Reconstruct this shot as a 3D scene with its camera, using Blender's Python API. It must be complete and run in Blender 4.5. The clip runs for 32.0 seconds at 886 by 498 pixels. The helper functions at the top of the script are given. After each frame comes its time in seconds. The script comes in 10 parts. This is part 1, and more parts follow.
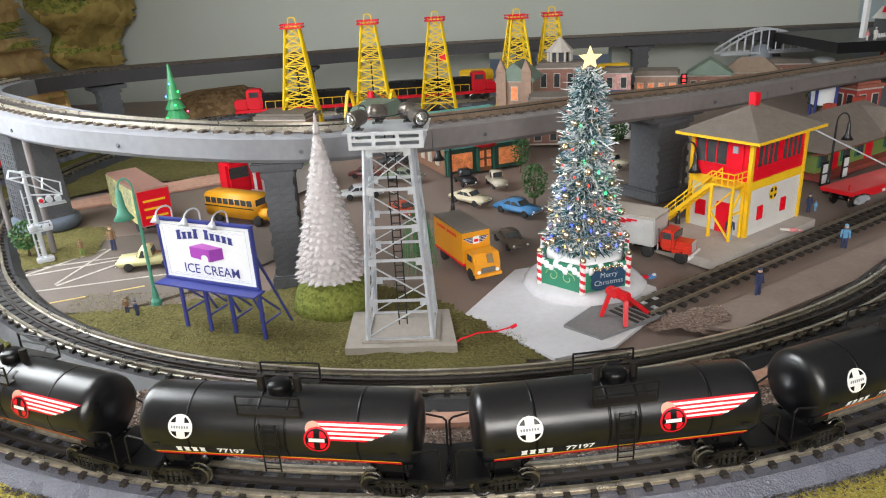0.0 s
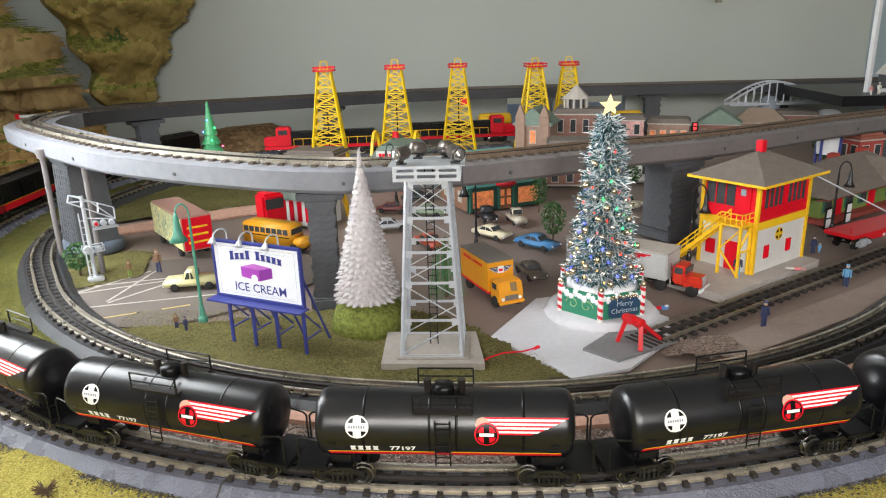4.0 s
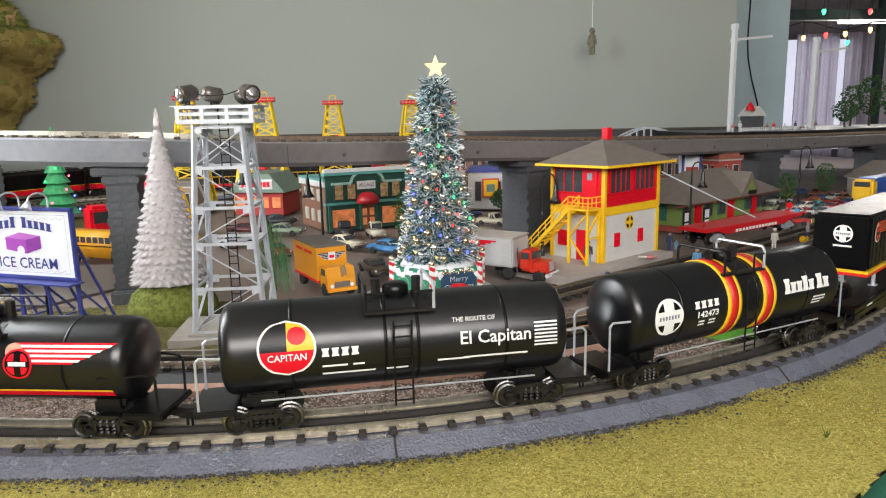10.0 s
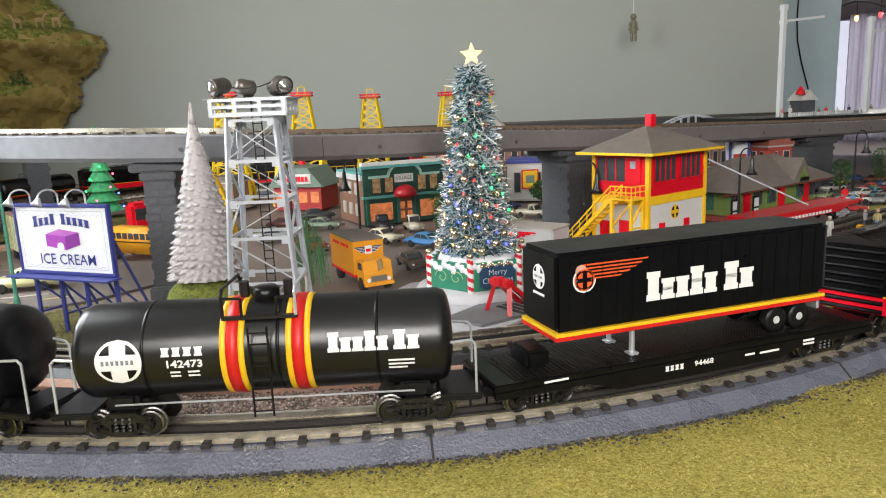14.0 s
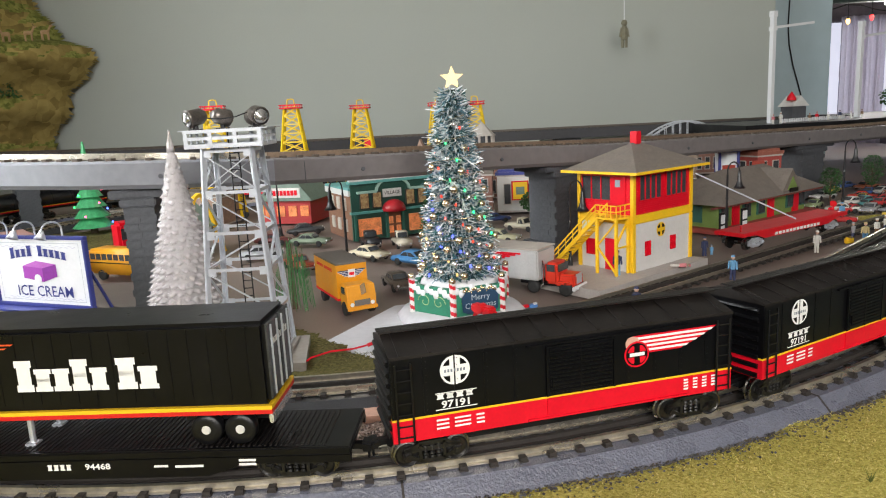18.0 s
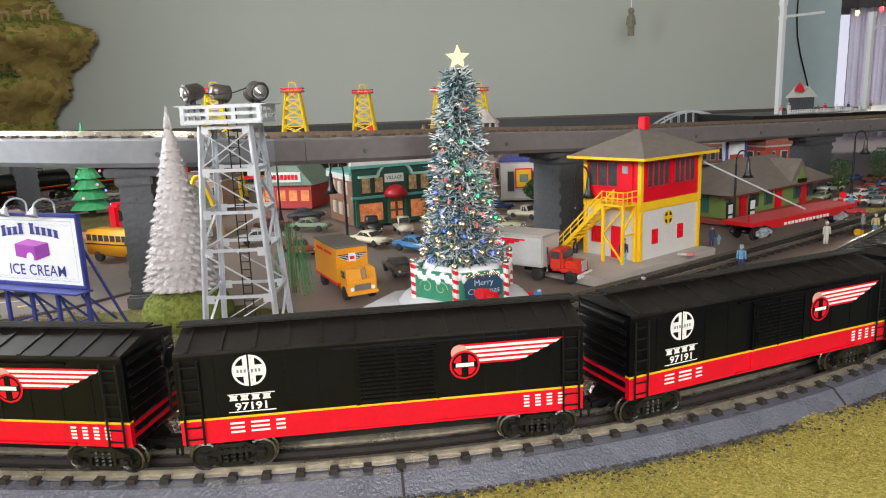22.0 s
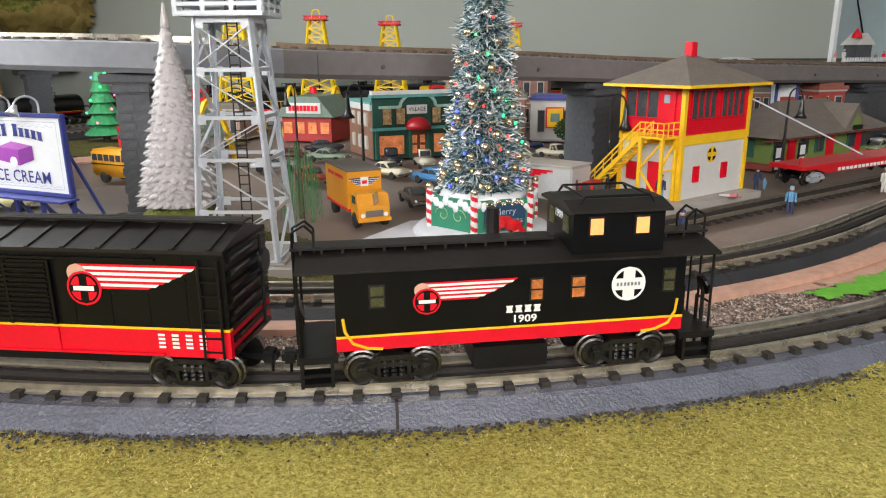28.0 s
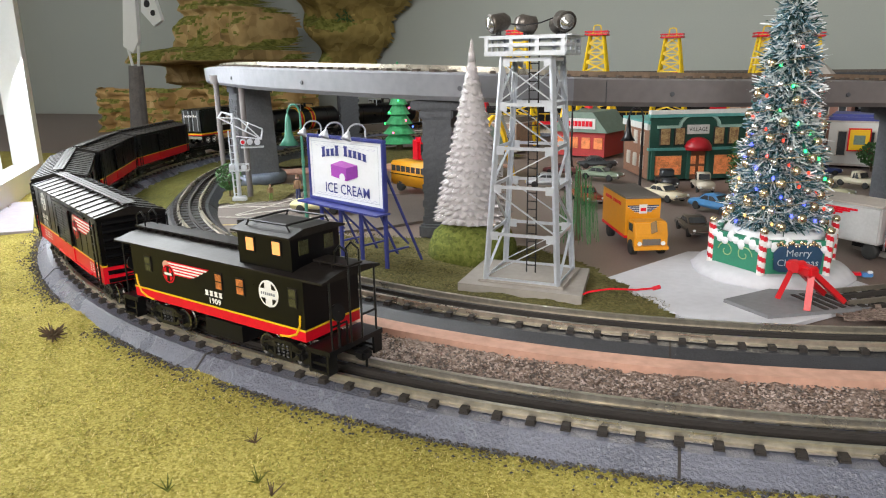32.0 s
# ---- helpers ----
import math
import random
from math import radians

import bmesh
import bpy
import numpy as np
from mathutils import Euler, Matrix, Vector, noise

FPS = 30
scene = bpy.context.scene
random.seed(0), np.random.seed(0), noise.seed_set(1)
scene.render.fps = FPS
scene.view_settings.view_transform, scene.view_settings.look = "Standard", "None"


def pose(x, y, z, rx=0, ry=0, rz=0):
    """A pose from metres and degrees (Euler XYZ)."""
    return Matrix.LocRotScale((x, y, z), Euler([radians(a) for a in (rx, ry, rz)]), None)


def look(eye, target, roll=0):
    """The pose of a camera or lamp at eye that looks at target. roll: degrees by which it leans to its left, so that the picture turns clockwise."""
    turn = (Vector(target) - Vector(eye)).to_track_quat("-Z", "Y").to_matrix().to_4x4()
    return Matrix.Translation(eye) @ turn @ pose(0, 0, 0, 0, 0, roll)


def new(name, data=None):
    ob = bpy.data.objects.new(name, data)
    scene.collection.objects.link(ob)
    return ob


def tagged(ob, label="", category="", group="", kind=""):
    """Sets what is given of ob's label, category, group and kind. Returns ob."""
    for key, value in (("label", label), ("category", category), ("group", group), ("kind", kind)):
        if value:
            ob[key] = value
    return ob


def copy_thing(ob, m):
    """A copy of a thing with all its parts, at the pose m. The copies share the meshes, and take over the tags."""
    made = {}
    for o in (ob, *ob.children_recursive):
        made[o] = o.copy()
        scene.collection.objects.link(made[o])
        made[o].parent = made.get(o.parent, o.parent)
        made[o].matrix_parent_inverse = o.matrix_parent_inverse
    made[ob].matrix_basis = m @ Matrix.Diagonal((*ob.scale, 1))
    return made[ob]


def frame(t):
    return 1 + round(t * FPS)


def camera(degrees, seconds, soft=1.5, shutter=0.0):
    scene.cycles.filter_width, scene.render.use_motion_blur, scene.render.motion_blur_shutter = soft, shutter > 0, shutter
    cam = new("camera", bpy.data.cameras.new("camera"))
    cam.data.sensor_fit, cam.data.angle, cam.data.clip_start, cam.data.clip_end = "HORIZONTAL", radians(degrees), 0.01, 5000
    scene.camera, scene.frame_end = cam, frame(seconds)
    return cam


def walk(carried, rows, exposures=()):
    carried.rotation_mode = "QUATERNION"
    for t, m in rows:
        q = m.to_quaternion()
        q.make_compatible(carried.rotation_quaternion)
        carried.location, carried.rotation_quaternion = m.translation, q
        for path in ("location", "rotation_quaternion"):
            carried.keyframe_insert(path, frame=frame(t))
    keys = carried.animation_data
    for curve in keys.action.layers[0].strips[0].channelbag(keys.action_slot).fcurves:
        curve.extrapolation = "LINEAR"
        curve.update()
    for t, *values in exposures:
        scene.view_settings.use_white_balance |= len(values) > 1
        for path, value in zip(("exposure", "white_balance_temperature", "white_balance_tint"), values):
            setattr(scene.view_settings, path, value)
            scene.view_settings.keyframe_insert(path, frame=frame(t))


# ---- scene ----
cam = camera(64.5, 32.0, soft=1.1)
METRES, EYE, TILT, LEAN, TURN = 0.8, 0.5, -16.0, 0.0, 0.0
PATH = [
    (0, (0.09, 0.22, 0.411), (0.001, 2.087, -0.3), -3.0),
    (0.5, (0.076, 0.201, 0.431), (-0.058, 2.067, -0.275), -2.9),
    (1, (0.062, 0.172, 0.451), (-0.086, 2.045, -0.235), -2.6),
    (1.5, (0.052, 0.154, 0.453), (-0.11, 2.036, -0.205), -2.6),
    (2, (0.043, 0.148, 0.452), (-0.121, 2.041, -0.174), -2.2),
    (2.5, (0.049, 0.153, 0.447), (-0.102, 2.05, -0.169), -2.3),
    (4.5, (0.072, 0.131, 0.403), (-0.02, 2.037, -0.193), -1.7),
    (5, (0.085, 0.127, 0.383), (0.019, 2.032, -0.224), -1.9),
    (5.5, (0.099, 0.129, 0.365), (0.083, 2.03, -0.257), -1.4),
    (6, (0.116, 0.135, 0.338), (0.196, 2.046, -0.247), -0.6),
    (6.5, (0.133, 0.151, 0.312), (0.291, 2.076, -0.208), -0.4),
    (7, (0.149, 0.159, 0.288), (0.323, 2.094, -0.188), -1.2),
    (7.5, (0.158, 0.164, 0.269), (0.342, 2.104, -0.18), -1.6),
    (8, (0.16, 0.168, 0.248), (0.335, 2.115, -0.176), -1.9),
    (8.5, (0.168, 0.173, 0.239), (0.33, 2.126, -0.164), -1.8),
    (9, (0.18, 0.183, 0.239), (0.333, 2.14, -0.146), -1.4),
    (9.5, (0.186, 0.19, 0.239), (0.332, 2.15, -0.13), -1.3),
    (10, (0.19, 0.193, 0.243), (0.315, 2.156, -0.12), -1.2),
    (10.5, (0.192, 0.198, 0.241), (0.306, 2.162, -0.119), -1.6),
    (11, (0.193, 0.199, 0.241), (0.286, 2.165, -0.117), -1.7),
    (11.5, (0.192, 0.2, 0.242), (0.267, 2.167, -0.114), -1.8),
    (12, (0.191, 0.203, 0.242), (0.244, 2.17, -0.116), -1.9),
    (12.5, (0.192, 0.209, 0.24), (0.238, 2.175, -0.123), -2.0),
    (13, (0.193, 0.211, 0.242), (0.233, 2.176, -0.127), -2.1),
    (13.5, (0.194, 0.214, 0.24), (0.222, 2.179, -0.13), -2.2),
    (14, (0.194, 0.214, 0.238), (0.204, 2.178, -0.14), -2.4),
    (14.5, (0.195, 0.217, 0.237), (0.199, 2.179, -0.152), -2.4),
    (16.5, (0.205, 0.214, 0.237), (0.216, 2.178, -0.142), -2.7),
    (17, (0.209, 0.215, 0.244), (0.228, 2.18, -0.128), -2.8),
    (17.5, (0.217, 0.223, 0.255), (0.236, 2.188, -0.118), -3.1),
    (18, (0.216, 0.225, 0.266), (0.231, 2.189, -0.11), -3.0),
    (18.5, (0.214, 0.229, 0.261), (0.228, 2.193, -0.115), -2.6),
    (19, (0.212, 0.23, 0.257), (0.223, 2.193, -0.129), -2.3),
    (19.5, (0.213, 0.231, 0.258), (0.212, 2.192, -0.137), -2.4),
    (20, (0.212, 0.232, 0.257), (0.205, 2.193, -0.139), -2.4),
    (20.5, (0.211, 0.234, 0.258), (0.204, 2.194, -0.139), -2.5),
    (21, (0.21, 0.238, 0.261), (0.202, 2.199, -0.135), -2.6),
    (21.5, (0.21, 0.239, 0.259), (0.201, 2.2, -0.132), -2.5),
    (22, (0.213, 0.245, 0.255), (0.225, 2.204, -0.149), -2.2),
    (22.5, (0.227, 0.262, 0.24), (0.276, 2.213, -0.198), -1.4),
    (23, (0.238, 0.277, 0.224), (0.328, 2.219, -0.248), -0.4),
    (23.5, (0.241, 0.285, 0.223), (0.353, 2.221, -0.267), -0.0),
    (24, (0.244, 0.291, 0.22), (0.353, 2.226, -0.273), -0.1),
    (24.5, (0.243, 0.293, 0.216), (0.352, 2.226, -0.284), -0.2),
    (26.5, (0.242, 0.299, 0.21), (0.342, 2.226, -0.318), -0.0),
    (27, (0.239, 0.306, 0.209), (0.317, 2.231, -0.327), 0.0),
    (27.5, (0.234, 0.307, 0.208), (0.267, 2.233, -0.332), -0.1),
    (28, (0.222, 0.31, 0.207), (0.158, 2.238, -0.323), -0.4),
    (28.5, (0.219, 0.31, 0.215), (-0.017, 2.226, -0.305), -0.6),
    (29, (0.224, 0.301, 0.223), (-0.199, 2.19, -0.281), -1.1),
    (29.5, (0.234, 0.3, 0.219), (-0.312, 2.158, -0.281), -1.6),
    (30, (0.243, 0.298, 0.235), (-0.351, 2.144, -0.254), -1.7),
    (30.5, (0.239, 0.295, 0.242), (-0.389, 2.132, -0.238), -1.6),
    (31, (0.227, 0.289, 0.245), (-0.441, 2.109, -0.244), -1.5),
    (31.5, (0.217, 0.283, 0.245), (-0.492, 2.085, -0.256), -1.1),
    (32, (0.2, 0.283, 0.238), (-0.555, 2.063, -0.274), -1.0),
]
EXPOSURE = [(0.0, 0.0), (26.5, 0.0), (28.5, -0.03), (30.0, -0.1), (32.0, -0.16)]  # darkens as the bright window comes into view
walk(cam, [(t, look(eye, target, roll)) for t, eye, target, roll in PATH], exposures=EXPOSURE)

# ---- world and light ----
world = bpy.data.worlds.new("daylight")
scene.world = world
world.use_nodes = True
_sky = world.node_tree.nodes.new("ShaderNodeTexSky")
_sky.sky_type, _sky.sun_disc = "NISHITA", False
_sky.sun_elevation, _sky.sun_rotation = radians(35), radians(200)
_bg = world.node_tree.nodes["Background"]
_bg.inputs["Strength"].default_value = 0.12
world.node_tree.links.new(_sky.outputs[0], _bg.inputs[0])


def area(name, loc, target, sx, sy, power, color):
    """Daylight standing in a window opening."""
    d = bpy.data.lights.new(name, "AREA")
    d.shape, d.size, d.size_y, d.energy, d.color = "RECTANGLE", sx, sy, power, color
    ob = new(name, d)
    ob.matrix_world = look(loc, target)
    return ob


area("window_light_south", (0.3, -1.72, 1.15), (0.3, 1.2, 0.35), 2.6, 0.85, 94, (1.0, 0.955, 0.9))
area("window_light_west", (-0.93, 1.07, 0.62), (0.1, 1.35, 0.1), 0.66, 0.9, 27, (0.94, 0.98, 1.0))
area("alcove_tube_light", (2.62, 3.68, 0.67), (1.1, 1.9, 0.0), 0.57, 0.06, 6, (1.0, 0.95, 0.88))


# ---- materials ----
def mat(name, rgb, rough=0.6, metal=0.0, var=0.12, scale=60.0, bump=0.05, fine=6.0, spec=0.5, rand=0.0, emit=0.0, trans=0.0, alpha=1.0, tint=None):
    """A procedural surface: base colour varied by a coarse and a fine noise, with fine relief."""
    m = bpy.data.materials.new(name)
    m.use_nodes = True
    nt = m.node_tree
    b = nt.nodes["Principled BSDF"]
    N = nt.nodes.new
    tc = N("ShaderNodeTexCoord")
    n1, n2 = N("ShaderNodeTexNoise"), N("ShaderNodeTexNoise")
    n1.inputs["Scale"].default_value, n1.inputs["Detail"].default_value = scale, 4
    n2.inputs["Scale"].default_value, n2.inputs["Detail"].default_value = scale * fine, 3
    for n in (n1, n2):
        nt.links.new(tc.outputs["Object"], n.inputs["Vector"])
    add = N("ShaderNodeMath")
    add.operation = "ADD"
    nt.links.new(n1.outputs["Fac"], add.inputs[0])
    nt.links.new(n2.outputs["Fac"], add.inputs[1])
    ramp = N("ShaderNodeMapRange")
    ramp.inputs["From Min"].default_value, ramp.inputs["From Max"].default_value = 0.65, 1.35
    nt.links.new(add.outputs[0], ramp.inputs["Value"])
    mix = N("ShaderNodeMix")
    mix.data_type = "RGBA"
    lo = [max(0, c * (1 - var)) for c in rgb]
    hi = [min(1, c * (1 + var)) for c in (tint or rgb)]
    mix.inputs["A"].default_value, mix.inputs["B"].default_value = (*lo, 1), (*hi, 1)
    nt.links.new(ramp.outputs[0], mix.inputs["Factor"])
    col = mix.outputs["Result"]
    if rand:
        info, hsv, mr = N("ShaderNodeObjectInfo"), N("ShaderNodeHueSaturation"), N("ShaderNodeMapRange")
        mr.inputs["To Min"].default_value, mr.inputs["To Max"].default_value = 1 - rand, 1 + rand
        nt.links.new(info.outputs["Random"], mr.inputs["Value"])
        nt.links.new(mr.outputs[0], hsv.inputs["Value"])
        nt.links.new(col, hsv.inputs["Color"])
        col = hsv.outputs["Color"]
    nt.links.new(col, b.inputs["Base Color"])
    b.inputs["Roughness"].default_value, b.inputs["Metallic"].default_value = rough, metal
    b.inputs["Specular IOR Level"].default_value = spec
    rr = N("ShaderNodeMapRange")
    rr.inputs["To Min"].default_value, rr.inputs["To Max"].default_value = max(0.02, rough - 0.08), min(1, rough + 0.1)
    nt.links.new(n1.outputs["Fac"], rr.inputs["Value"])
    nt.links.new(rr.outputs[0], b.inputs["Roughness"])
    if bump:
        bp = N("ShaderNodeBump")
        bp.inputs["Strength"].default_value, bp.inputs["Distance"].default_value = bump, 0.002
        nt.links.new(n2.outputs["Fac"], bp.inputs["Height"])
        nt.links.new(bp.outputs[0], b.inputs["Normal"])
    if emit:
        nt.links.new(col, b.inputs["Emission Color"])
        b.inputs["Emission Strength"].default_value = emit
    if trans:
        b.inputs["Transmission Weight"].default_value = trans
        b.inputs["IOR"].default_value = 1.35
    b.inputs["Alpha"].default_value = alpha
    return m


def speckle(name, cols, scale, rough=0.95, bump=0.8, dist=0.003, large=9.0):
    """Grass, gravel and scatter: cells of several colours, patchy at a larger scale."""
    m = bpy.data.materials.new(name)
    m.use_nodes = True
    nt = m.node_tree
    b = nt.nodes["Principled BSDF"]
    N = nt.nodes.new
    tc = N("ShaderNodeTexCoord")
    vor, noi, big = N("ShaderNodeTexVoronoi"), N("ShaderNodeTexNoise"), N("ShaderNodeTexNoise")
    vor.inputs["Scale"].default_value = scale
    noi.inputs["Scale"].default_value, noi.inputs["Detail"].default_value = scale * 0.5, 6
    big.inputs["Scale"].default_value, big.inputs["Detail"].default_value = large, 5
    for n in (vor, noi, big):
        nt.links.new(tc.outputs["Object"], n.inputs["Vector"])
    sep = N("ShaderNodeSeparateColor")
    nt.links.new(vor.outputs["Color"], sep.inputs[0])
    a = N("ShaderNodeMath")
    a.operation = "MULTIPLY_ADD"
    a.inputs[1].default_value = 0.5
    nt.links.new(sep.outputs[0], a.inputs[0])
    nt.links.new(noi.outputs["Fac"], a.inputs[2])
    a2 = N("ShaderNodeMath")
    a2.operation = "MULTIPLY_ADD"
    a2.inputs[1].default_value = 0.7
    nt.links.new(big.outputs["Fac"], a2.inputs[0])
    nt.links.new(a.outputs[0], a2.inputs[2])
    cr = N("ShaderNodeValToRGB")
    mr = N("ShaderNodeMapRange")
    mr.inputs["From Min"].default_value, mr.inputs["From Max"].default_value = 0.6, 1.7
    nt.links.new(a2.outputs[0], mr.inputs["Value"])
    nt.links.new(mr.outputs[0], cr.inputs[0])
    els = cr.color_ramp.elements
    while len(els) < len(cols):
        els.new(0.5)
    for i, c in enumerate(cols):
        els[i].position, els[i].color = i / (len(cols) - 1), (*c, 1)
    nt.links.new(cr.outputs[0], b.inputs["Base Color"])
    b.inputs["Roughness"].default_value = rough
    b.inputs["Specular IOR Level"].default_value = 0.2
    bp = N("ShaderNodeBump")
    bp.inputs["Strength"].default_value, bp.inputs["Distance"].default_value = bump, dist
    nt.links.new(a.outputs[0], bp.inputs["Height"])
    nt.links.new(bp.outputs[0], b.inputs["Normal"])
    return m


BLACK = mat("satin_black_paint", (0.0034, 0.0034, 0.0042), 0.3, var=0.25, scale=40, bump=0.03, spec=0.27)
TANKBLACK = mat("gloss_black_tank_paint", (0.004, 0.004, 0.0055), 0.3, var=0.25, scale=40, bump=0.04, spec=0.65)
BLACKROOF = mat("matt_black_plastic", (0.012, 0.0095, 0.0085), 0.46, var=0.45, scale=50, bump=0.05, spec=0.34)
TRUCKM = mat("grey_black_truck", (0.011, 0.0105, 0.01), 0.3, var=0.35, scale=120, spec=0.5)
DARK = mat("black_truck_plastic", (0.006, 0.006, 0.007), 0.36, var=0.3, scale=80, spec=0.34)
WHEEL = mat("blackened_wheel_steel", (0.07, 0.068, 0.066), 0.3, 0.9, var=0.3)
TREAD = mat("polished_wheel_tread", (0.26, 0.25, 0.24), 0.26, 1.0, var=0.15)
WHITE = mat("white_print", (0.82, 0.82, 0.8), 0.5, var=0.04)
RED = mat("red_paint", (0.68, 0.005, 0.02), 0.4, var=0.08, spec=0.3)
YELLOW = mat("yellow_paint", (0.83, 0.5, 0.015), 0.42, var=0.08)
ORANGE = mat("orange_red_print", (0.78, 0.1, 0.02), 0.45, var=0.06)
BANDRED = mat("signal_red_print", (0.6, 0.014, 0.012), 0.4, var=0.06)
PINK = mat("pink_print", (0.62, 0.36, 0.27), 0.5, var=0.05)
RAIL = mat("nickel_rail", (0.62, 0.57, 0.48), 0.28, 0.85, var=0.25, scale=30, bump=0.03)
DULLRAIL = mat("dull_brown_rail", (0.24, 0.17, 0.12), 0.5, 0.4, var=0.25, scale=30)
TIE = mat("dark_brown_ties", (0.03, 0.025, 0.022), 0.7, var=0.3)
ROADBED = mat("grey_moulded_roadbed", (0.13, 0.138, 0.18), 0.27, var=0.25, scale=22, bump=0.65, fine=22, spec=0.7)
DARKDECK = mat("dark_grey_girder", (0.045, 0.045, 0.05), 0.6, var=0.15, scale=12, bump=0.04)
DARKRAIL = mat("dark_brown_rail", (0.1, 0.085, 0.07), 0.5, 0.5, var=0.2)
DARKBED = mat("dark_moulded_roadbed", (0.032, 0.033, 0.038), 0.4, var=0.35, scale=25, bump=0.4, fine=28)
# paler than DECKGREY: part own grey, part window light put into the colour
PALEDECK = mat("pale_window_lit_girder", (0.23, 0.235, 0.26), 0.6, var=0.12, scale=12, bump=0.04, spec=0.3)
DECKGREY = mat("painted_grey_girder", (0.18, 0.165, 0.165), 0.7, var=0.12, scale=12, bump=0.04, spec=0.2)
STONE = mat("grey_cast_stone", (0.078, 0.082, 0.092), 0.7, var=0.25, scale=40, bump=0.2)
ASPHALT = mat("brown_grey_town_board", (0.205, 0.155, 0.135), 0.5, var=0.22, scale=7, bump=0.1, fine=60)
ROAD = mat("worn_grey_road", (0.135, 0.112, 0.098), 0.8, var=0.2, scale=14, bump=0.15, fine=40)
LINE = mat("faded_white_road_paint", (0.42, 0.39, 0.35), 0.8, var=0.35, scale=90)
SNOW = mat("white_snow_sheet", (0.6, 0.6, 0.64), 0.8, var=0.07, scale=20, bump=0.15)
PADGREY = mat("grey_pad", (0.2, 0.2, 0.21), 0.7, var=0.12, scale=30)
WALLPAINT = mat("pale_green_grey_wall", (0.385, 0.41, 0.375), 0.8, var=0.035, scale=2.5, bump=0.03, fine=80)
BLUEWALL = mat("pale_blue_wall", (0.4, 0.5, 0.54), 0.8, var=0.05, scale=3)
FOAM = mat("pink_foam_strip", (0.5, 0.29, 0.215), 0.8, var=0.22, scale=18, bump=0.25)
GRASS = speckle("green_turf_scatter", [(0.14, 0.12, 0.03), (0.33, 0.28, 0.06), (0.52, 0.45, 0.12), (0.68, 0.58, 0.24)], 650, bump=0.9, dist=0.002, large=7)
DULLGRASS = speckle("dull_olive_turf", [(0.04, 0.035, 0.012), (0.1, 0.09, 0.03), (0.16, 0.14, 0.05), (0.22, 0.18, 0.09)], 500, bump=0.9)
GRAVEL = speckle("grey_brown_ballast", [(0.07, 0.05, 0.042), (0.2, 0.145, 0.12), (0.34, 0.26, 0.22), (0.48, 0.39, 0.34)], 520, bump=1.0, dist=0.004, large=12)
TANROCK = speckle("ochre_sandstone", [(0.2, 0.12, 0.05), (0.42, 0.26, 0.1), (0.62, 0.42, 0.19), (0.76, 0.58, 0.32)], 16, bump=0.9, dist=0.012, large=9)
VERGE = speckle("mid_green_turf", [(0.03, 0.03, 0.009), (0.075, 0.075, 0.018), (0.14, 0.13, 0.03), (0.2, 0.18, 0.06)], 600, bump=0.9, dist=0.002, large=8)
CLIFF = speckle("ochre_brown_rock", [(0.2, 0.135, 0.06), (0.38, 0.26, 0.115), (0.52, 0.37, 0.17), (0.66, 0.5, 0.27)], 26, bump=0.5, dist=0.006, large=12)
UMBERROCK = speckle("umber_strata_rock", [(0.13, 0.095, 0.03), (0.26, 0.19, 0.06), (0.4, 0.3, 0.1), (0.52, 0.4, 0.16)], 30, bump=0.5, dist=0.006, large=8)
MOSSROCK = speckle("mossy_rock_top", [(0.08, 0.09, 0.018), (0.17, 0.18, 0.04), (0.29, 0.29, 0.075), (0.4, 0.38, 0.13)], 90, bump=0.8, dist=0.006, large=20)
SILVER = mat("silver_painted_tin", (0.6, 0.63, 0.68), 0.36, 0.55, var=0.1, scale=40)
CONCRETE = mat("tan_grey_base", (0.33, 0.3, 0.27), 0.7, var=0.12, scale=20)
CHROME = mat("bright_metal", (0.75, 0.75, 0.77), 0.15, 1.0, var=0.05)


# ---- mesh helpers ----
def thing(name, m, label, category, group="", kind=""):
    ob = new(name)
    ob.empty_display_size = 0.01
    ob.matrix_basis = m
    return tagged(ob, label, category, group, kind)


def finish(ob, bm, material, smooth):
    me = bpy.data.meshes.new(ob) if isinstance(ob, str) else ob
    if smooth:
        for f in bm.faces:
            f.smooth = True
    bm.to_mesh(me)
    bm.free()
    for mm in material if isinstance(material, (list, tuple)) else [material]:
        me.materials.append(mm)
    return me


def part(name, bm, material, parent=None, label="", m=None, smooth=False):
    """Links a bmesh as one mesh object under a thing or a part."""
    ob = new(name, finish(name, bm, material, smooth))
    ob.parent = parent
    if m is not None:
        ob.matrix_basis = m
    return tagged(ob, label) if label else ob


def share(name, me, parent, m, label=""):
    ob = new(name, me)
    ob.parent = parent
    ob.matrix_basis = m
    return tagged(ob, label) if label else ob


def B():
    return bmesh.new()


def box(bm, cx, cy, cz, sx, sy, sz, m=None, mi=0, bev=0.0):
    r = bmesh.ops.create_cube(bm, size=1.0, matrix=(m or Matrix()) @ Matrix.Translation((cx, cy, cz)) @ Matrix.Diagonal((sx, sy, sz, 1)))
    fs = {f for v in r["verts"] for f in v.link_faces}
    for f in fs:
        f.material_index = mi
    if bev:
        es = list({e for v in r["verts"] for e in v.link_edges})
        bmesh.ops.bevel(bm, geom=es, offset=bev, segments=2, affect="EDGES", clamp_overlap=True)
    return bm


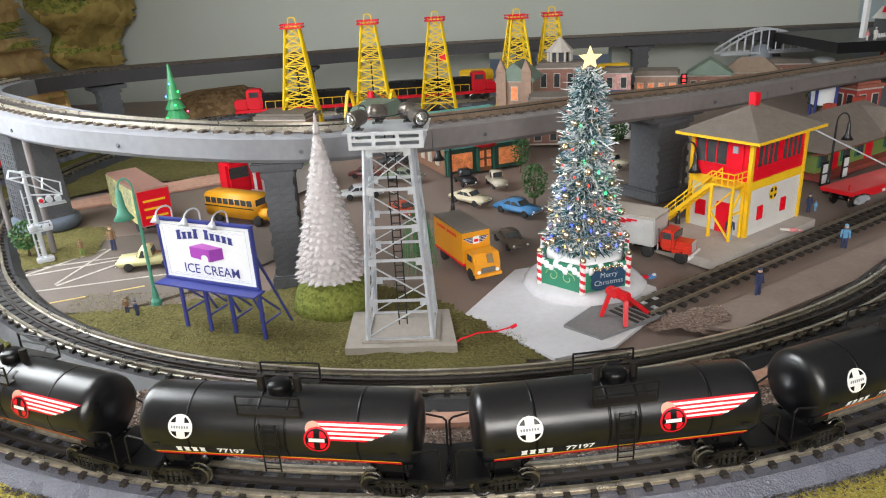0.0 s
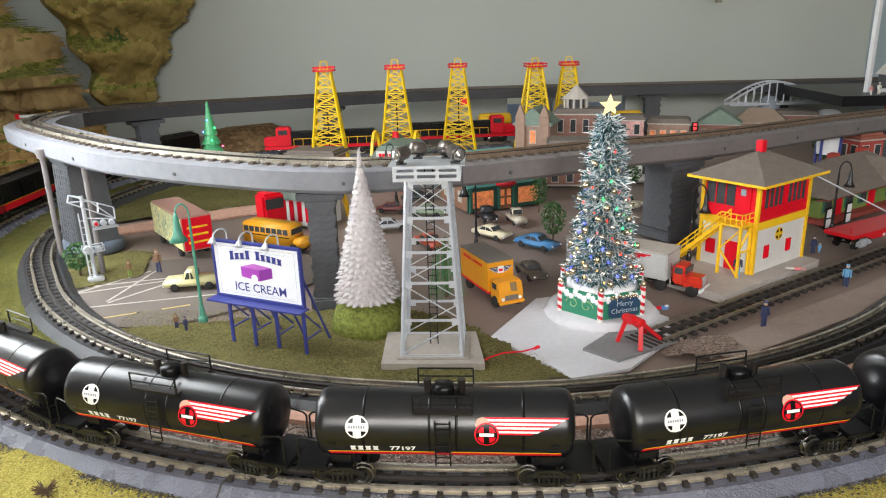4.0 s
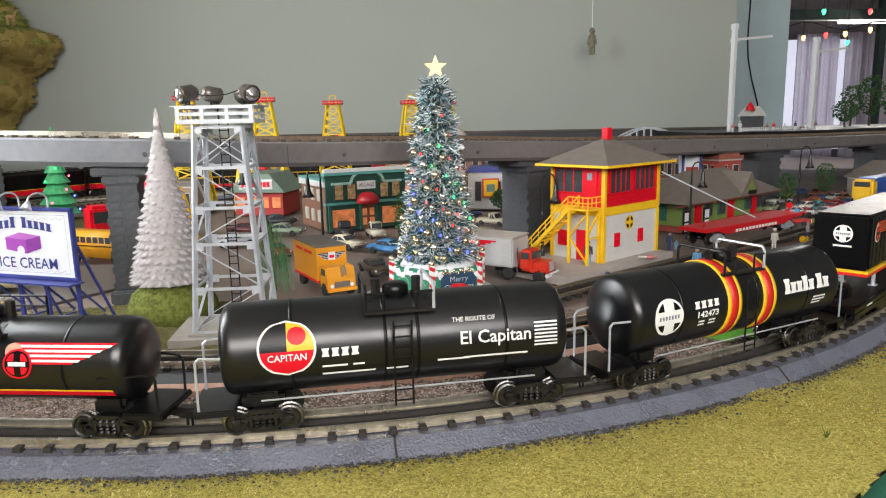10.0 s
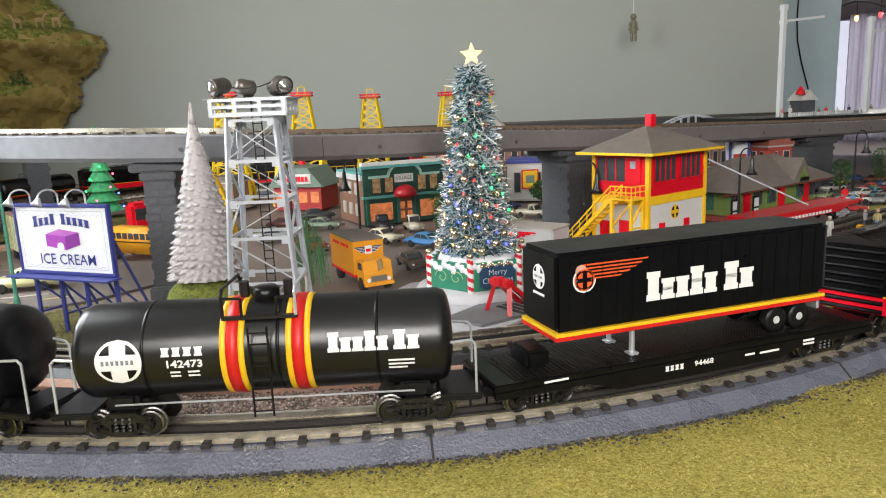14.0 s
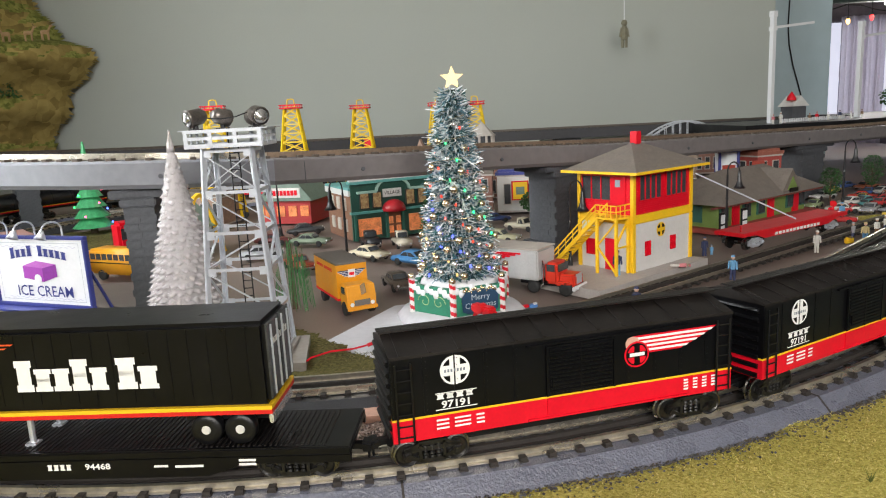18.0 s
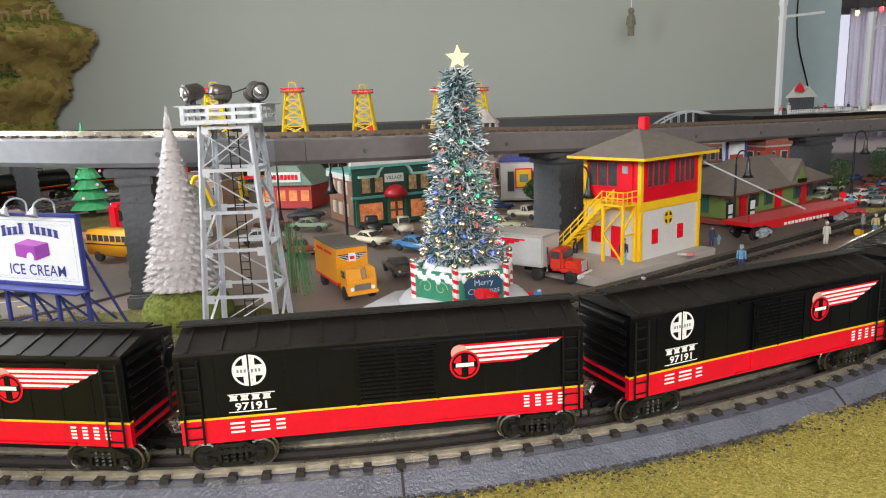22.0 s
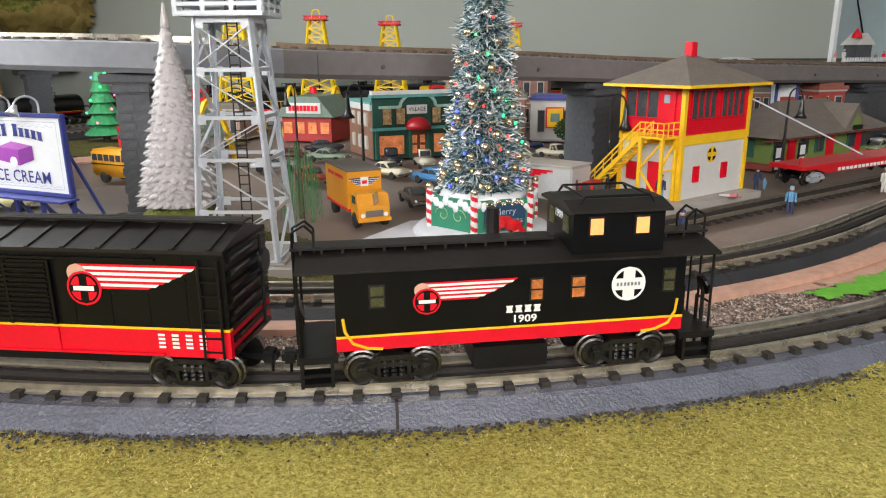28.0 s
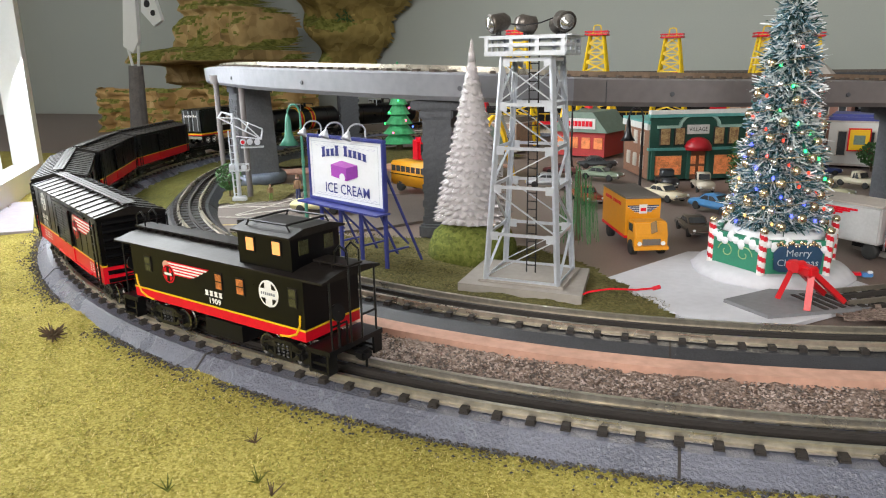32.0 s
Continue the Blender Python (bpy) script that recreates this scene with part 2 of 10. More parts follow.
def rod(bm, a, b, r, seg=8, r2=None, mi=0):
    a, b = Vector(a), Vector(b)
    d = b - a
    m = Matrix.Translation((a + b) / 2) @ d.to_track_quat("Z", "Y").to_matrix().to_4x4()
    r_ = bmesh.ops.create_cone(bm, cap_ends=True, segments=seg, radius1=r, radius2=r if r2 is None else r2, depth=d.length, matrix=m)
    for f in {f for v in r_["verts"] for f in v.link_faces}:
        f.material_index = mi
    return bm


def bar(bm, a, b, w, h, mi=0):
    """A flat bar from a to b, w wide and h thick."""
    a, b = Vector(a), Vector(b)
    d = b - a
    m = Matrix.Translation((a + b) / 2) @ d.to_track_quat("Z", "Y").to_matrix().to_4x4()
    return box(bm, 0, 0, 0, w, h, d.length, m, mi)


def tube(bm, pts, r, seg=6):
    for a, b in zip(pts, pts[1:]):
        rod(bm, a, b, r, seg)
    return bm


def ball(bm, c, r, seg=10, sc=(1, 1, 1)):
    bmesh.ops.create_uvsphere(bm, u_segments=seg, v_segments=max(4, seg // 2), radius=r, matrix=Matrix.Translation(c) @ Matrix.Diagonal((*sc, 1)))
    return bm


def lathe(bm, prof, seg=24, m=None):
    """Turn a profile of (radius, height) about z."""
    m = m or Matrix()
    rings = []
    for r, z in prof:
        rings.append([bm.verts.new(m @ Vector((r * math.cos(2 * math.pi * i / seg), r * math.sin(2 * math.pi * i / seg), z))) for i in range(seg)])
    for p, q in zip(rings, rings[1:]):
        for i in range(seg):
            bm.faces.new((p[i], p[(i + 1) % seg], q[(i + 1) % seg], q[i]))
    for ring, flip in ((rings[0], True), (rings[-1], False)):
        bm.faces.new(ring[::-1] if flip else ring)
    return bm


def prism(bm, pts, z0, z1, m=None, mi=0):
    """A flat polygon with thickness."""
    m = m or Matrix()
    lo = [bm.verts.new(m @ Vector((x, y, z0))) for x, y in pts]
    hi = [bm.verts.new(m @ Vector((x, y, z1))) for x, y in pts]
    fs = [bm.faces.new(lo[::-1]), bm.faces.new(hi)]
    n = len(pts)
    for i in range(n):
        fs.append(bm.faces.new((lo[i], lo[(i + 1) % n], hi[(i + 1) % n], hi[i])))
    for f in fs:
        f.material_index = mi
    bmesh.ops.recalc_face_normals(bm, faces=fs)
    return bm


def sweep(bm, path, prof, closed=False):
    """Carry a closed profile of (across, up) along a path of points; across points to the path's left."""
    path = [Vector(p) for p in path]
    n = len(path)
    rings = []
    for i, p in enumerate(path):
        a, b = path[(i - 1) % n] if closed or i else p, path[(i + 1) % n] if closed or i < n - 1 else p
        t = (b - a)
        t.z = 0
        t.normalize()
        left = Vector((-t.y, t.x, 0))
        rings.append([bm.verts.new(p + left * u + Vector((0, 0, v))) for u, v in prof])
    k = len(prof)
    for i in range(n if closed else n - 1):
        p, q = rings[i], rings[(i + 1) % n]
        for j in range(k):
            bm.faces.new((p[j], q[j], q[(j + 1) % k], p[(j + 1) % k]))
    if not closed:
        bm.faces.new(rings[0])
        bm.faces.new(rings[-1][::-1])
    bmesh.ops.recalc_face_normals(bm, faces=bm.faces[:])
    return bm


def sheet(bm, x0, x1, y0, y1, n, k, fz):
    """A grid whose height follows fz(x, y)."""
    vs = [[bm.verts.new((x0 + (x1 - x0) * i / n, y0 + (y1 - y0) * j / k, fz(x0 + (x1 - x0) * i / n, y0 + (y1 - y0) * j / k))) for i in range(n + 1)] for j in range(k + 1)]
    for j in range(k):
        for i in range(n):
            bm.faces.new((vs[j][i], vs[j][i + 1], vs[j + 1][i + 1], vs[j + 1][i]))
    return bm


def text_mesh(name, body, size, depth=0.0002, align="CENTER", bold=0.0):
    """Letters of the built-in font as a mesh in the xy plane."""
    c = bpy.data.curves.new(name, "FONT")
    c.body, c.size, c.align_x, c.align_y, c.extrude, c.offset = body, size, align, "CENTER", depth, bold
    c.resolution_u = 2
    ob = bpy.data.objects.new(name, c)
    scene.collection.objects.link(ob)
    me = bpy.data.meshes.new_from_object(ob.evaluated_get(bpy.context.evaluated_depsgraph_get()))
    bpy.data.objects.remove(ob)
    return me


# ---- track geometry ----
CX, CY, RT = 0.045, 1.765, 1.064
RAILTOP = 0.020


BEND = 43.0  # degrees at which both loops run off straight to the right


LEAVE = -150.0
PIECE, PIECE_AT = 0.11, radians(-55)  # a short straight piece let into the curve on the left


def round_xy(r, th):
    """The plan point at radius r and angle th of a loop, past the straight piece too."""
    d = PIECE if th < PIECE_AT else 0.0
    return CX - d * math.cos(PIECE_AT) + r * math.sin(th), CY - d * math.sin(PIECE_AT) - r * math.cos(th)


def on_track(a):
    """A point at arc length a along the outer loop, a = 0 where the loop comes nearest."""
    bend, leave, start = RT * radians(BEND), RT * radians(LEAVE) - PIECE, RT * PIECE_AT
    k = max(leave, min(a, bend))
    th = k / RT if k >= start else PIECE_AT if k > start - PIECE else (k + PIECE) / RT
    x, y = round_xy(RT, th)
    over = a - k + (k - start if start - PIECE < k < start else 0.0)
    return Vector((x + over * math.cos(th), y + over * math.sin(th), 0.0))


def car_pose(a, half):
    """A car stands on the chord between its two trucks."""
    p, q = on_track(a - half), on_track(a + half)
    m, d = (p + q) / 2, q - p
    return pose(m.x, m.y, RAILTOP, 0, 0, math.degrees(math.atan2(d.y, d.x)))


# ---- the room ----
SIGNWHITE0 = mat("white_window_paint", (0.75, 0.76, 0.76), 0.5, var=0.03)


def room():
    g = B()
    box(g, -0.2, 0.6, -0.93, 7.5, 7.0, 0.06)
    tagged(part("floor", g, mat("dark_floor_boards", (0.12, 0.1, 0.09), 0.6, scale=6)), "dark floor of the train room", "floor", kind="structure")
    # back wall with a rounded left corner
    g = B()
    pts = [(-3.76, 2.9), (-3.74, 3.02), (-3.68, 3.12), (-3.58, 3.18), (-3.4, 3.2), (0.18, 3.2)]
    sweep(g, [(x, y, -0.9) for x, y in pts], [(0, 0), (0.08, 0), (0.08, 2.9), (0, 2.9)])
    # a tunnel mouth behind the rear line, and the wall beyond it
    box(g, 0.43, 3.24, 1.07, 0.5, 0.08, 1.86)
    box(g, 0.43, 3.24, -0.485, 0.5, 0.08, 0.83)
    box(g, 1.1625, 3.24, 0.55, 0.965, 0.08, 2.9)
    tagged(part("wall_north", g, WALLPAINT), "pale green-grey painted backdrop wall", "wall", kind="structure")
    g = B()
    box(g, 1.83, 3.44, 0.5, 0.34, 0.05, 2.8)
    tagged(part("wall_alcove", g, BLUEWALL), "pale blue wall of the alcove", "wall", kind="structure")
    g = B()
    box(g, 3.55, 1.8, 0.5, 0.08, 6.8, 2.8)
    tagged(part("wall_east", g, mat("dim_east_wall", (0.3, 0.3, 0.28), 0.85, scale=3)), "plain wall closing the room", "wall", kind="structure")
    # west wall with an added window, unseen; its glow brightens the left corner
    g = B()
    for y0, y1, z0, z1 in ((-1.8, 0.3, -0.9, 2.0), (0.3, 2.3, -0.9, 0.1), (0.3, 2.3, 1.62, 2.0), (2.3, 2.9, -0.9, 2.0)):
        box(g, -3.81, (y0 + y1) / 2, (z0 + z1) / 2, 0.1, y1 - y0, z1 - z0)
    tagged(part("wall_west", g, mat("white_west_wall", (0.75, 0.76, 0.75), 0.8, var=0.03, scale=3)), "white unseen wall with an added window", "wall", kind="structure")
    # the near west window beside the loop: frame, and daylight outside it
    wm = pose(-0.985, 1.065, 0, 0, 0, 130.6)
    for u, z, su, sz in ((0, 0.02, 0.74, 0.05), (0, 1.3, 0.74, 0.05), (-0.35, 0.66, 0.04, 1.23), (0.35, 0.66, 0.04, 1.23)):
        g = B()
        box(g, u, 0, z, su, 0.05, sz)
        tagged(part("trim", g, SIGNWHITE0, m=wm), "white window frame member", "window frame", kind="structure")
    g = B()
    box(g, 0, 0.06, 0.65, 0.74, 0.008, 1.3)
    tagged(part("backdrop_window", g, mat("bright_window_daylight", (0.95, 0.98, 1.0), 1.0, emit=0.9, var=0.02), m=wm), "bright daylight outside the window", "sky", kind="structure")
    for y, z, sy, sz in ((1.3, 0.125, 2.0, 0.05), (1.3, 1.595, 2.0, 0.05), (0.325, 0.86, 0.05, 1.42), (2.275, 0.86, 0.05, 1.42)):
        g = B()
        box(g, -3.78, y, z, 0.06, sy, sz)
        tagged(part("trim", g, SIGNWHITE0), "white window frame member", "window frame", kind="structure")
    # glowing panel added to light the left corner through the unseen window
    g = B()
    box(g, -4.15, 1.2, 0.9, 0.01, 3.2, 2.6)
    tagged(part("backdrop_west", g, mat("corner_fill_glow", (0.9, 0.95, 1.0), 1.0, emit=1.2, var=0.02)), "bright daylight outside the window", "sky", kind="structure")
    # south wall with a broad window
    g = B()
    for x0, x1, z0, z1 in ((-3.86, -1.1, -0.9, 2.0), (1.7, 3.5, -0.9, 2.0), (-1.1, 1.7, -0.9, 0.68), (-1.1, 1.7, 1.62, 2.0)):
        box(g, (x0 + x1) / 2, -1.8, (z0 + z1) / 2, x1 - x0, 0.1, z1 - z0)
    tagged(part("wall_south", g, mat("tan_south_wall", (0.55, 0.53, 0.49), 0.8, var=0.03, scale=3)), "tan wall with a broad window", "wall", kind="structure")
    g = B()
    box(g, -0.13, 1.75, 2.0, 7.5, 7.2, 0.06)
    tagged(part("ceiling", g, mat("white_ceiling", (0.6, 0.6, 0.58), 0.9, var=0.03, scale=3)), "plain white ceiling of the room", "ceiling", kind="structure")


room()


# ---- ground of the layout ----
def bed_height(x, y):
    return 0.004 * noise.noise((x * 9, y * 9, 0)) + 0.0025 * noise.noise((x * 40, y * 40, 3))


def edge_y(x):
    """The front edge of the table."""
    return max(-0.04, 0.564 + 0.734 * (x - 0.449))


def layout():
    g = B()
    prism(g, [(-3.7, -0.044), (-0.385, -0.044), (0.449, 0.566), (2.6, 2.144), (2.6, 4.25), (-3.7, 4.25)], -0.065, -0.005)
    tagged(part("ground", g, ASPHALT), "brown-grey board of the model town", "ground", kind="structure")
    # front turf
    g = B()
    sheet(g, -2.4, 1.2, -0.05, 1.75, 260, 130, lambda x, y: 0.0005 + bed_height(x, y))
    for v in g.verts:
        if edge_y(v.co.x) - 0.016 < v.co.y < edge_y(v.co.x):
            v.co.y = edge_y(v.co.x) + 0.0001 + 0.004 * (0.5 + noise.noise((v.co.x * 25, 0, 0)))
    bmesh.ops.delete(g, geom=[v for v in g.verts if v.co.y < edge_y(v.co.x) or math.hypot(v.co.x - CX, v.co.y - CY) < 1.07], context="VERTS")
    tagged(part("grass", g, GRASS, smooth=True), "yellow-green scatter turf along the table edge", "grass", kind="stuff")
    g = B()
    prism(g, [(-2.44, -0.07), (-0.35, -0.09), (2.66, 2.12), (2.6, 2.146), (-0.387, -0.046), (-2.44, -0.046)], -0.12, -0.002)
    tagged(part("table_edge", g, mat("green_felt_edging", (0.012, 0.105, 0.06), 0.9, var=0.2, scale=80, bump=0.3)), "green felt-covered table edge", "trim", kind="structure")
    # ballast ring between the loops
    g = B()
    ring(g, 0.935, 1.035, -28, 62, 0.003, 0.0045)
    tagged(part("gravel", g, GRAVEL, smooth=True), "grey-brown ballast between the two loops", "gravel", kind="stuff")
    g = B()
    ring(g, 0.942, 1.03, -128, -36, 0.002, 0.004)
    tagged(part("verge_grass", g, VERGE, smooth=True), "green turf between the two loops", "grass", kind="stuff")
    g = B()
    arc_band(g, 0.948, 0.967, -15, 45, 0.0, 0.0095)
    tagged(part("foam_strip", g, FOAM), "bare pink foam strip beside the inner loop", "trim", kind="structure")


def arc_path(r, a0, a1, z, n=None, tail=0.0, head=0.0):
    n = n or max(8, int(abs(a1 - a0) * 1.2))
    p = [(*round_xy(r, radians(a0 + (a1 - a0) * i / n)), z) for i in range(n + 1)]
    if head:
        x, y, _ = p[0]
        p.insert(0, (x - head * math.cos(radians(a0)), y - head * math.sin(radians(a0)), z))
    if tail:
        x, y, _ = p[-1]
        p.append((x + tail * math.cos(radians(a1)), y + tail * math.sin(radians(a1)), z))
    return p


def arc_band(g, r0, r1, a0, a1, z0, z1):
    h = (r1 - r0) / 2
    return sweep(g, arc_path((r0 + r1) / 2, a0, a1, 0), [(-h, z0), (h, z0), (h, z1), (-h, z1)])


def ring(g, r0, r1, a0, a1, z, rough):
    n, k = int((a1 - a0) * 2.2), 16
    vs = []
    for i in range(n + 1):
        th = radians(a0 + (a1 - a0) * i / n)
        row = []
        for j in range(k + 1):
            r = r0 + (r1 - r0) * j / k
            x, y = round_xy(r, th)
            row.append(g.verts.new((x, y, z + rough * noise.noise((x * 60, y * 60, 1)) + 0.6 * rough * noise.noise((x * 190, y * 190, 5)))))
        vs.append(row)
    for i in range(n):
        for j in range(k):
            g.faces.new((vs[i][j], vs[i + 1][j], vs[i + 1][j + 1], vs[i][j + 1]))


layout()


def loop_track(name, r, a0, a1, label, tail, head=0.0):
    """A three-rail loop on its moulded roadbed, with every tie a part."""
    t = thing(name, Matrix(), label, "track")
    g = B()
    sweep(g, arc_path(r, a0, a1, 0, tail=tail, head=head), [(-0.044, -0.006), (0.044, -0.006), (0.043, 0.001), (0.030, 0.0125), (-0.030, 0.0125), (-0.043, 0.001)])
    part("roadbed", g, ROADBED if r > 1 else DARKBED, t)
    for off, zz, mm, nm in ((0.017, 0.0, RAIL, "outer_rail"), (-0.017, 0.0, RAIL, "inner_rail"), (0.0, -0.0008, TIE, "centre_rail")):
        g = B()
        sweep(g, arc_path(r + off, a0, a1, 0, int((a1 - a0) * 1.6), tail, head), [(-0.0027, 0.0135), (0.0027, 0.0135), (0.0027, 0.0147), (0.0009, 0.0153), (0.0009, 0.0178), (0.0018, 0.0184), (0.0018, RAILTOP + zz), (-0.0018, RAILTOP + zz), (-0.0018, 0.0184), (-0.0009, 0.0178), (-0.0009, 0.0153), (-0.0027, 0.0147)])
        part(nm, g, mm, t)
    return t


def loop_ties(t, r, a0, a1, step):
    g = B()
    box(g, 0, 0, 0.0118, 0.0065, 0.050, 0.004)
    box(g, 0, -0.0215, 0.0148, 0.0055, 0.006, 0.003)
    box(g, 0, 0.0215, 0.0148, 0.0055, 0.006, 0.003)
    me = finish("tie", g, TIE, False)
    n = int(radians(a1 - a0) * r / step)
    for i in range(n):
        th = radians(a0) + (i + 0.5) * step / r
        x, y = round_xy(r, th)
        share("tie", me, t, pose(x, y, 0, 0, 0, math.degrees(th)))
    x, y = round_xy(r, PIECE_AT)
    for i in range(5):
        d = (i + 0.5) * PIECE / 5
        share("tie", me, t, pose(x - d * math.cos(PIECE_AT), y - d * math.sin(PIECE_AT), 0, 0, 0, math.degrees(PIECE_AT)))


outer_loop = loop_track("outer_loop_track", RT, LEAVE, BEND, "three-rail curved track on grey moulded roadbed", 2.3, 2.9)
inner_loop = loop_track("inner_loop_track", 0.900, -160, BEND, "inner three-rail curved track on dark roadbed", 2.0)

# ---- elevated line ----
DECK = [(2.321, 2.823, 0.1635), (1.692, 2.404, 0.1715), (1.242, 2.124, 0.1785), (0.877, 1.873, 0.1885), (0.543, 1.618, 0.1985), (0.307, 1.459, 0.2095), (0.121, 1.336, 0.2155), (-0.028, 1.25, 0.2215), (-0.15, 1.197, 0.2295), (-0.315, 1.224, 0.2345), (-0.525, 1.314, 0.2395), (-0.667, 1.415, 0.2425), (-0.825, 1.559, 0.2425), (-0.985, 1.74, 0.2395), (-1.05, 1.96, 0.2355), (-1.02, 2.2, 0.225), (-0.88, 2.42, 0.215), (-0.62, 2.66, 0.204), (-0.3, 2.88, 0.196), (0.1, 2.99, 0.193), (0.7, 3.03, 0.19), (1.66, 3.05, 0.185)]


def spline(pts, per=8):
    out = []
    P = [Vector(p) for p in pts]
    P = [2 * P[0] - P[1]] + P + [2 * P[-1] - P[-2]]
    for i in range(1, len(P) - 2):
        a, b, c, d = P[i - 1:i + 3]
        for k in range(per):
            u = k / per
            out.append(0.5 * ((2 * b) + (c - a) * u + (2 * a - 5 * b + 4 * c - d) * u * u + (3 * b - a - 3 * c + d) * u ** 3))
    return out + [P[-2]]


def elevated():
    path = spline(DECK)
    t = thing("elevated_track", Matrix(), "grey elevated railway deck with three-rail track", "viaduct")
    g = B()
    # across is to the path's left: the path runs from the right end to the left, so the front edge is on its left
    # the middle run's girder colour also holds the window's light
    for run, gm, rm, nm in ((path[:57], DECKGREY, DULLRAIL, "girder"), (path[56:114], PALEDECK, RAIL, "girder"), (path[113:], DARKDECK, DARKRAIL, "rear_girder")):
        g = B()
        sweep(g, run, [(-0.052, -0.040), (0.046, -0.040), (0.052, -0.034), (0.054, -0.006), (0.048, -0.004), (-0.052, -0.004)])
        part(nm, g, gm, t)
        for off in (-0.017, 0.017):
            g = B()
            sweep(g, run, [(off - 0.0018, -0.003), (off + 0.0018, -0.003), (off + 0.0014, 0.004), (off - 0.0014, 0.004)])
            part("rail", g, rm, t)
    g = B()
    sweep(g, path, [(-0.0014, -0.003), (0.0014, -0.003), (0.0014, 0.003), (-0.0014, 0.003)])
    part("centre_rail", g, TIE, t)
    g = B()
    box(g, 0, 0, -0.0026, 0.008, 0.058, 0.004)
    me = finish("tie", g, mat("brown_viaduct_ties", (0.09, 0.07, 0.055), 0.7, var=0.3), False)
    # ties at even steps along the deck
    d, nxt, k = 0.0, 0.0, 0
    for a, b in zip(path, path[1:]):
        seg = (b - a).length
        while nxt < d + seg and k < 290:
            p = a.lerp(b, (nxt - d) / seg)
            share("tie", me, t, pose(p.x, p.y, p.z, 0, 0, math.degrees(math.atan2(b.y - a.y, b.x - a.x))))
            nxt += 0.024
            k += 1
        d += seg
    # screw heads and plate joints on the front face
    d, nxt = 0.0, 0.1
    for a, b in zip(path, path[1:]):
        seg = (b - a).length
        while nxt < d + seg:
            p = a.lerp(b, (nxt - d) / seg)
            m = pose(p.x, p.y, p.z, 0, 0, math.degrees(math.atan2(b.y - a.y, b.x - a.x)))
            g = B()
            rod(g, (0, 0.05, -0.024), (0, 0.0545, -0.023), 0.003, 10)
            part("screw_head", g, STONE, t, m=m)
            if int(nxt * 100) % 3 == 0:
                g = B()
                box(g, 0.09, 0.0526, -0.02, 0.0004, 0.0014, 0.03)
                part("plate_joint", g, STONE, t, m=m)
            nxt += 0.26
        d += seg
    return t


elevated()


def pier(x, y, ztop, rz, w, d, mate=STONE):
    """A stone pier with a stepped cap, its courses standing proud."""
    t = thing("viaduct_pier", pose(x, y, 0, 0, 0, rz), "grey cast-stone pier under the elevated track", "pier", "viaduct piers")
    g = B()
    box(g, 0, 0, ztop / 2, w * 0.94, d * 0.94, ztop)
    box(g, 0, 0, 0.01, w * 1.25, d * 1.25, 0.02, bev=0.003)
    part("shaft", g, mate, t)
    g = B()
    box(g, 0, 0, ztop - 0.018, w * 1.12, d * 1.1, 0.012, bev=0.002)
    box(g, 0, 0, ztop - 0.006, w * 1.7, d * 1.15, 0.012, bev=0.002)
    part("cap", g, mate, t)
    g = B()
    box(g, 0, 0, 0, w / 2 - 0.0015, 0.004, 0.0098, bev=0.0006)
    me = finish("block", g, mate, False)
    g = B()
    box(g, 0, 0, 0, 0.004, d / 2 - 0.0015, 0.0098, bev=0.0006)
    me2 = finish("block", g, mate, False)
    n = int((ztop - 0.045) / 0.0112)
    for i in range(n):
        z = 0.0262 + i * 0.0112
        o = w / 8 if i % 2 else -w / 8
        for s in (-1, 1):
            share("block", me, t, pose(s * w / 4 + o * 0.3, -d * 0.47 + 0.0014, z))
            share("block", me2, t, pose(s * (w * 0.47 - 0.0014), o * 0.3, z))
    return t


pier(-0.183, 1.186, 0.1895, 8, 0.042, 0.05)


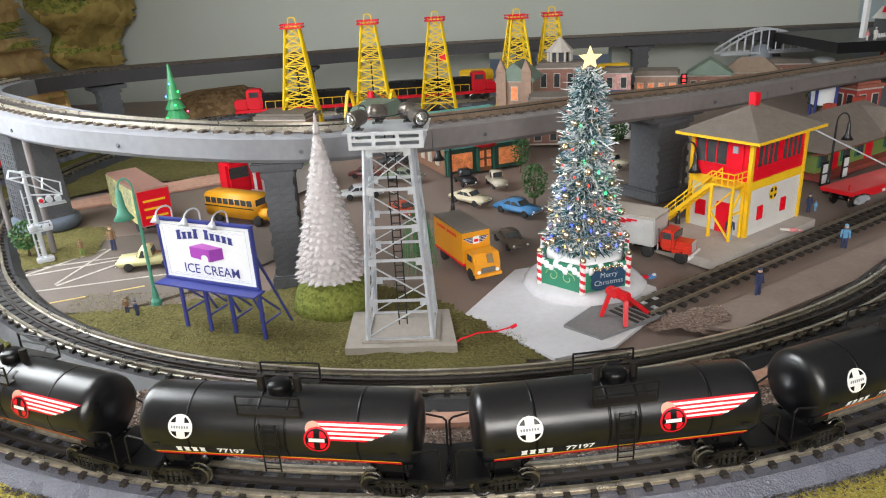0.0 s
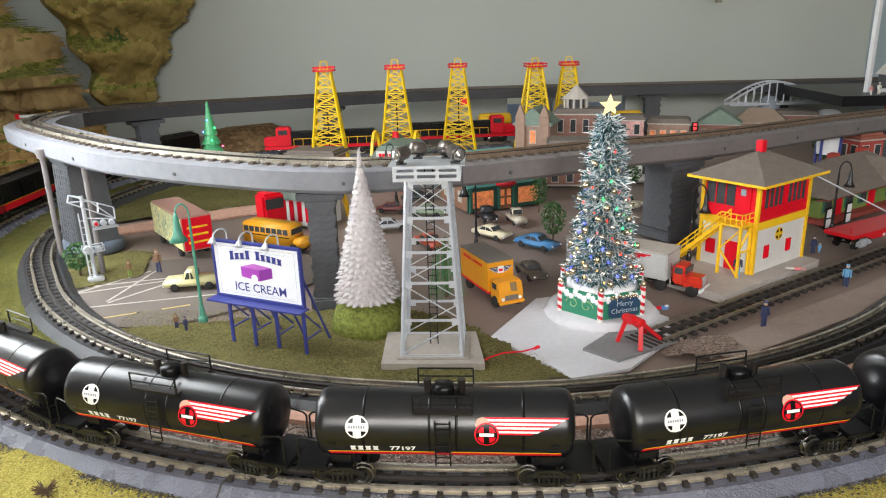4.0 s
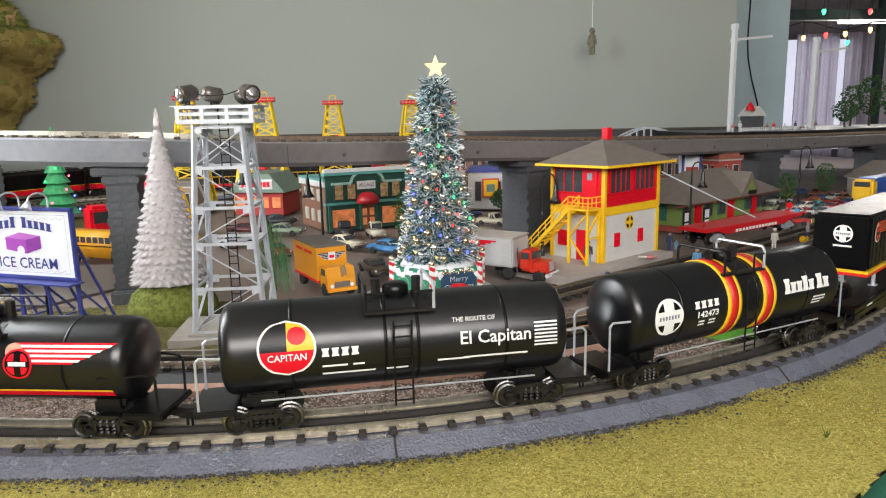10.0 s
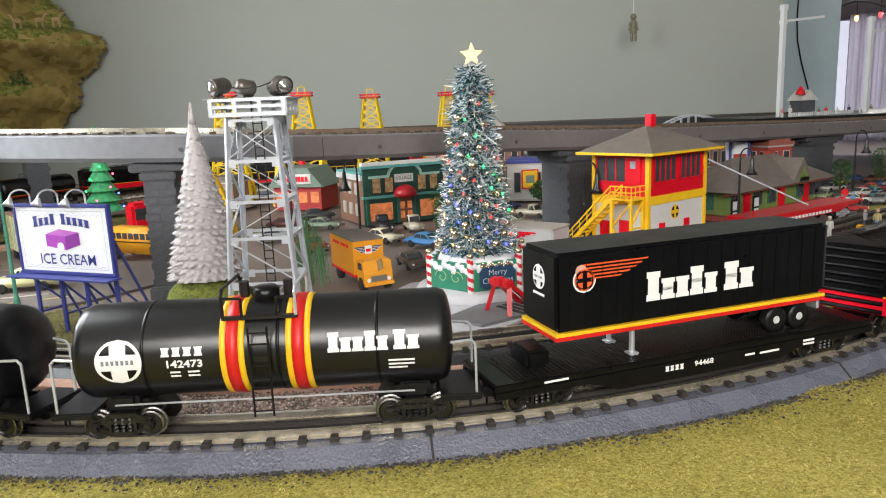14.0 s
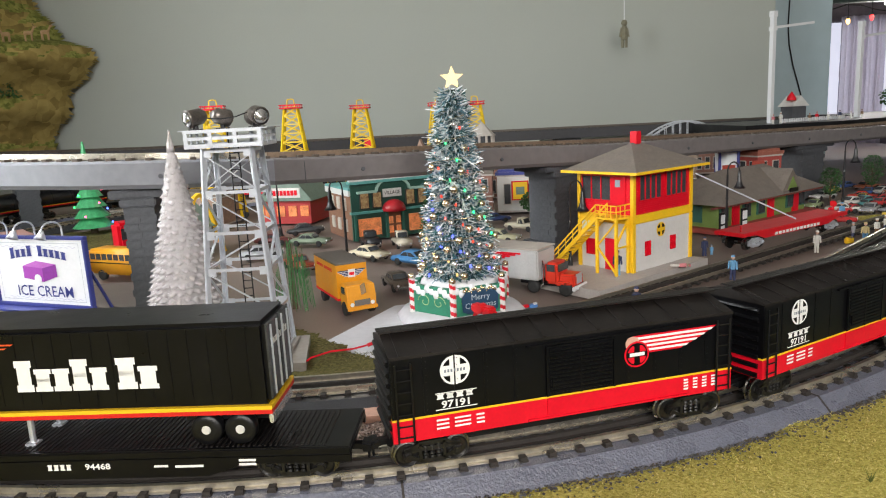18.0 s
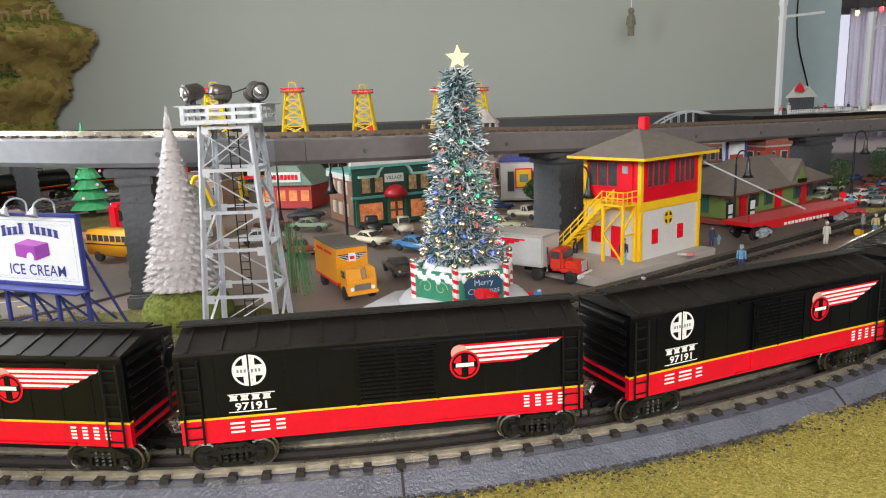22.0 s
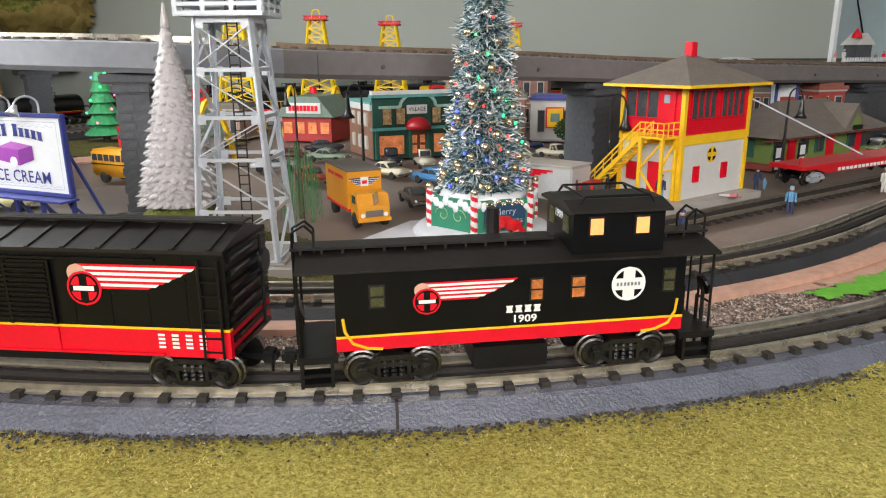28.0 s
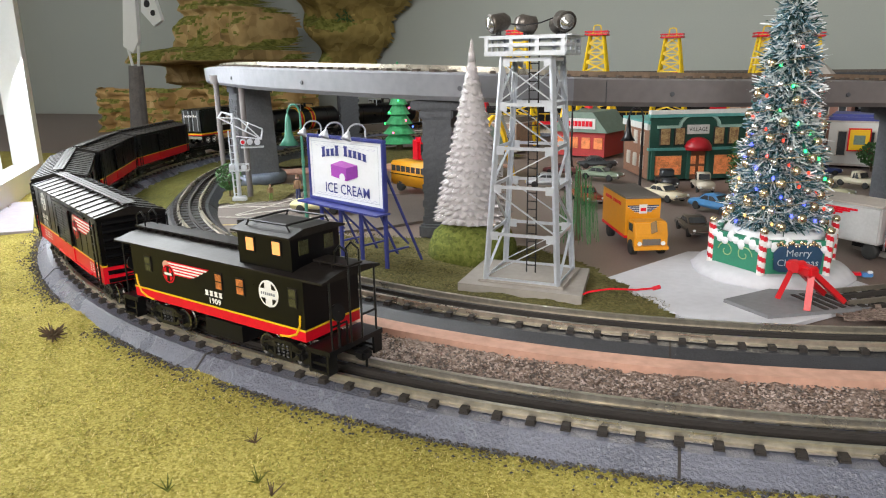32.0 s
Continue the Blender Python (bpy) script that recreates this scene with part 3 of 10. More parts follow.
def plain_pier():
    """The broad end pier on a rounded foot, with a steel post before each end of it."""
    t = thing("viaduct_pier", pose(-0.75, 1.505, 0, 0, 0, -40), "broad pitted grey pier on a rounded blue-grey foot", "pier", "viaduct piers")
    g = B()
    vs = [[g.verts.new((sx * w, sy * d, z)) for sx, sy in ((-1, -1), (1, -1), (1, 1), (-1, 1))] for z, w, d in ((0.02, 0.046, 0.04), (0.1825, 0.04, 0.034))]
    for i in range(4):
        g.faces.new((vs[0][i], vs[0][(i + 1) % 4], vs[1][(i + 1) % 4], vs[1][i]))
    g.faces.new(vs[1])
    part("shaft", g, STONE, t)
    rnd = random.Random(8)
    for i in range(13):
        for j in range(7):
            g = B()
            z = 0.03 + i * 0.0115
            k = 0.046 - 0.006 * (z - 0.02) / 0.1625
            box(g, (j - 3) * k * 0.27 + rnd.uniform(-0.001, 0.001), -(0.04 - 0.006 * (z - 0.02) / 0.1625), z, k * 0.24, 0.0016 + rnd.uniform(0, 0.0012), 0.0098, bev=0.0008)
            part("stone", g, STONE, t)
    g = B()
    box(g, 0, 0, 0.1935, 0.092, 0.074, 0.022, bev=0.004)
    part("cap", g, STONE, t)
    g = B()
    lathe(g, [(0.0, -0.002), (0.06, -0.002), (0.064, 0.004), (0.063, 0.016), (0.056, 0.022), (0.0, 0.023)], 40)
    for v in g.verts:
        v.co.x *= 1.12
    part("rounded_foot", g, mat("blue_grey_foot", (0.1, 0.12, 0.16), 0.5, var=0.2, scale=30), t, smooth=True)
    for x, y in ((-0.648, 1.352), (-0.775, 1.435)):
        p = thing("steel_post", pose(x, y, 0), "slim blue-grey steel post under the viaduct", "post", "steel posts")
        g = B()
        rod(g, (0, 0, 0), (0, 0, 0.212), 0.0052, 14)
        part("shaft", g, DECKGREY, p)
        g = B()
        lathe(g, [(0.0, 0.205), (0.009, 0.205), (0.011, 0.214), (0.011, 0.222), (0.0, 0.222)], 16)
        part("collar", g, DECKGREY, p)


plain_pier()
pier(0.45, 1.56, 0.1655, 36, 0.085, 0.075)
pier(1.2, 2.1, 0.1415, 34, 0.11, 0.07)
pier(1.78, 2.46, 0.1325, 34, 0.11, 0.07)
pier(-0.97, 2.28, 0.177, 45, 0.06, 0.05)
for _x, _y in ((-0.5, 2.81), (0.32, 3.0), (0.75, 3.03), (1.25, 3.04)):
    pier(_x, _y, 0.149, 0, 0.06, 0.05)


# ---- the train ----
SIGNHUB = mat("bright_hub_metal", (0.85, 0.85, 0.86), 0.3, 0.4, var=0.05)
CHROMEBAR = mat("bright_bumper_metal", (0.75, 0.76, 0.78), 0.25, 0.7, var=0.08)
SLATE = mat("slate_grey_print", (0.2, 0.22, 0.26), 0.5, var=0.05)


def strips(bm, rows, place, mi=0):
    """Flat marks as level strips: rows of (v0, v1, [(a0, a1, b0, b1), ...]) give the u range at v0 and at v1."""
    for v0, v1, spans in rows:
        for a0, a1, b0, b1 in spans:
            f = bm.faces.new([bm.verts.new(place(u, v)) for u, v in ((a0, v0), (a1, v0), (b1, v1), (b0, v1))])
            f.material_index = mi


def disc_rows(cu, cv, r, n=14, cut=None):
    rows = []
    for i in range(n):
        v0, v1 = -r + 2 * r * i / n, -r + 2 * r * (i + 1) / n
        w0, w1 = math.sqrt(max(0, r * r - v0 * v0)), math.sqrt(max(0, r * r - v1 * v1))
        spans = [(-w0, w0, -w1, w1)]
        if cut is not None:
            mid = (v0 + v1) / 2
            spans = [] if abs(mid) < cut else [(-w0, -cut, -w1, -cut), (cut, w0, cut, w1)] if min(w0, w1) > cut else []
        rows.append((cv + v0, cv + v1, [(cu + a, cu + b, cu + c, cu + d) for a, b, c, d in spans]))
    return rows


def rect_rows(u0, u1, v0, v1, n=1):
    return [(v0 + (v1 - v0) * i / n, v0 + (v1 - v0) * (i + 1) / n, [(u0, u1, u0, u1)]) for i in range(n)]


def round_emblem(parent, place, u, v, r):
    """A white disc with four dark quarters."""
    g = B()
    strips(g, disc_rows(u, v, r, 22), place(0.0003))
    strips(g, disc_rows(u, v, r * 0.86, 20, r * 0.35), place(0.0006), 1)
    for i in range(7):
        strips(g, rect_rows(u - r * 0.72 + i * r * 0.21, u - r * 0.6 + i * r * 0.21, v - r * 0.1, v + r * 0.1), place(0.0008), 2)
    part("round_emblem", g, [WHITE, BLACK, SLATE], parent, "white disc emblem with dark quarters")


def wing_emblem(parent, place, u, v, L, dark=BLACK, c1=RED, c2=WHITE):
    """A ringed red disc with a striped feather streaming back from it."""
    g = B()
    cuts = [0, 0.1, 0.22, 0.33, 0.45, 0.55, 0.67, 0.77, 0.9, 1.0]
    for i in range(9):
        v0, v1 = v + L * 0.21 * cuts[i], v + L * 0.21 * cuts[i + 1]
        end = u + L * (0.5 + 0.5 * cuts[i + 1] ** 0.8)
        strips(g, [(v0, v1, [(u - L * 0.05, end - L * 0.03, u - L * 0.05, end)])], place(0.0004), 1 if i % 2 else 0)
    strips(g, disc_rows(u - L * 0.05, v + L * 0.125, L * 0.085, 12), place(0.0005), 3)
    strips(g, disc_rows(u, v, L * 0.15, 18), place(0.0006), 0)
    strips(g, disc_rows(u, v, L * 0.13, 18), place(0.0008), 2)
    strips(g, disc_rows(u, v, L * 0.115, 16, L * 0.034), place(0.0010), 0)
    strips(g, rect_rows(u - L * 0.09, u + L * 0.09, v - L * 0.018, v + L * 0.022), place(0.0012), 1)
    part("feather_emblem", g, [c1, c2, dark, PINK], parent, "red ringed emblem with a striped feather")


def word(parent, place, words, h, mate=WHITE, gap=0.14, tall="0", serif=0.16, lift=0.0005, name="lettering_bar", label="white lettering bars"):
    """Name lettering as plain letter-sized blocks with slab feet: (u, v, length, count) each; tall lists the raised ones."""
    g = B()
    k = 0
    for u, v, L, n in words:
        w = L / n
        for i in range(n):
            top = h if str(k) in tall else h * 0.72
            a, b = u + i * w, u + (i + 1) * w - w * gap
            st = (b - a) * 0.42
            strips(g, rect_rows(a, b, v, v + top * serif), place(lift))
            strips(g, rect_rows(a + st * 0.25, a + st * 1.2, v + top * serif, v + top * (1 - serif), 2), place(lift))
            strips(g, rect_rows(b - st * 1.2, b - st * 0.25, v + top * serif, v + top * (1 - serif), 2), place(lift))
            strips(g, rect_rows(a, b, v + top * (1 - serif), v + top), place(lift))
            if k % 2:
                strips(g, rect_rows(a + st * 0.25, b - st * 0.25, v + top * 0.43, v + top * 0.57), place(lift))
            k += 1
    tagged(part(name, g, mate, parent), label, kind="stuff")


def number(parent, place, body, u, v, size, mate=WHITE, name="number"):
    wide = 1.22 if name == "number" else 1.0
    me = text_mesh(name, body, size, 0.0, bold=size * (0.028 if name == "number" else 0.012))
    pl = place(0.0006)
    for vt in me.vertices:
        vt.co = pl(u + vt.co.x * wide, v + vt.co.y)
    me.materials.append(mate)
    share(name, me, parent, Matrix(), "white printed number")


def small_print(parent, place, rows, h, mate=WHITE):
    g = B()
    for u0, u1, v in rows:
        strips(g, rect_rows(u0, u1, v, v + h), place(0.0005))
    tagged(part("small_print", g, mate, parent), kind="stuff")


def flat_side(y):
    """Marks on the flat side that faces outward: u along the car, v up."""
    return lambda lift: (lambda u, v: Vector((u, y - lift, v)))


def tank_side(rad, zc):
    """Marks wrapped on a tank: u along the car, v the arc up from the widest line."""
    return lambda lift: (lambda u, v: Vector((u, -(rad + lift) * math.cos(v / rad), zc + (rad + lift) * math.sin(v / rad))))


def truck_parts(t, x, w=0.043, frame_m=None):
    """A four-wheel truck: cast side frames with springs and journal boxes, axles and wheels with bright treads."""
    r = 0.0098
    fm = frame_m or TRUCKM
    for s in (-1, 1):
        g = B()
        y = s * w / 2
        bar(g, (x - 0.0205, y, 0.0135), (x + 0.0205, y, 0.0135), 0.0026, 0.003)
        for k in (-1, 1):
            bar(g, (x + k * 0.02, y, 0.0125), (x + k * 0.0085, y, 0.0178), 0.0026, 0.0026)
            bar(g, (x + k * 0.02, y, 0.0105), (x + k * 0.0085, y, 0.0045), 0.0026, 0.0026)
            box(g, x + k * 0.0185, y + s * 0.0008, 0.0098, 0.0062, 0.005, 0.0064, bev=0.0012)
            rod(g, (x + k * 0.0185, y + s * 0.003, 0.0098), (x + k * 0.0185, y + s * 0.0042, 0.0098), 0.0021, 8)
            box(g, x + k * 0.0088, y, 0.0111, 0.0022, 0.003, 0.0135)
        bar(g, (x - 0.0095, y, 0.0045), (x + 0.0095, y, 0.0045), 0.003, 0.003)
        bar(g, (x - 0.0095, y, 0.0178), (x + 0.0095, y, 0.0178), 0.003, 0.003)
        part("side_frame", g, fm, t)
        for k in (-0.0048, 0.0, 0.0048):
            g = B()
            for q in range(4):
                rod(g, (x + k, y, 0.0062 + q * 0.0027), (x + k, y, 0.0078 + q * 0.0027), 0.0021, 7, 0.0016)
            part("spring", g, fm, t)
    g = B()
    box(g, x, 0, 0.0145, 0.014, w - 0.002, 0.006)
    part("truck_bolster", g, DARK, t)
    for k in (-1, 1):
        for s in (-1, 1):
            g = B()
            n, m = 22, pose(x + k * 0.0185, s * 0.0142, r, 90 if s < 0 else -90)
            lathe(g, [(0.0, 0), (r + 0.0012, 0), (r + 0.0012, 0.0012), (r, 0.0016), (r, 0.0054), (r * 0.86, 0.0058), (r * 0.72, 0.0046), (r * 0.35, 0.0046), (r * 0.3, 0.006), (0.0, 0.006)], n, m)
            for f in g.faces:
                c = m.inverted() @ f.calc_center_median()
                f.material_index = 1 if math.hypot(c.x, c.y) > r * 0.88 and len(f.verts) == 4 else 0
            part("wheel", g, [WHEEL, TREAD], t)
        g = B()
        rod(g, (x + k * 0.0185, -0.015, r), (x + k * 0.0185, 0.015, r), 0.0015, 6)
        part("axle", g, DARK, t)


def couplers(t, xe, z=0.014):
    for s in (-1, 1):
        g = B()
        bar(g, (s * (xe - 0.02), 0, z), (s * (xe + 0.004), 0, z), 0.006, 0.004)
        box(g, s * (xe + 0.006), 0, z, 0.010, 0.011, 0.008, bev=0.002)
        rod(g, (s * (xe + 0.006), 0.003, z - 0.012), (s * (xe + 0.006), 0.003, z), 0.001, 6)
        part("coupler", g, DARK, t)


def ladder(t, x, y, z0, z1, w=0.012, n=7, name="ladder", mate=DARK):
    g = B()
    for s in (-1, 1):
        rod(g, (x + s * w / 2, y, z0), (x + s * w / 2, y, z1), 0.0008, 5)
    for i in range(n):
        z = z0 + (z1 - z0) * (i + 0.5) / n
        rod(g, (x - w / 2, y, z), (x + w / 2, y, z), 0.0006, 5)
    part(name, g, mate, t)


def tank_shell(t, L, rad, zc, mate):
    prof = [(0.0, -L / 2), (rad * 0.5, -L / 2 + 0.0008), (rad * 0.8, -L / 2 + 0.0028), (rad * 0.93, -L / 2 + 0.0052), (rad * 0.985, -L / 2 + 0.0085), (rad, -L / 2 + 0.0125)]
    prof += [(rad, x) for x in (-L / 6, 0, L / 6)] + [(r, -z) for r, z in prof[::-1]]
    g = B()
    lathe(g, prof, 56, pose(0, 0, zc, 0, 90, 0))
    part("tank", g, mate, t, smooth=True)


def tank_car(kind):
    """The three kinds of tank car share trucks, shell, dome platform and ladders."""
    L, rad, zc, half, label = {"frame": (0.236, 0.0305, 0.056, 0.094, "black tank car with a red feather emblem and yellow line"),
                               "round": (0.262, 0.034, 0.060, 0.102, "black tank car with a round yellow and red emblem"),
                               "bands": (0.266, 0.034, 0.060, 0.104, "black tank car with two red and yellow bands")}[kind]
    t = thing("tank_car", Matrix(), label, "tank car")
    tank_shell(t, L, rad, zc, TANKBLACK)
    side = tank_side(rad, zc)
    for s in (-1, 1):
        truck_parts(t, s * half)
        g = B()
        box(g, s * half, 0, 0.021, 0.03, 0.02, 0.008)
        box(g, s * half, 0, 0.0265, 0.022, rad * 1.1, 0.012, bev=0.003)
        part("bolster", g, DARK, t)
        g = B()
        box(g, s * (L / 2 + 0.004), 0, 0.0195, 0.03, 0.05, 0.005, bev=0.001)
        part("end_platform", g, DARK, t)
        for yy in (-0.022, 0.022):
            g = B()
            x1, zz = s * (L / 2 + 0.015), 0.05 if kind == "frame" else 0.061
            tube(g, [(x1, yy, 0.02), (x1, yy, zz - 0.003), (x1 - s * 0.003, yy, zz), (s * (L / 2 - 0.022), yy * 1.42, zz)], 0.001, 6)
            part("end_handrail", g, DARK if kind == "frame" else SILVER, t)
    couplers(t, L / 2 + 0.018)
    # dome, walkway and rail on top
    top = zc + rad
    g = B()
    lathe(g, [(0.0, top - 0.004), (0.010, top - 0.004), (0.010, top + 0.006), (0.008, top + 0.008), (0.0, top + 0.0085)], 20)
    part("dome", g, BLACK, t, smooth=True)
    for x in (-0.015, 0.016):
        g = B()
        rod(g, (x, 0, top - 0.003), (x, 0, top + 0.012), 0.0035, 8)
        part("valve", g, BLACKROOF, t)
    for s in (-1, 1):
        g = B()
        box(g, 0, s * 0.0205, top - 0.008, 0.052, 0.013, 0.0022)
        bar(g, (-0.02, s * 0.02, top - 0.008), (-0.02, s * 0.012, top - 0.003), 0.003, 0.002)
        bar(g, (0.02, s * 0.02, top - 0.008), (0.02, s * 0.012, top - 0.003), 0.003, 0.002)
        part("walkway", g, BLACKROOF, t)
        if kind == "frame":
            g = B()
            tube(g, [(-0.026, s * 0.0265, top - 0.007), (-0.026, s * 0.0265, top + 0.009), (0.026, s * 0.0265, top + 0.009), (0.026, s * 0.0265, top - 0.007)], 0.0009, 5)
            tube(g, [(-0.026, s * 0.0265, top + 0.001), (0.026, s * 0.0265, top + 0.001)], 0.0007, 5)
            part("handrail", g, DARK, t)
        else:
            # rounded hoops across the ends of the walkway
            g = B()
            x = s * 0.025
            tube(g, [(x, -0.0265, top - 0.007), (x, -0.0265, top + 0.008), (x, -0.0235, top + 0.012), (x, 0.0235, top + 0.012), (x, 0.0265, top + 0.008), (x, 0.0265, top - 0.007)], 0.0012, 7)
            part("end_hoop", g, SILVER if s > 0 else DARK, t)
            g = B()
            tube(g, [(s * 0.012, -0.0265, top - 0.007), (s * 0.012, -0.0265, top + 0.006), (s * 0.025, -0.0265, top + 0.006)], 0.001, 6)
            part("side_loop", g, DARK, t)
        if kind != "frame":
            g = B()
            tube(g, [(-half, s * 0.029, 0.0285), (half, s * 0.029, 0.0285)], 0.0007, 5)
            part("side_rod", g, SILVER, t, "thin bright side rod")
        ladder(t, 0.0, s * (rad + 0.0022), 0.03 if kind == "frame" else 0.018, top - 0.012, 0.013, 8)
    # straps round the shell
    for x in (-L * 0.3, -0.012, 0.012, L * 0.3):
        g = B()
        lathe(g, [(rad - 0.001, -0.0012), (rad + 0.0002, -0.0012), (rad + 0.0002, 0.0012), (rad - 0.001, 0.0012)], 40, pose(x, 0, zc, 0, 90, 0))
        part("strap", g, BLACK, t, smooth=True)
    if kind == "frame":
        other = lambda lift: (lambda u, v: Vector((-u, (rad + lift) * math.cos(v / rad), zc + (rad + lift) * math.sin(v / rad))))
        for pl in (side, other):
            g = B()
            strips(g, rect_rows(-L * 0.44, L * 0.44, -0.0232, -0.0178, 3), pl(0.0004))
            part("red_line", g, RED, t, "painted red line")
            g = B()
            strips(g, rect_rows(-L * 0.44, L * 0.44, -0.0178, -0.0160), pl(0.0004))
            part("yellow_line", g, YELLOW, t, "thin painted yellow line")
        round_emblem(t, side, -0.076, 0.010, 0.0105)
        wing_emblem(t, side, 0.0385, 0.0045, 0.072)
        number(t, side, "77197", -0.036, -0.0115, 0.0076)
        word(t, side, [(-0.083, -0.0142, 0.027, 4)], 0.0058, tall="0123", gap=0.26, serif=0.24)
    elif kind == "round":
        g = B()
        strips(g, disc_rows(-0.082, 0.007, 0.0205), side(0.0003), 0)
        strips(g, disc_rows(-0.082, 0.007, 0.0188), side(0.0006), 1)
        rows = disc_rows(-0.082, 0.007, 0.0188, 20)
        strips(g, [(a, b, [(max(-0.082, s[0]), s[1], max(-0.082, s[2]), s[3]) for s in sp]) for a, b, sp in rows if a > 0.005], side(0.0008), 2)
        strips(g, disc_rows(-0.075, 0.0155, 0.0065), side(0.0011), 1)
        strips(g, [(a, b, [(s[0], min(-0.082, s[1]), s[2], min(-0.082, s[3])) for s in sp]) for a, b, sp in rows if a > 0.005], side(0.0008), 3)
        me = text_mesh("lettering", "CAPITAN", 0.0066, 0.0, bold=0.0001)
        for vt in me.vertices:
            vt.co = side(0.0012)(-0.082 + vt.co.x, 0.0005 + vt.co.y)
        me.materials.append(WHITE)
        share("lettering", me, t, Matrix(), "white lettering on the emblem")
        part("round_sign", g, [WHITE, RED, YELLOW, DARK], t, "round red, yellow and black emblem with white rim")
        word(t, side, [(-0.058, -0.001, 0.028, 4)], 0.0062, tall="0123", gap=0.26, serif=0.24)
        small_print(t, side, [(-0.058, -0.04, -0.009), (-0.036, -0.028, -0.009), (-0.058, -0.02, -0.0155), (-0.012, 0.004, -0.0155), (0.026, 0.05, -0.012), (0.045, 0.095, -0.0115)], 0.0016)
        small_print(t, side, [(0.1, 0.118, 0.011 - 0.0028 * i) for i in range(7)], 0.0014)
        number(t, side, "THE ROUTE OF", 0.054, 0.018, 0.0048, name="lettering")
        number(t, side, "El Capitan", 0.07, 0.004, 0.0135, name="lettering")
    else:
        for x in (-0.019, 0.026):
            g = B()
            for o, w, mi in ((0, 0.0085, 0), (-0.0062, 0.0042, 1), (0.0062, 0.0042, 1)):
                lathe(g, [(rad - 0.001, -w / 2), (rad + 0.0011 - 0.0002 * mi, -w / 2), (rad + 0.0011 - 0.0002 * mi, w / 2), (rad - 0.001, w / 2)], 48, pose(x + o, 0, zc, 0, 90, 0))
                for f in g.faces:
                    if f.material_index == 0 and mi and abs(f.calc_center_median().x - x - o) < 0.0035 and abs(f.calc_center_median().x - x) > 0.0045:
                        f.material_index = 1
            part("colour_band", g, [BANDRED, YELLOW], t, "red band edged in yellow", smooth=True)
        round_emblem(t, side, -0.096, 0.001, 0.0158)
        number(t, side, "142473", -0.052, -0.002, 0.0072)
        word(t, side, [(-0.067, 0.0035, 0.030, 4)], 0.0062, tall="0123", gap=0.26, serif=0.24)
        small_print(t, side, [(-0.062, -0.055, -0.0085), (-0.05, -0.042, -0.0085), (-0.062, -0.055, -0.0115), (-0.05, -0.042, -0.0115), (0.087, 0.105, -0.0075), (0.087, 0.105, -0.0105), (0.087, 0.1, -0.0135)], 0.0015)
        word(t, side, [(0.046, 0.001, 0.042, 5), (0.091, 0.001, 0.0185, 2)], 0.0135, tall="035", gap=0.08, serif=0.22)
    return t, half


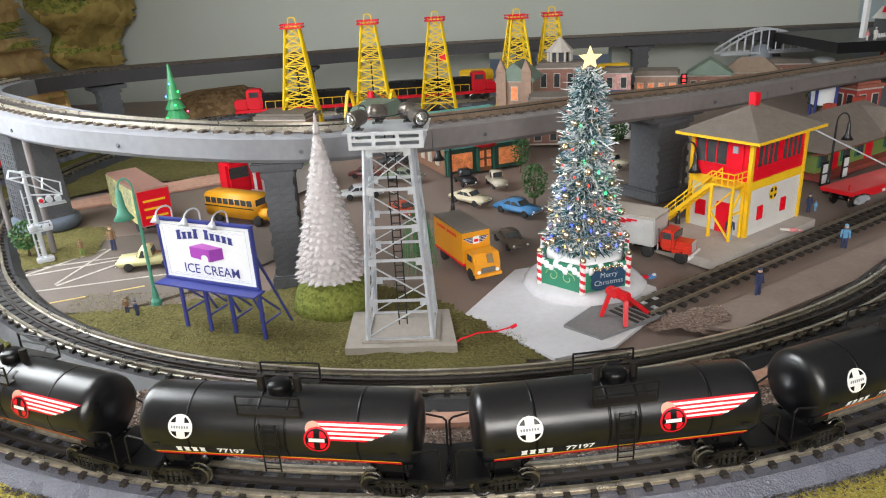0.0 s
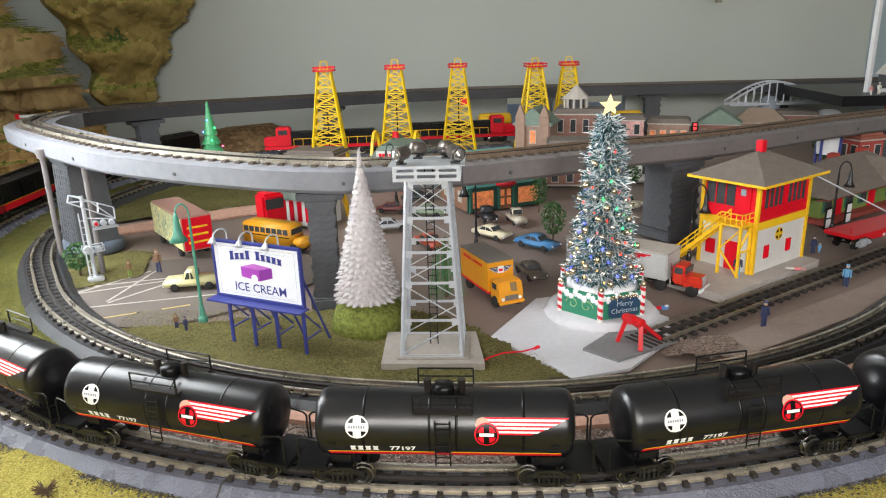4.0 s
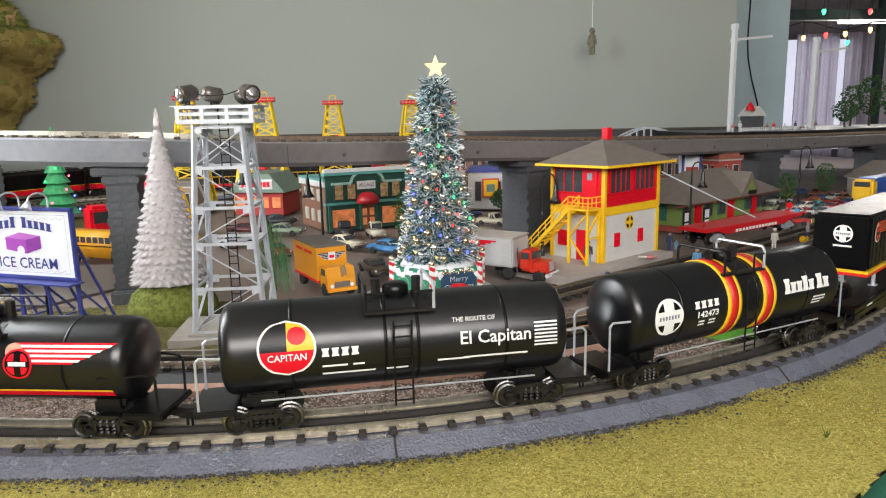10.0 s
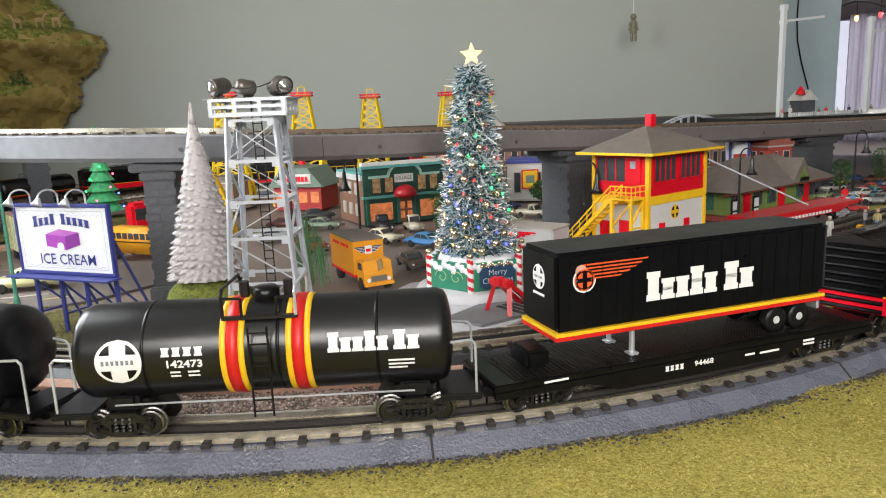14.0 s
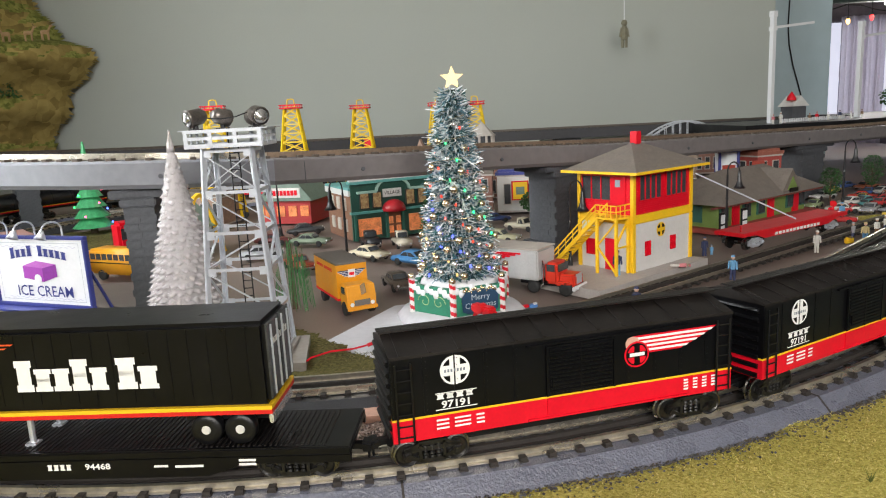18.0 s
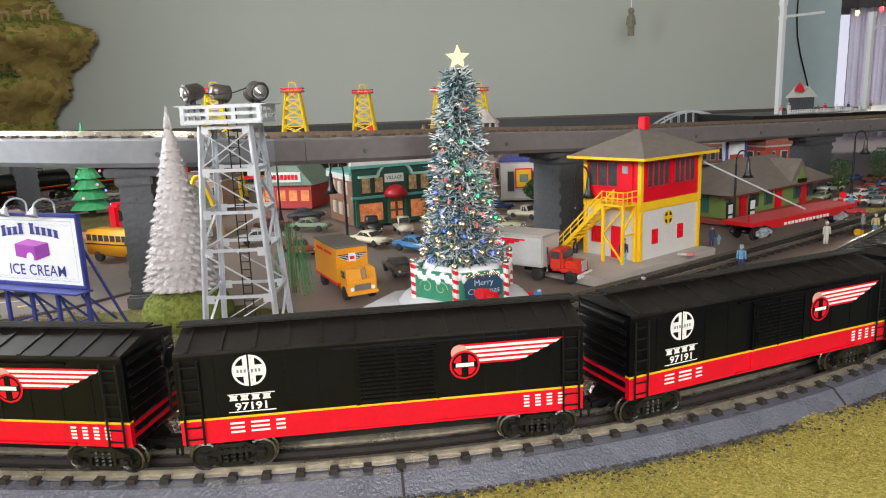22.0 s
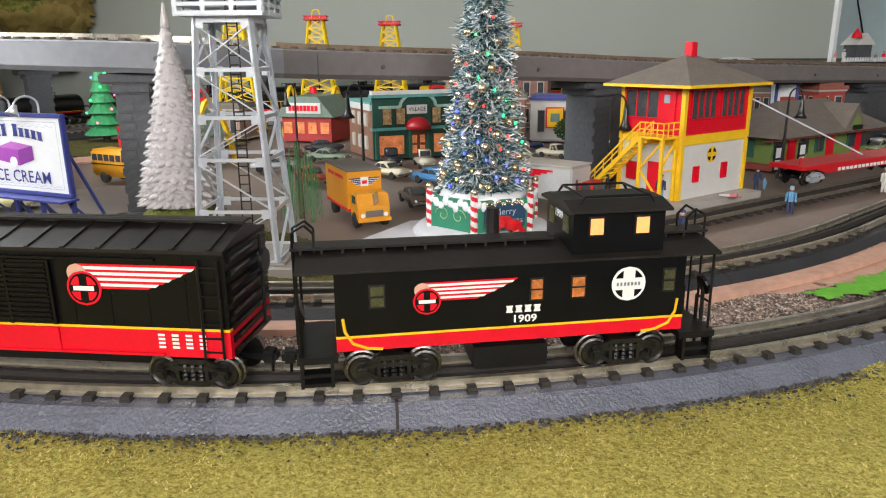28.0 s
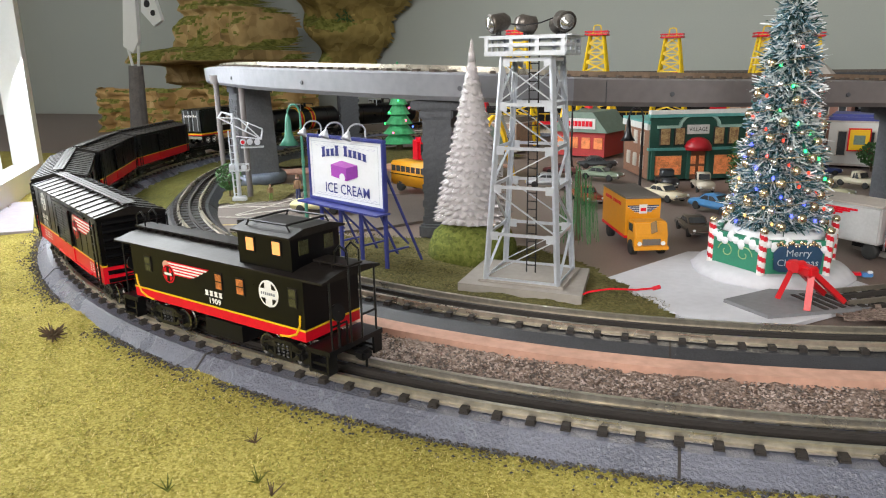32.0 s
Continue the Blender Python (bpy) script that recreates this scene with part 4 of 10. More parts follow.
def box_car():
    """A ribbed black box car over a red sill, with sliding door, ladders and roof walk."""
    L, W, z0, z1 = 0.268, 0.062, 0.0245, 0.086
    t = thing("box_car", Matrix(), "black box car with red sill and yellow line", "box car")
    half = 0.105
    g = B()
    box(g, 0, 0, (0.0420 + z1) / 2, L, W, z1 - 0.0420)
    part("body", g, BLACK, t)
    g = B()
    box(g, 0, 0, (z0 + 0.0405) / 2, L, W, 0.0405 - z0)
    part("side_sill", g, RED, t)
    g = B()
    box(g, 0, 0, 0.04125, L + 0.0004, W + 0.0006, 0.0015)
    part("sill_stripe", g, YELLOW, t)
    # panel seams with rivets
    for s in (-1, 1):
        for x in [-L / 2 + 0.0015 + i * (L - 0.003) / 12 for i in range(13)]:
            if abs(x) > 0.036:
                g = B()
                box(g, x, s * (W / 2), (0.0425 + z1) / 2, 0.0011, 0.0007, z1 - 0.0435)
                for k in range(8):
                    box(g, x + 0.0018, s * W / 2, 0.046 + k * 0.005, 0.0006, 0.0006, 0.0006)
                part("side_seam", g, BLACK, t)
    # end ribs
    for s in (-1, 1):
        for i in range(8):
            g = B()
            rod(g, (s * L / 2, -W / 2 + 0.004, 0.027 + i * 0.0077), (s * L / 2, W / 2 - 0.004, 0.027 + i * 0.0077), 0.0021, 8)
            part("end_rib", g, BLACK, t)
    # doors: ribbed sliding panel
    for s in (-1, 1):
        g = B()
        x0, x1 = -0.020, 0.033
        box(g, (x0 + x1) / 2, s * (W / 2 + 0.0006), (0.0425 + 0.08) / 2, x1 - x0, 0.0016, 0.0375)
        door = part("sliding_door", g, BLACK, t, "black ribbed sliding door")
        for i in range(12):
            g = B()
            rod(g, (x0 + 0.002, s * (W / 2 + 0.0014), 0.0455 + i * 0.0029), (x1 - 0.002, s * (W / 2 + 0.0014), 0.0455 + i * 0.0029), 0.0012, 6)
            part("door_rib", g, BLACK, door)
        for x in (x0, x1, (x0 + x1) / 2):
            g = B()
            box(g, x, s * (W / 2 + 0.0014), 0.061, 0.0014, 0.002, 0.037)
            part("door_stile", g, BLACK, door)
        g = B()
        box(g, (x0 + x1) / 2, s * (W / 2 + 0.0005), 0.0335, x1 - x0, 0.0012, 0.0135)
        part("lower_door_panel", g, RED, t)
        g = B()
        box(g, x0 + 0.004, s * (W / 2 + 0.003), 0.052, 0.001, 0.0015, 0.008)
        part("door_handle", g, BLACK, door)
        for z, nm in ((0.0815, "upper_door_track"), (0.0262, "lower_door_track")):
            g = B()
            box(g, 0.03, s * (W / 2 + 0.0008), z, 0.13, 0.0022, 0.0014)
            part(nm, g, BLACK if z > 0.05 else RED, t)
        for x in (-L / 2 + 0.009, L / 2 - 0.009):
            ladder(t, x, s * (W / 2 + 0.0022), 0.025, 0.082, 0.011, 7)
    # peaked roof with ribs and a roof walk
    g = B()
    prof = [(-W / 2 - 0.001, z1 - 0.001), (W / 2 + 0.001, z1 - 0.001), (W / 2 + 0.001, z1 + 0.001), (0, z1 + 0.0085), (-W / 2 - 0.001, z1 + 0.001)]
    sweep(g, [(-L / 2, 0, 0), (L / 2, 0, 0)], prof)
    part("roof", g, BLACKROOF, t)
    for i in range(13):
        g = B()
        x = -L / 2 + 0.008 + i * (L - 0.016) / 12
        for s in (-1, 1):
            bar(g, (x, s * (W / 2 + 0.0008), z1 + 0.0012), (x, s * 0.001, z1 + 0.0088), 0.0022, 0.0014)
        part("roof_rib", g, BLACKROOF, t)
    for k in (-1, 0, 1):
        g = B()
        box(g, 0, k * 0.0042, z1 + 0.0112, L + 0.004, 0.0036, 0.0012)
        part("roof_walk_board", g, BLACKROOF, t)
    g = B()
    rod(g, (L / 2 + 0.004, 0.012, 0.03), (L / 2 + 0.004, 0.012, z1), 0.001, 6)
    lathe(g, [(0.006, -0.001), (0.0072, -0.001), (0.0072, 0.001), (0.006, 0.001)], 14, pose(L / 2 + 0.006, 0.012, 0.07, 0, 90, 0))
    part("brake_wheel", g, DARK, t)
    for s in (-1, 1):
        truck_parts(t, s * half)
    couplers(t, L / 2 + 0.004)
    g = B()
    box(g, 0, 0, 0.011, L * 0.95, 0.012, 0.006)
    part("underframe", g, DARK, t)
    sd = flat_side(-W / 2)
    round_emblem(t, sd, -0.088, 0.0725, 0.0108)
    wing_emblem(t, sd, 0.052, 0.064, 0.068)
    small_print(t, sd, [(-0.103, -0.073, 0.0565), (-0.103, -0.073, 0.0445)], 0.0007)
    word(t, sd, [(-0.102, 0.0525, 0.028, 4)], 0.0038, tall="0123", gap=0.26, serif=0.24)
    number(t, sd, "97191", -0.088, 0.0482, 0.0072)
    small_print(t, sd, [(u, u + w, z) for z in (0.0365, 0.0335, 0.0305) for u, w in ((-0.103, 0.009), (-0.09, 0.012), (-0.074, 0.006))] + [(0.092 + 0.008 * c, 0.096 + 0.008 * c, 0.037 - 0.0024 * k) for k in range(4) for c in range(4)], 0.0014)
    return t, half


def flat_car():
    """A low black flat car carrying a semi-trailer on stands."""
    L, half = 0.355, 0.136
    t = thing("flat_car", Matrix(), "low black flat car carrying a semi-trailer", "flat car")
    g = B()
    box(g, 0, 0, 0.0255, L, 0.064, 0.006, bev=0.001)
    for s in (-1, 1):
        prism(g, [(-L / 2, 0), (L / 2, 0), (L / 2, -0.005), (L / 2 - 0.075, -0.005), (L / 2 - 0.1, -0.0135), (-L / 2 + 0.1, -0.0135), (-L / 2 + 0.075, -0.005), (-L / 2, -0.005)], -0.002, 0.002, pose(0, s * 0.0305, 0.0228, 90))
    part("deck", g, BLACK, t)
    g = B()
    for i in range(86):
        box(g, -0.16 + i * 0.00375, 0, 0.0287, 0.0016, 0.056, 0.0008)
    part("deck_grating", g, BLACKROOF, t)
    for s in (-1, 1):
        truck_parts(t, s * half)
    couplers(t, L / 2)
    g = B()
    box(g, -0.135, 0, 0.036, 0.02, 0.03, 0.015, bev=0.003)
    part("hitch_stand", g, BLACK, t)
    sd = flat_side(-0.0325)
    small_print(t, sd, [(0.04, 0.05, 0.017), (0.055, 0.075, 0.0165), (0.1, 0.112, 0.02), (0.1, 0.112, 0.017), (-0.14, -0.12, 0.0245)], 0.0018)
    number(t, sd, "94468", 0.0, 0.0185, 0.006)
    word(t, sd, [(-0.036, 0.0163, 0.018, 4)], 0.0043, tall="0123", gap=0.26, serif=0.24)
    return t, half


def trailer():
    """The black semi-trailer that rides on the flat car."""
    L, W, z0, z1 = 0.252, 0.056, 0.052, 0.117
    t = thing("semi_trailer", Matrix(), "black semi-trailer with orange feather and striped skirt", "trailer")
    g = B()
    box(g, 0, 0, (z0 + 0.006 + z1) / 2, L, W, z1 - z0 - 0.006, bev=0.003)
    part("body", g, BLACK, t)
    for s in (-1, 1):
        for i in range(18):
            g = B()
            box(g, -L / 2 + 0.011 + i * 0.0134, s * W / 2, 0.088, 0.0006, 0.0008, 0.05)
            part("side_rib", g, BLACK, t)
    g = B()
    box(g, 0, 0, z0 + 0.0045, L + 0.0008, W + 0.0008, 0.0026)
    part("upper_stripe", g, YELLOW, t)
    g = B()
    box(g, 0, 0, z0 + 0.0016, L + 0.0006, W + 0.0006, 0.003)
    part("lower_stripe", g, BANDRED, t)
    g = B()
    for x in (-L / 2 + 0.012, L / 2 - 0.012):
        rod(g, (x, -W / 2 + 0.006, z1 - 0.001), (x, W / 2 - 0.006, z1 - 0.001), 0.001, 6)
    part("roof_bow", g, BLACKROOF, t)
    for x in (0.078, 0.102):
        for s in (-1, 1):
            g = B()
            lathe(g, [(0.006, -0.004), (0.0105, -0.004), (0.0112, -0.002), (0.0112, 0.003), (0.0105, 0.0045), (0.006, 0.0045)], 22, pose(x, s * 0.022, 0.0405, 90))
            tyre = part("wheel", g, DARK, t, "black tyre with bright hub", smooth=True)
            g = B()
            lathe(g, [(0.0, -0.005), (0.003, -0.005), (0.0042, -0.003), (0.0068, -0.0045), (0.0068, 0.0045), (0.0042, 0.003), (0.003, 0.005), (0.0, 0.005)], 18, pose(x, s * 0.022, 0.0405, 90))
            part("hub", g, SIGNHUB, tyre, "bright metal hub")
    g = B()
    box(g, 0.09, 0, 0.0475, 0.06, 0.03, 0.008)
    part("bogie", g, DARK, t)
    for s in (-1, 1):
        g = B()
        rod(g, (-0.054, s * 0.016, 0.0285), (-0.054, s * 0.016, 0.053), 0.0022, 8)
        box(g, -0.054, s * 0.016, 0.0295, 0.008, 0.008, 0.002)
        part("landing_leg", g, SILVER, t, "white landing leg")
    sd = flat_side(-W / 2)
    round_emblem(t, sd, -0.103, 0.096, 0.0095)
    wing_emblem(t, sd, -0.103, 0.096, 0.055, BLACK, ORANGE, BLACK)
    word(t, sd, [(-0.05, 0.073, 0.066, 5), (0.0215, 0.073, 0.030, 2)], 0.0225, tall="035", gap=0.08, serif=0.22)
    fr = lambda lift: (lambda u, v: Vector((-L / 2 - lift, -u, v)))
    round_emblem(t, fr, 0.002, 0.096, 0.0095)
    small_print(t, fr, [(-0.007, 0.011, 0.082)], 0.002)
    far = lambda lift: (lambda u, v: Vector((-u, W / 2 + lift, v)))
    wing_emblem(t, far, 0.055, 0.096, 0.055, BLACK, ORANGE, BLACK)
    word(t, far, [(-0.065, 0.073, 0.066, 5), (0.0065, 0.073, 0.030, 2)], 0.0225, tall="035", gap=0.08, serif=0.22)
    grey = mat("slate_grey_trailer_door", (0.035, 0.038, 0.042), 0.3, var=0.2, scale=30, spec=0.8)
    for k in (-1, 1):
        g = B()
        box(g, L / 2 + 0.0008, k * W / 4, 0.0885, 0.0016, W / 2 - 0.003, 0.053, bev=0.0005)
        door = part("rear_door", g, grey, t, "slate grey rear door")
        for y in (0.006, 0.02):
            g = B()
            rod(g, (L / 2 + 0.0022, k * y, 0.064), (L / 2 + 0.0022, k * y, 0.113), 0.0008, 6)
            part("lock_rod", g, SILVER, door)
    back = lambda lift: (lambda u, v: Vector((L / 2 + 0.0014 + lift, u, v)))
    word(t, back, [(-0.022, 0.098, 0.026, 5), (0.007, 0.098, 0.011, 2)], 0.006, tall="035", gap=0.08, serif=0.22)
    g = B()
    box(g, L / 2 - 0.002, 0, 0.047, 0.003, W - 0.006, 0.007, bev=0.0008)
    part("rear_bumper", g, CHROMEBAR, t, "bright rear bumper")
    return t


def caboose():
    """The black caboose with cupola, end platforms and lit windows."""
    L, W, z0, z1 = 0.207, 0.058, 0.0262, 0.073
    half = 0.071
    t = thing("caboose", Matrix(), "black caboose with red sill, cupola and end platforms", "caboose")
    lit = mat("lit_caboose_window", (0.85, 0.36, 0.12), 0.3, emit=0.75, var=0.1)
    dim = mat("dark_caboose_window", (0.06, 0.06, 0.03), 0.15, var=0.4, scale=150)
    glow = mat("faintly_lit_caboose_window", (0.4, 0.13, 0.035), 0.3, emit=0.3, var=0.7, scale=170)
    g = B()
    box(g, 0, 0, (0.0355 + z1) / 2, L, W, z1 - 0.0355)
    part("body", g, BLACK, t)
    g = B()
    box(g, 0, 0, (z0 + 0.034) / 2, L, W, 0.034 - z0)
    part("side_sill", g, RED, t)
    g = B()
    box(g, 0, 0, 0.0347, L + 0.0004, W + 0.0006, 0.0014)
    part("sill_stripe", g, YELLOW, t)
    for s in (-1, 1):
        for e in (-1, 1):
            g = B()
            pts = [(e * (L / 2 - 0.004), s * (W / 2 + 0.0004), 0.046), (e * (L / 2 - 0.005), s * (W / 2 + 0.0004), 0.038), (e * (L / 2 - 0.009), s * (W / 2 + 0.0004), 0.031), (e * (L / 2 - 0.017), s * (W / 2 + 0.0004), 0.0275), (e * (L / 2 - 0.026), s * (W / 2 + 0.0004), 0.0265)]
            tube(g, pts, 0.0009, 6)
            part("grab_iron", g, YELLOW, t, "yellow curved grab iron")
        for x, w, h, z, mm in ((-0.08, 0.0095, 0.014, 0.058, dim), (0.012, 0.0085, 0.014, 0.057, glow), (0.037, 0.0095, 0.014, 0.057, glow), (0.093, 0.0085, 0.015, 0.058, dim)):
            g = B()
            box(g, x, s * (W / 2), z, w, 0.0014, h)
            fr = part("window", g, BLACKROOF, t)
            for k in (-1, 1):
                g = B()
                box(g, x, s * (W / 2 + 0.0007), z + k * h * 0.23, w * 0.78, 0.0008, h * 0.38)
                part("pane", g, mm, fr)
    # roof, roof walk, cupola
    g = B()
    sweep(g, [(-L / 2 - 0.021, 0, 0), (L / 2 + 0.021, 0, 0)], [(-W / 2 - 0.002, z1 - 0.0005), (W / 2 + 0.002, z1 - 0.0005), (W / 2 + 0.002, z1 + 0.001), (W / 4, z1 + 0.0045), (0, z1 + 0.0058), (-W / 4, z1 + 0.0045), (-W / 2 - 0.002, z1 + 0.001)])
    part("roof", g, BLACKROOF, t)
    for x0, x1 in ((-L / 2 - 0.024, 0.028), (0.094, L / 2 + 0.024)):
        g = B()
        box(g, (x0 + x1) / 2, 0, z1 + 0.0082, x1 - x0, 0.016, 0.0014)
        for k in range(int((x1 - x0) / 0.012)):
            box(g, x0 + 0.006 + k * 0.012, 0, z1 + 0.0065, 0.0015, 0.015, 0.003)
        part("roof_walk", g, BLACKROOF, t)
    cx, cw = 0.062, 0.056
    g = B()
    box(g, cx, 0, z1 + 0.015, cw, 0.05, 0.026)
    part("cupola", g, BLACK, t)
    g = B()
    sweep(g, [(cx - cw / 2 - 0.003, 0, 0), (cx + cw / 2 + 0.003, 0, 0)], [(-0.029, z1 + 0.027), (0.029, z1 + 0.027), (0.029, z1 + 0.0285), (0.014, z1 + 0.0325), (-0.014, z1 + 0.0325), (-0.029, z1 + 0.0285)])
    part("cupola_roof", g, BLACKROOF, t)
    g = B()
    for s in (-1, 1):
        tube(g, [(cx - 0.024, s * 0.02, z1 + 0.029), (cx - 0.02, s * 0.02, z1 + 0.035), (cx + 0.02, s * 0.02, z1 + 0.035), (cx + 0.024, s * 0.02, z1 + 0.029)], 0.0008, 5)
    for x in (-0.02, 0.02):
        rod(g, (cx + x, -0.02, z1 + 0.035), (cx + x, 0.02, z1 + 0.035), 0.0008, 5)
    part("cupola_grab_rail", g, DARK, t)
    for s in (-1, 1):
        for x, mm in ((cx - 0.014, lit), (cx + 0.014, lit)):
            g = B()
            box(g, x, s * 0.0252, z1 + 0.0185, 0.0098, 0.0012, 0.0115)
            fr = part("window", g, BLACKROOF, t)
            g = B()
            box(g, x, s * 0.0258, z1 + 0.0185, 0.0078, 0.0008, 0.0095)
            part("pane", g, mm, fr)
        for y in (-0.013, 0.013):
            g = B()
            box(g, cx + s * (cw / 2 + 0.0003), y, z1 + 0.0185, 0.0012, 0.009, 0.0105)
            part("pane", g, dim, t)
    # end platforms with rails, steps, brake stand
    for s in (-1, 1):
        g = B()
        box(g, s * (L / 2 + 0.011), 0, 0.0215, 0.023, W, 0.004)
        for k in (-1, 1):
            box(g, s * (L / 2 + 0.011), k * 0.024, 0.012, 0.018, 0.008, 0.002)
            box(g, s * (L / 2 + 0.011), k * 0.026, 0.007, 0.018, 0.008, 0.002)
            box(g, s * (L / 2 + 0.003), k * 0.025, 0.013, 0.002, 0.009, 0.016)
            box(g, s * (L / 2 + 0.020), k * 0.025, 0.013, 0.002, 0.009, 0.016)
        part("end_platform", g, DARK, t)
        g = B()
        for k in (-1, 1):
            tube(g, [(s * (L / 2 + 0.0205), k * 0.024, 0.022), (s * (L / 2 + 0.0205), k * 0.024, z1)], 0.0009, 5)
            tube(g, [(s * (L / 2 + 0.0205), k * 0.024, 0.04), (s * (L / 2 + 0.0205), k * 0.008, 0.04), (s * (L / 2 + 0.0205), k * 0.008, 0.022)], 0.0008, 5)
        part("end_rail", g, DARK, t)
        for k in (-1, 1):
            g = B()
            x = s * (L / 2 + 0.0225)
            tube(g, [(x, k * 0.006, 0.023), (x, k * 0.006, z1 + 0.018), (x - s * 0.007, k * 0.006, z1 + 0.022), (x - s * 0.012, k * 0.006, z1 + 0.017), (x - s * 0.012, k * 0.006, z1 + 0.006)], 0.0008, 5)
            part("roof_ladder", g, DARK, t)
        g = B()
        rod(g, (s * (L / 2 + 0.02), -0.016, 0.022), (s * (L / 2 + 0.02), -0.016, 0.05), 0.0012, 6)
        lathe(g, [(0.005, -0.001), (0.0064, -0.001), (0.0064, 0.001), (0.005, 0.001)], 14, pose(s * (L / 2 + 0.02), -0.016, 0.049, 0, 70, 0))
        part("brake_stand", g, DARK, t)
        truck_parts(t, s * half)
    g = B()
    rod(g, (-0.005, 0.012, z1), (-0.005, 0.012, z1 + 0.024), 0.004, 10)
    part("smoke_jack", g, BLACKROOF, t)
    g = B()
    box(g, 0.0, 0, 0.012, 0.045, 0.04, 0.014)
    part("underbody_box", g, DARK, t)
    couplers(t, L / 2 + 0.022)
    sd = flat_side(-W / 2)
    wing_emblem(t, sd, -0.052, 0.0535, 0.053)
    round_emblem(t, sd, 0.068, 0.057, 0.0105)
    number(t, sd, "1909", 0.005, 0.0395, 0.0062)
    word(t, sd, [(-0.006, 0.0435, 0.022, 4)], 0.0044, tall="0123", gap=0.26, serif=0.24)
    fr = lambda lift: (lambda u, v: Vector((cx - cw / 2 - lift, -u, v)))
    number(t, fr, "1909", 0.0, z1 + 0.0215, 0.0062)
    return t, half


TRAIN = []


def make_train():
    def place(made, mid):
        ob, half = made
        TRAIN.append((ob, mid, half))
        return ob

    tank = tank_car("frame")
    first = place(tank, -0.124)
    tagged(first, group="tank cars of the train")
    for mid in (-0.398, -0.672, 0.150, 0.424, 0.698, 0.972):
        place((copy_thing(first, Matrix()), tank[1]), mid)
    place(tank_car("round"), 1.273)
    place(tank_car("bands"), 1.582)
    flat = flat_car()
    place(flat, 1.910)
    place((trailer(), flat[1]), 1.909)
    bx = box_car()
    first = place(bx, 2.241)
    tagged(first, group="box cars of the train")
    for mid in (2.533, 2.828, 3.132, -0.965, -1.258, -1.55, -1.843):
        place((copy_thing(first, Matrix()), bx[1]), mid)
    place(caboose(), 3.419)


make_train()


# ---- near things on the layout ----
BLUE = mat("deep_blue_enamel", (0.035, 0.045, 0.22), 0.4, var=0.12)
PURPLE = mat("purple_print", (0.36, 0.06, 0.42), 0.5, var=0.08)
SIGNWHITE = mat("white_enamel_board", (0.74, 0.76, 0.78), 0.45, var=0.03)
TEAL = mat("verdigris_green_paint", (0.06, 0.24, 0.17), 0.5, var=0.15)
BLKPAINT = mat("gloss_black_iron", (0.012, 0.012, 0.014), 0.3, var=0.2)
BRONZE = mat("dull_bronze_metal", (0.16, 0.14, 0.125), 0.32, 0.7, var=0.3, scale=90)
GLASSLENS = mat("grey_reflector_lens", (0.45, 0.44, 0.43), 0.12, 0.8, var=0.3)
WARM = mat("warm_lamp_glow", (1.0, 0.72, 0.35), 0.4, emit=2.0, var=0.05)
MOSS = speckle("mossy_green_mound", [(0.05, 0.06, 0.015), (0.1, 0.12, 0.025), (0.16, 0.18, 0.04), (0.2, 0.2, 0.07)], 300, bump=0.7)
GREENP = mat("leaf_green_paint", (0.16, 0.24, 0.06), 0.6, var=0.15)
BROWNROOF = mat("brown_grey_shingle", (0.17, 0.145, 0.125), 0.8, var=0.2, scale=60, bump=0.3)
PALEWALL = mat("pale_grey_wall", (0.6, 0.59, 0.57), 0.6, var=0.06, scale=30)
CREAM = mat("cream_paint", (0.66, 0.6, 0.42), 0.4, var=0.08)
WINDOWGLASS = mat("dark_window_glass", (0.05, 0.055, 0.06), 0.1, var=0.3)
RUBBER = mat("black_rubber", (0.015, 0.015, 0.015), 0.7, var=0.2)
SKIN = mat("painted_flesh", (0.5, 0.32, 0.24), 0.6, var=0.1)
NAVY = mat("navy_cloth_paint", (0.03, 0.04, 0.1), 0.6, var=0.2)
LEAF = mat("dark_leaf_green", (0.035, 0.1, 0.025), 0.7, var=0.5, scale=200, rand=0.0)
TRUNK = mat("brown_bark", (0.1, 0.065, 0.04), 0.85, var=0.3, scale=200)
BRICKM = mat("brown_brick", (0.24, 0.12, 0.075), 0.75, var=0.25, scale=120, bump=0.2)


def flat_patch(name, pts, z, mate, label, cat, kind="structure"):
    g = B()
    prism(g, pts, z - 0.004, z, None)
    return tagged(part(name, g, mate), label, cat, kind=kind)


def lumpy_patch(name, pts, z, mate, label, cat):
    """A scatter-covered patch: a fine grid cut to an uneven outline."""
    from itertools import pairwise
    g = B()
    xs, ys = [p[0] for p in pts], [p[1] for p in pts]
    n, k = int((max(xs) - min(xs)) / 0.006), int((max(ys) - min(ys)) / 0.006)
    sheet(g, min(xs), max(xs), min(ys), max(ys), n, k, lambda x, y: z + 0.003 * noise.noise((x * 30, y * 30, 2)) + 0.002 * noise.noise((x * 110, y * 110, 7)))

    def inside(x, y):
        x, y = x + 0.008 * noise.noise((x * 50, y * 50, 9)), y + 0.008 * noise.noise((x * 50, y * 50, 4))
        c = False
        for (x0, y0), (x1, y1) in pairwise(pts + pts[:1]):
            if (y0 > y) != (y1 > y) and x < (x1 - x0) * (y - y0) / (y1 - y0) + x0:
                c = not c
        return c
    bmesh.ops.delete(g, geom=[v for v in g.verts if not inside(v.co.x, v.co.y)], context="VERTS")
    return tagged(part(name, g, mate, smooth=True), label, cat, kind="stuff")


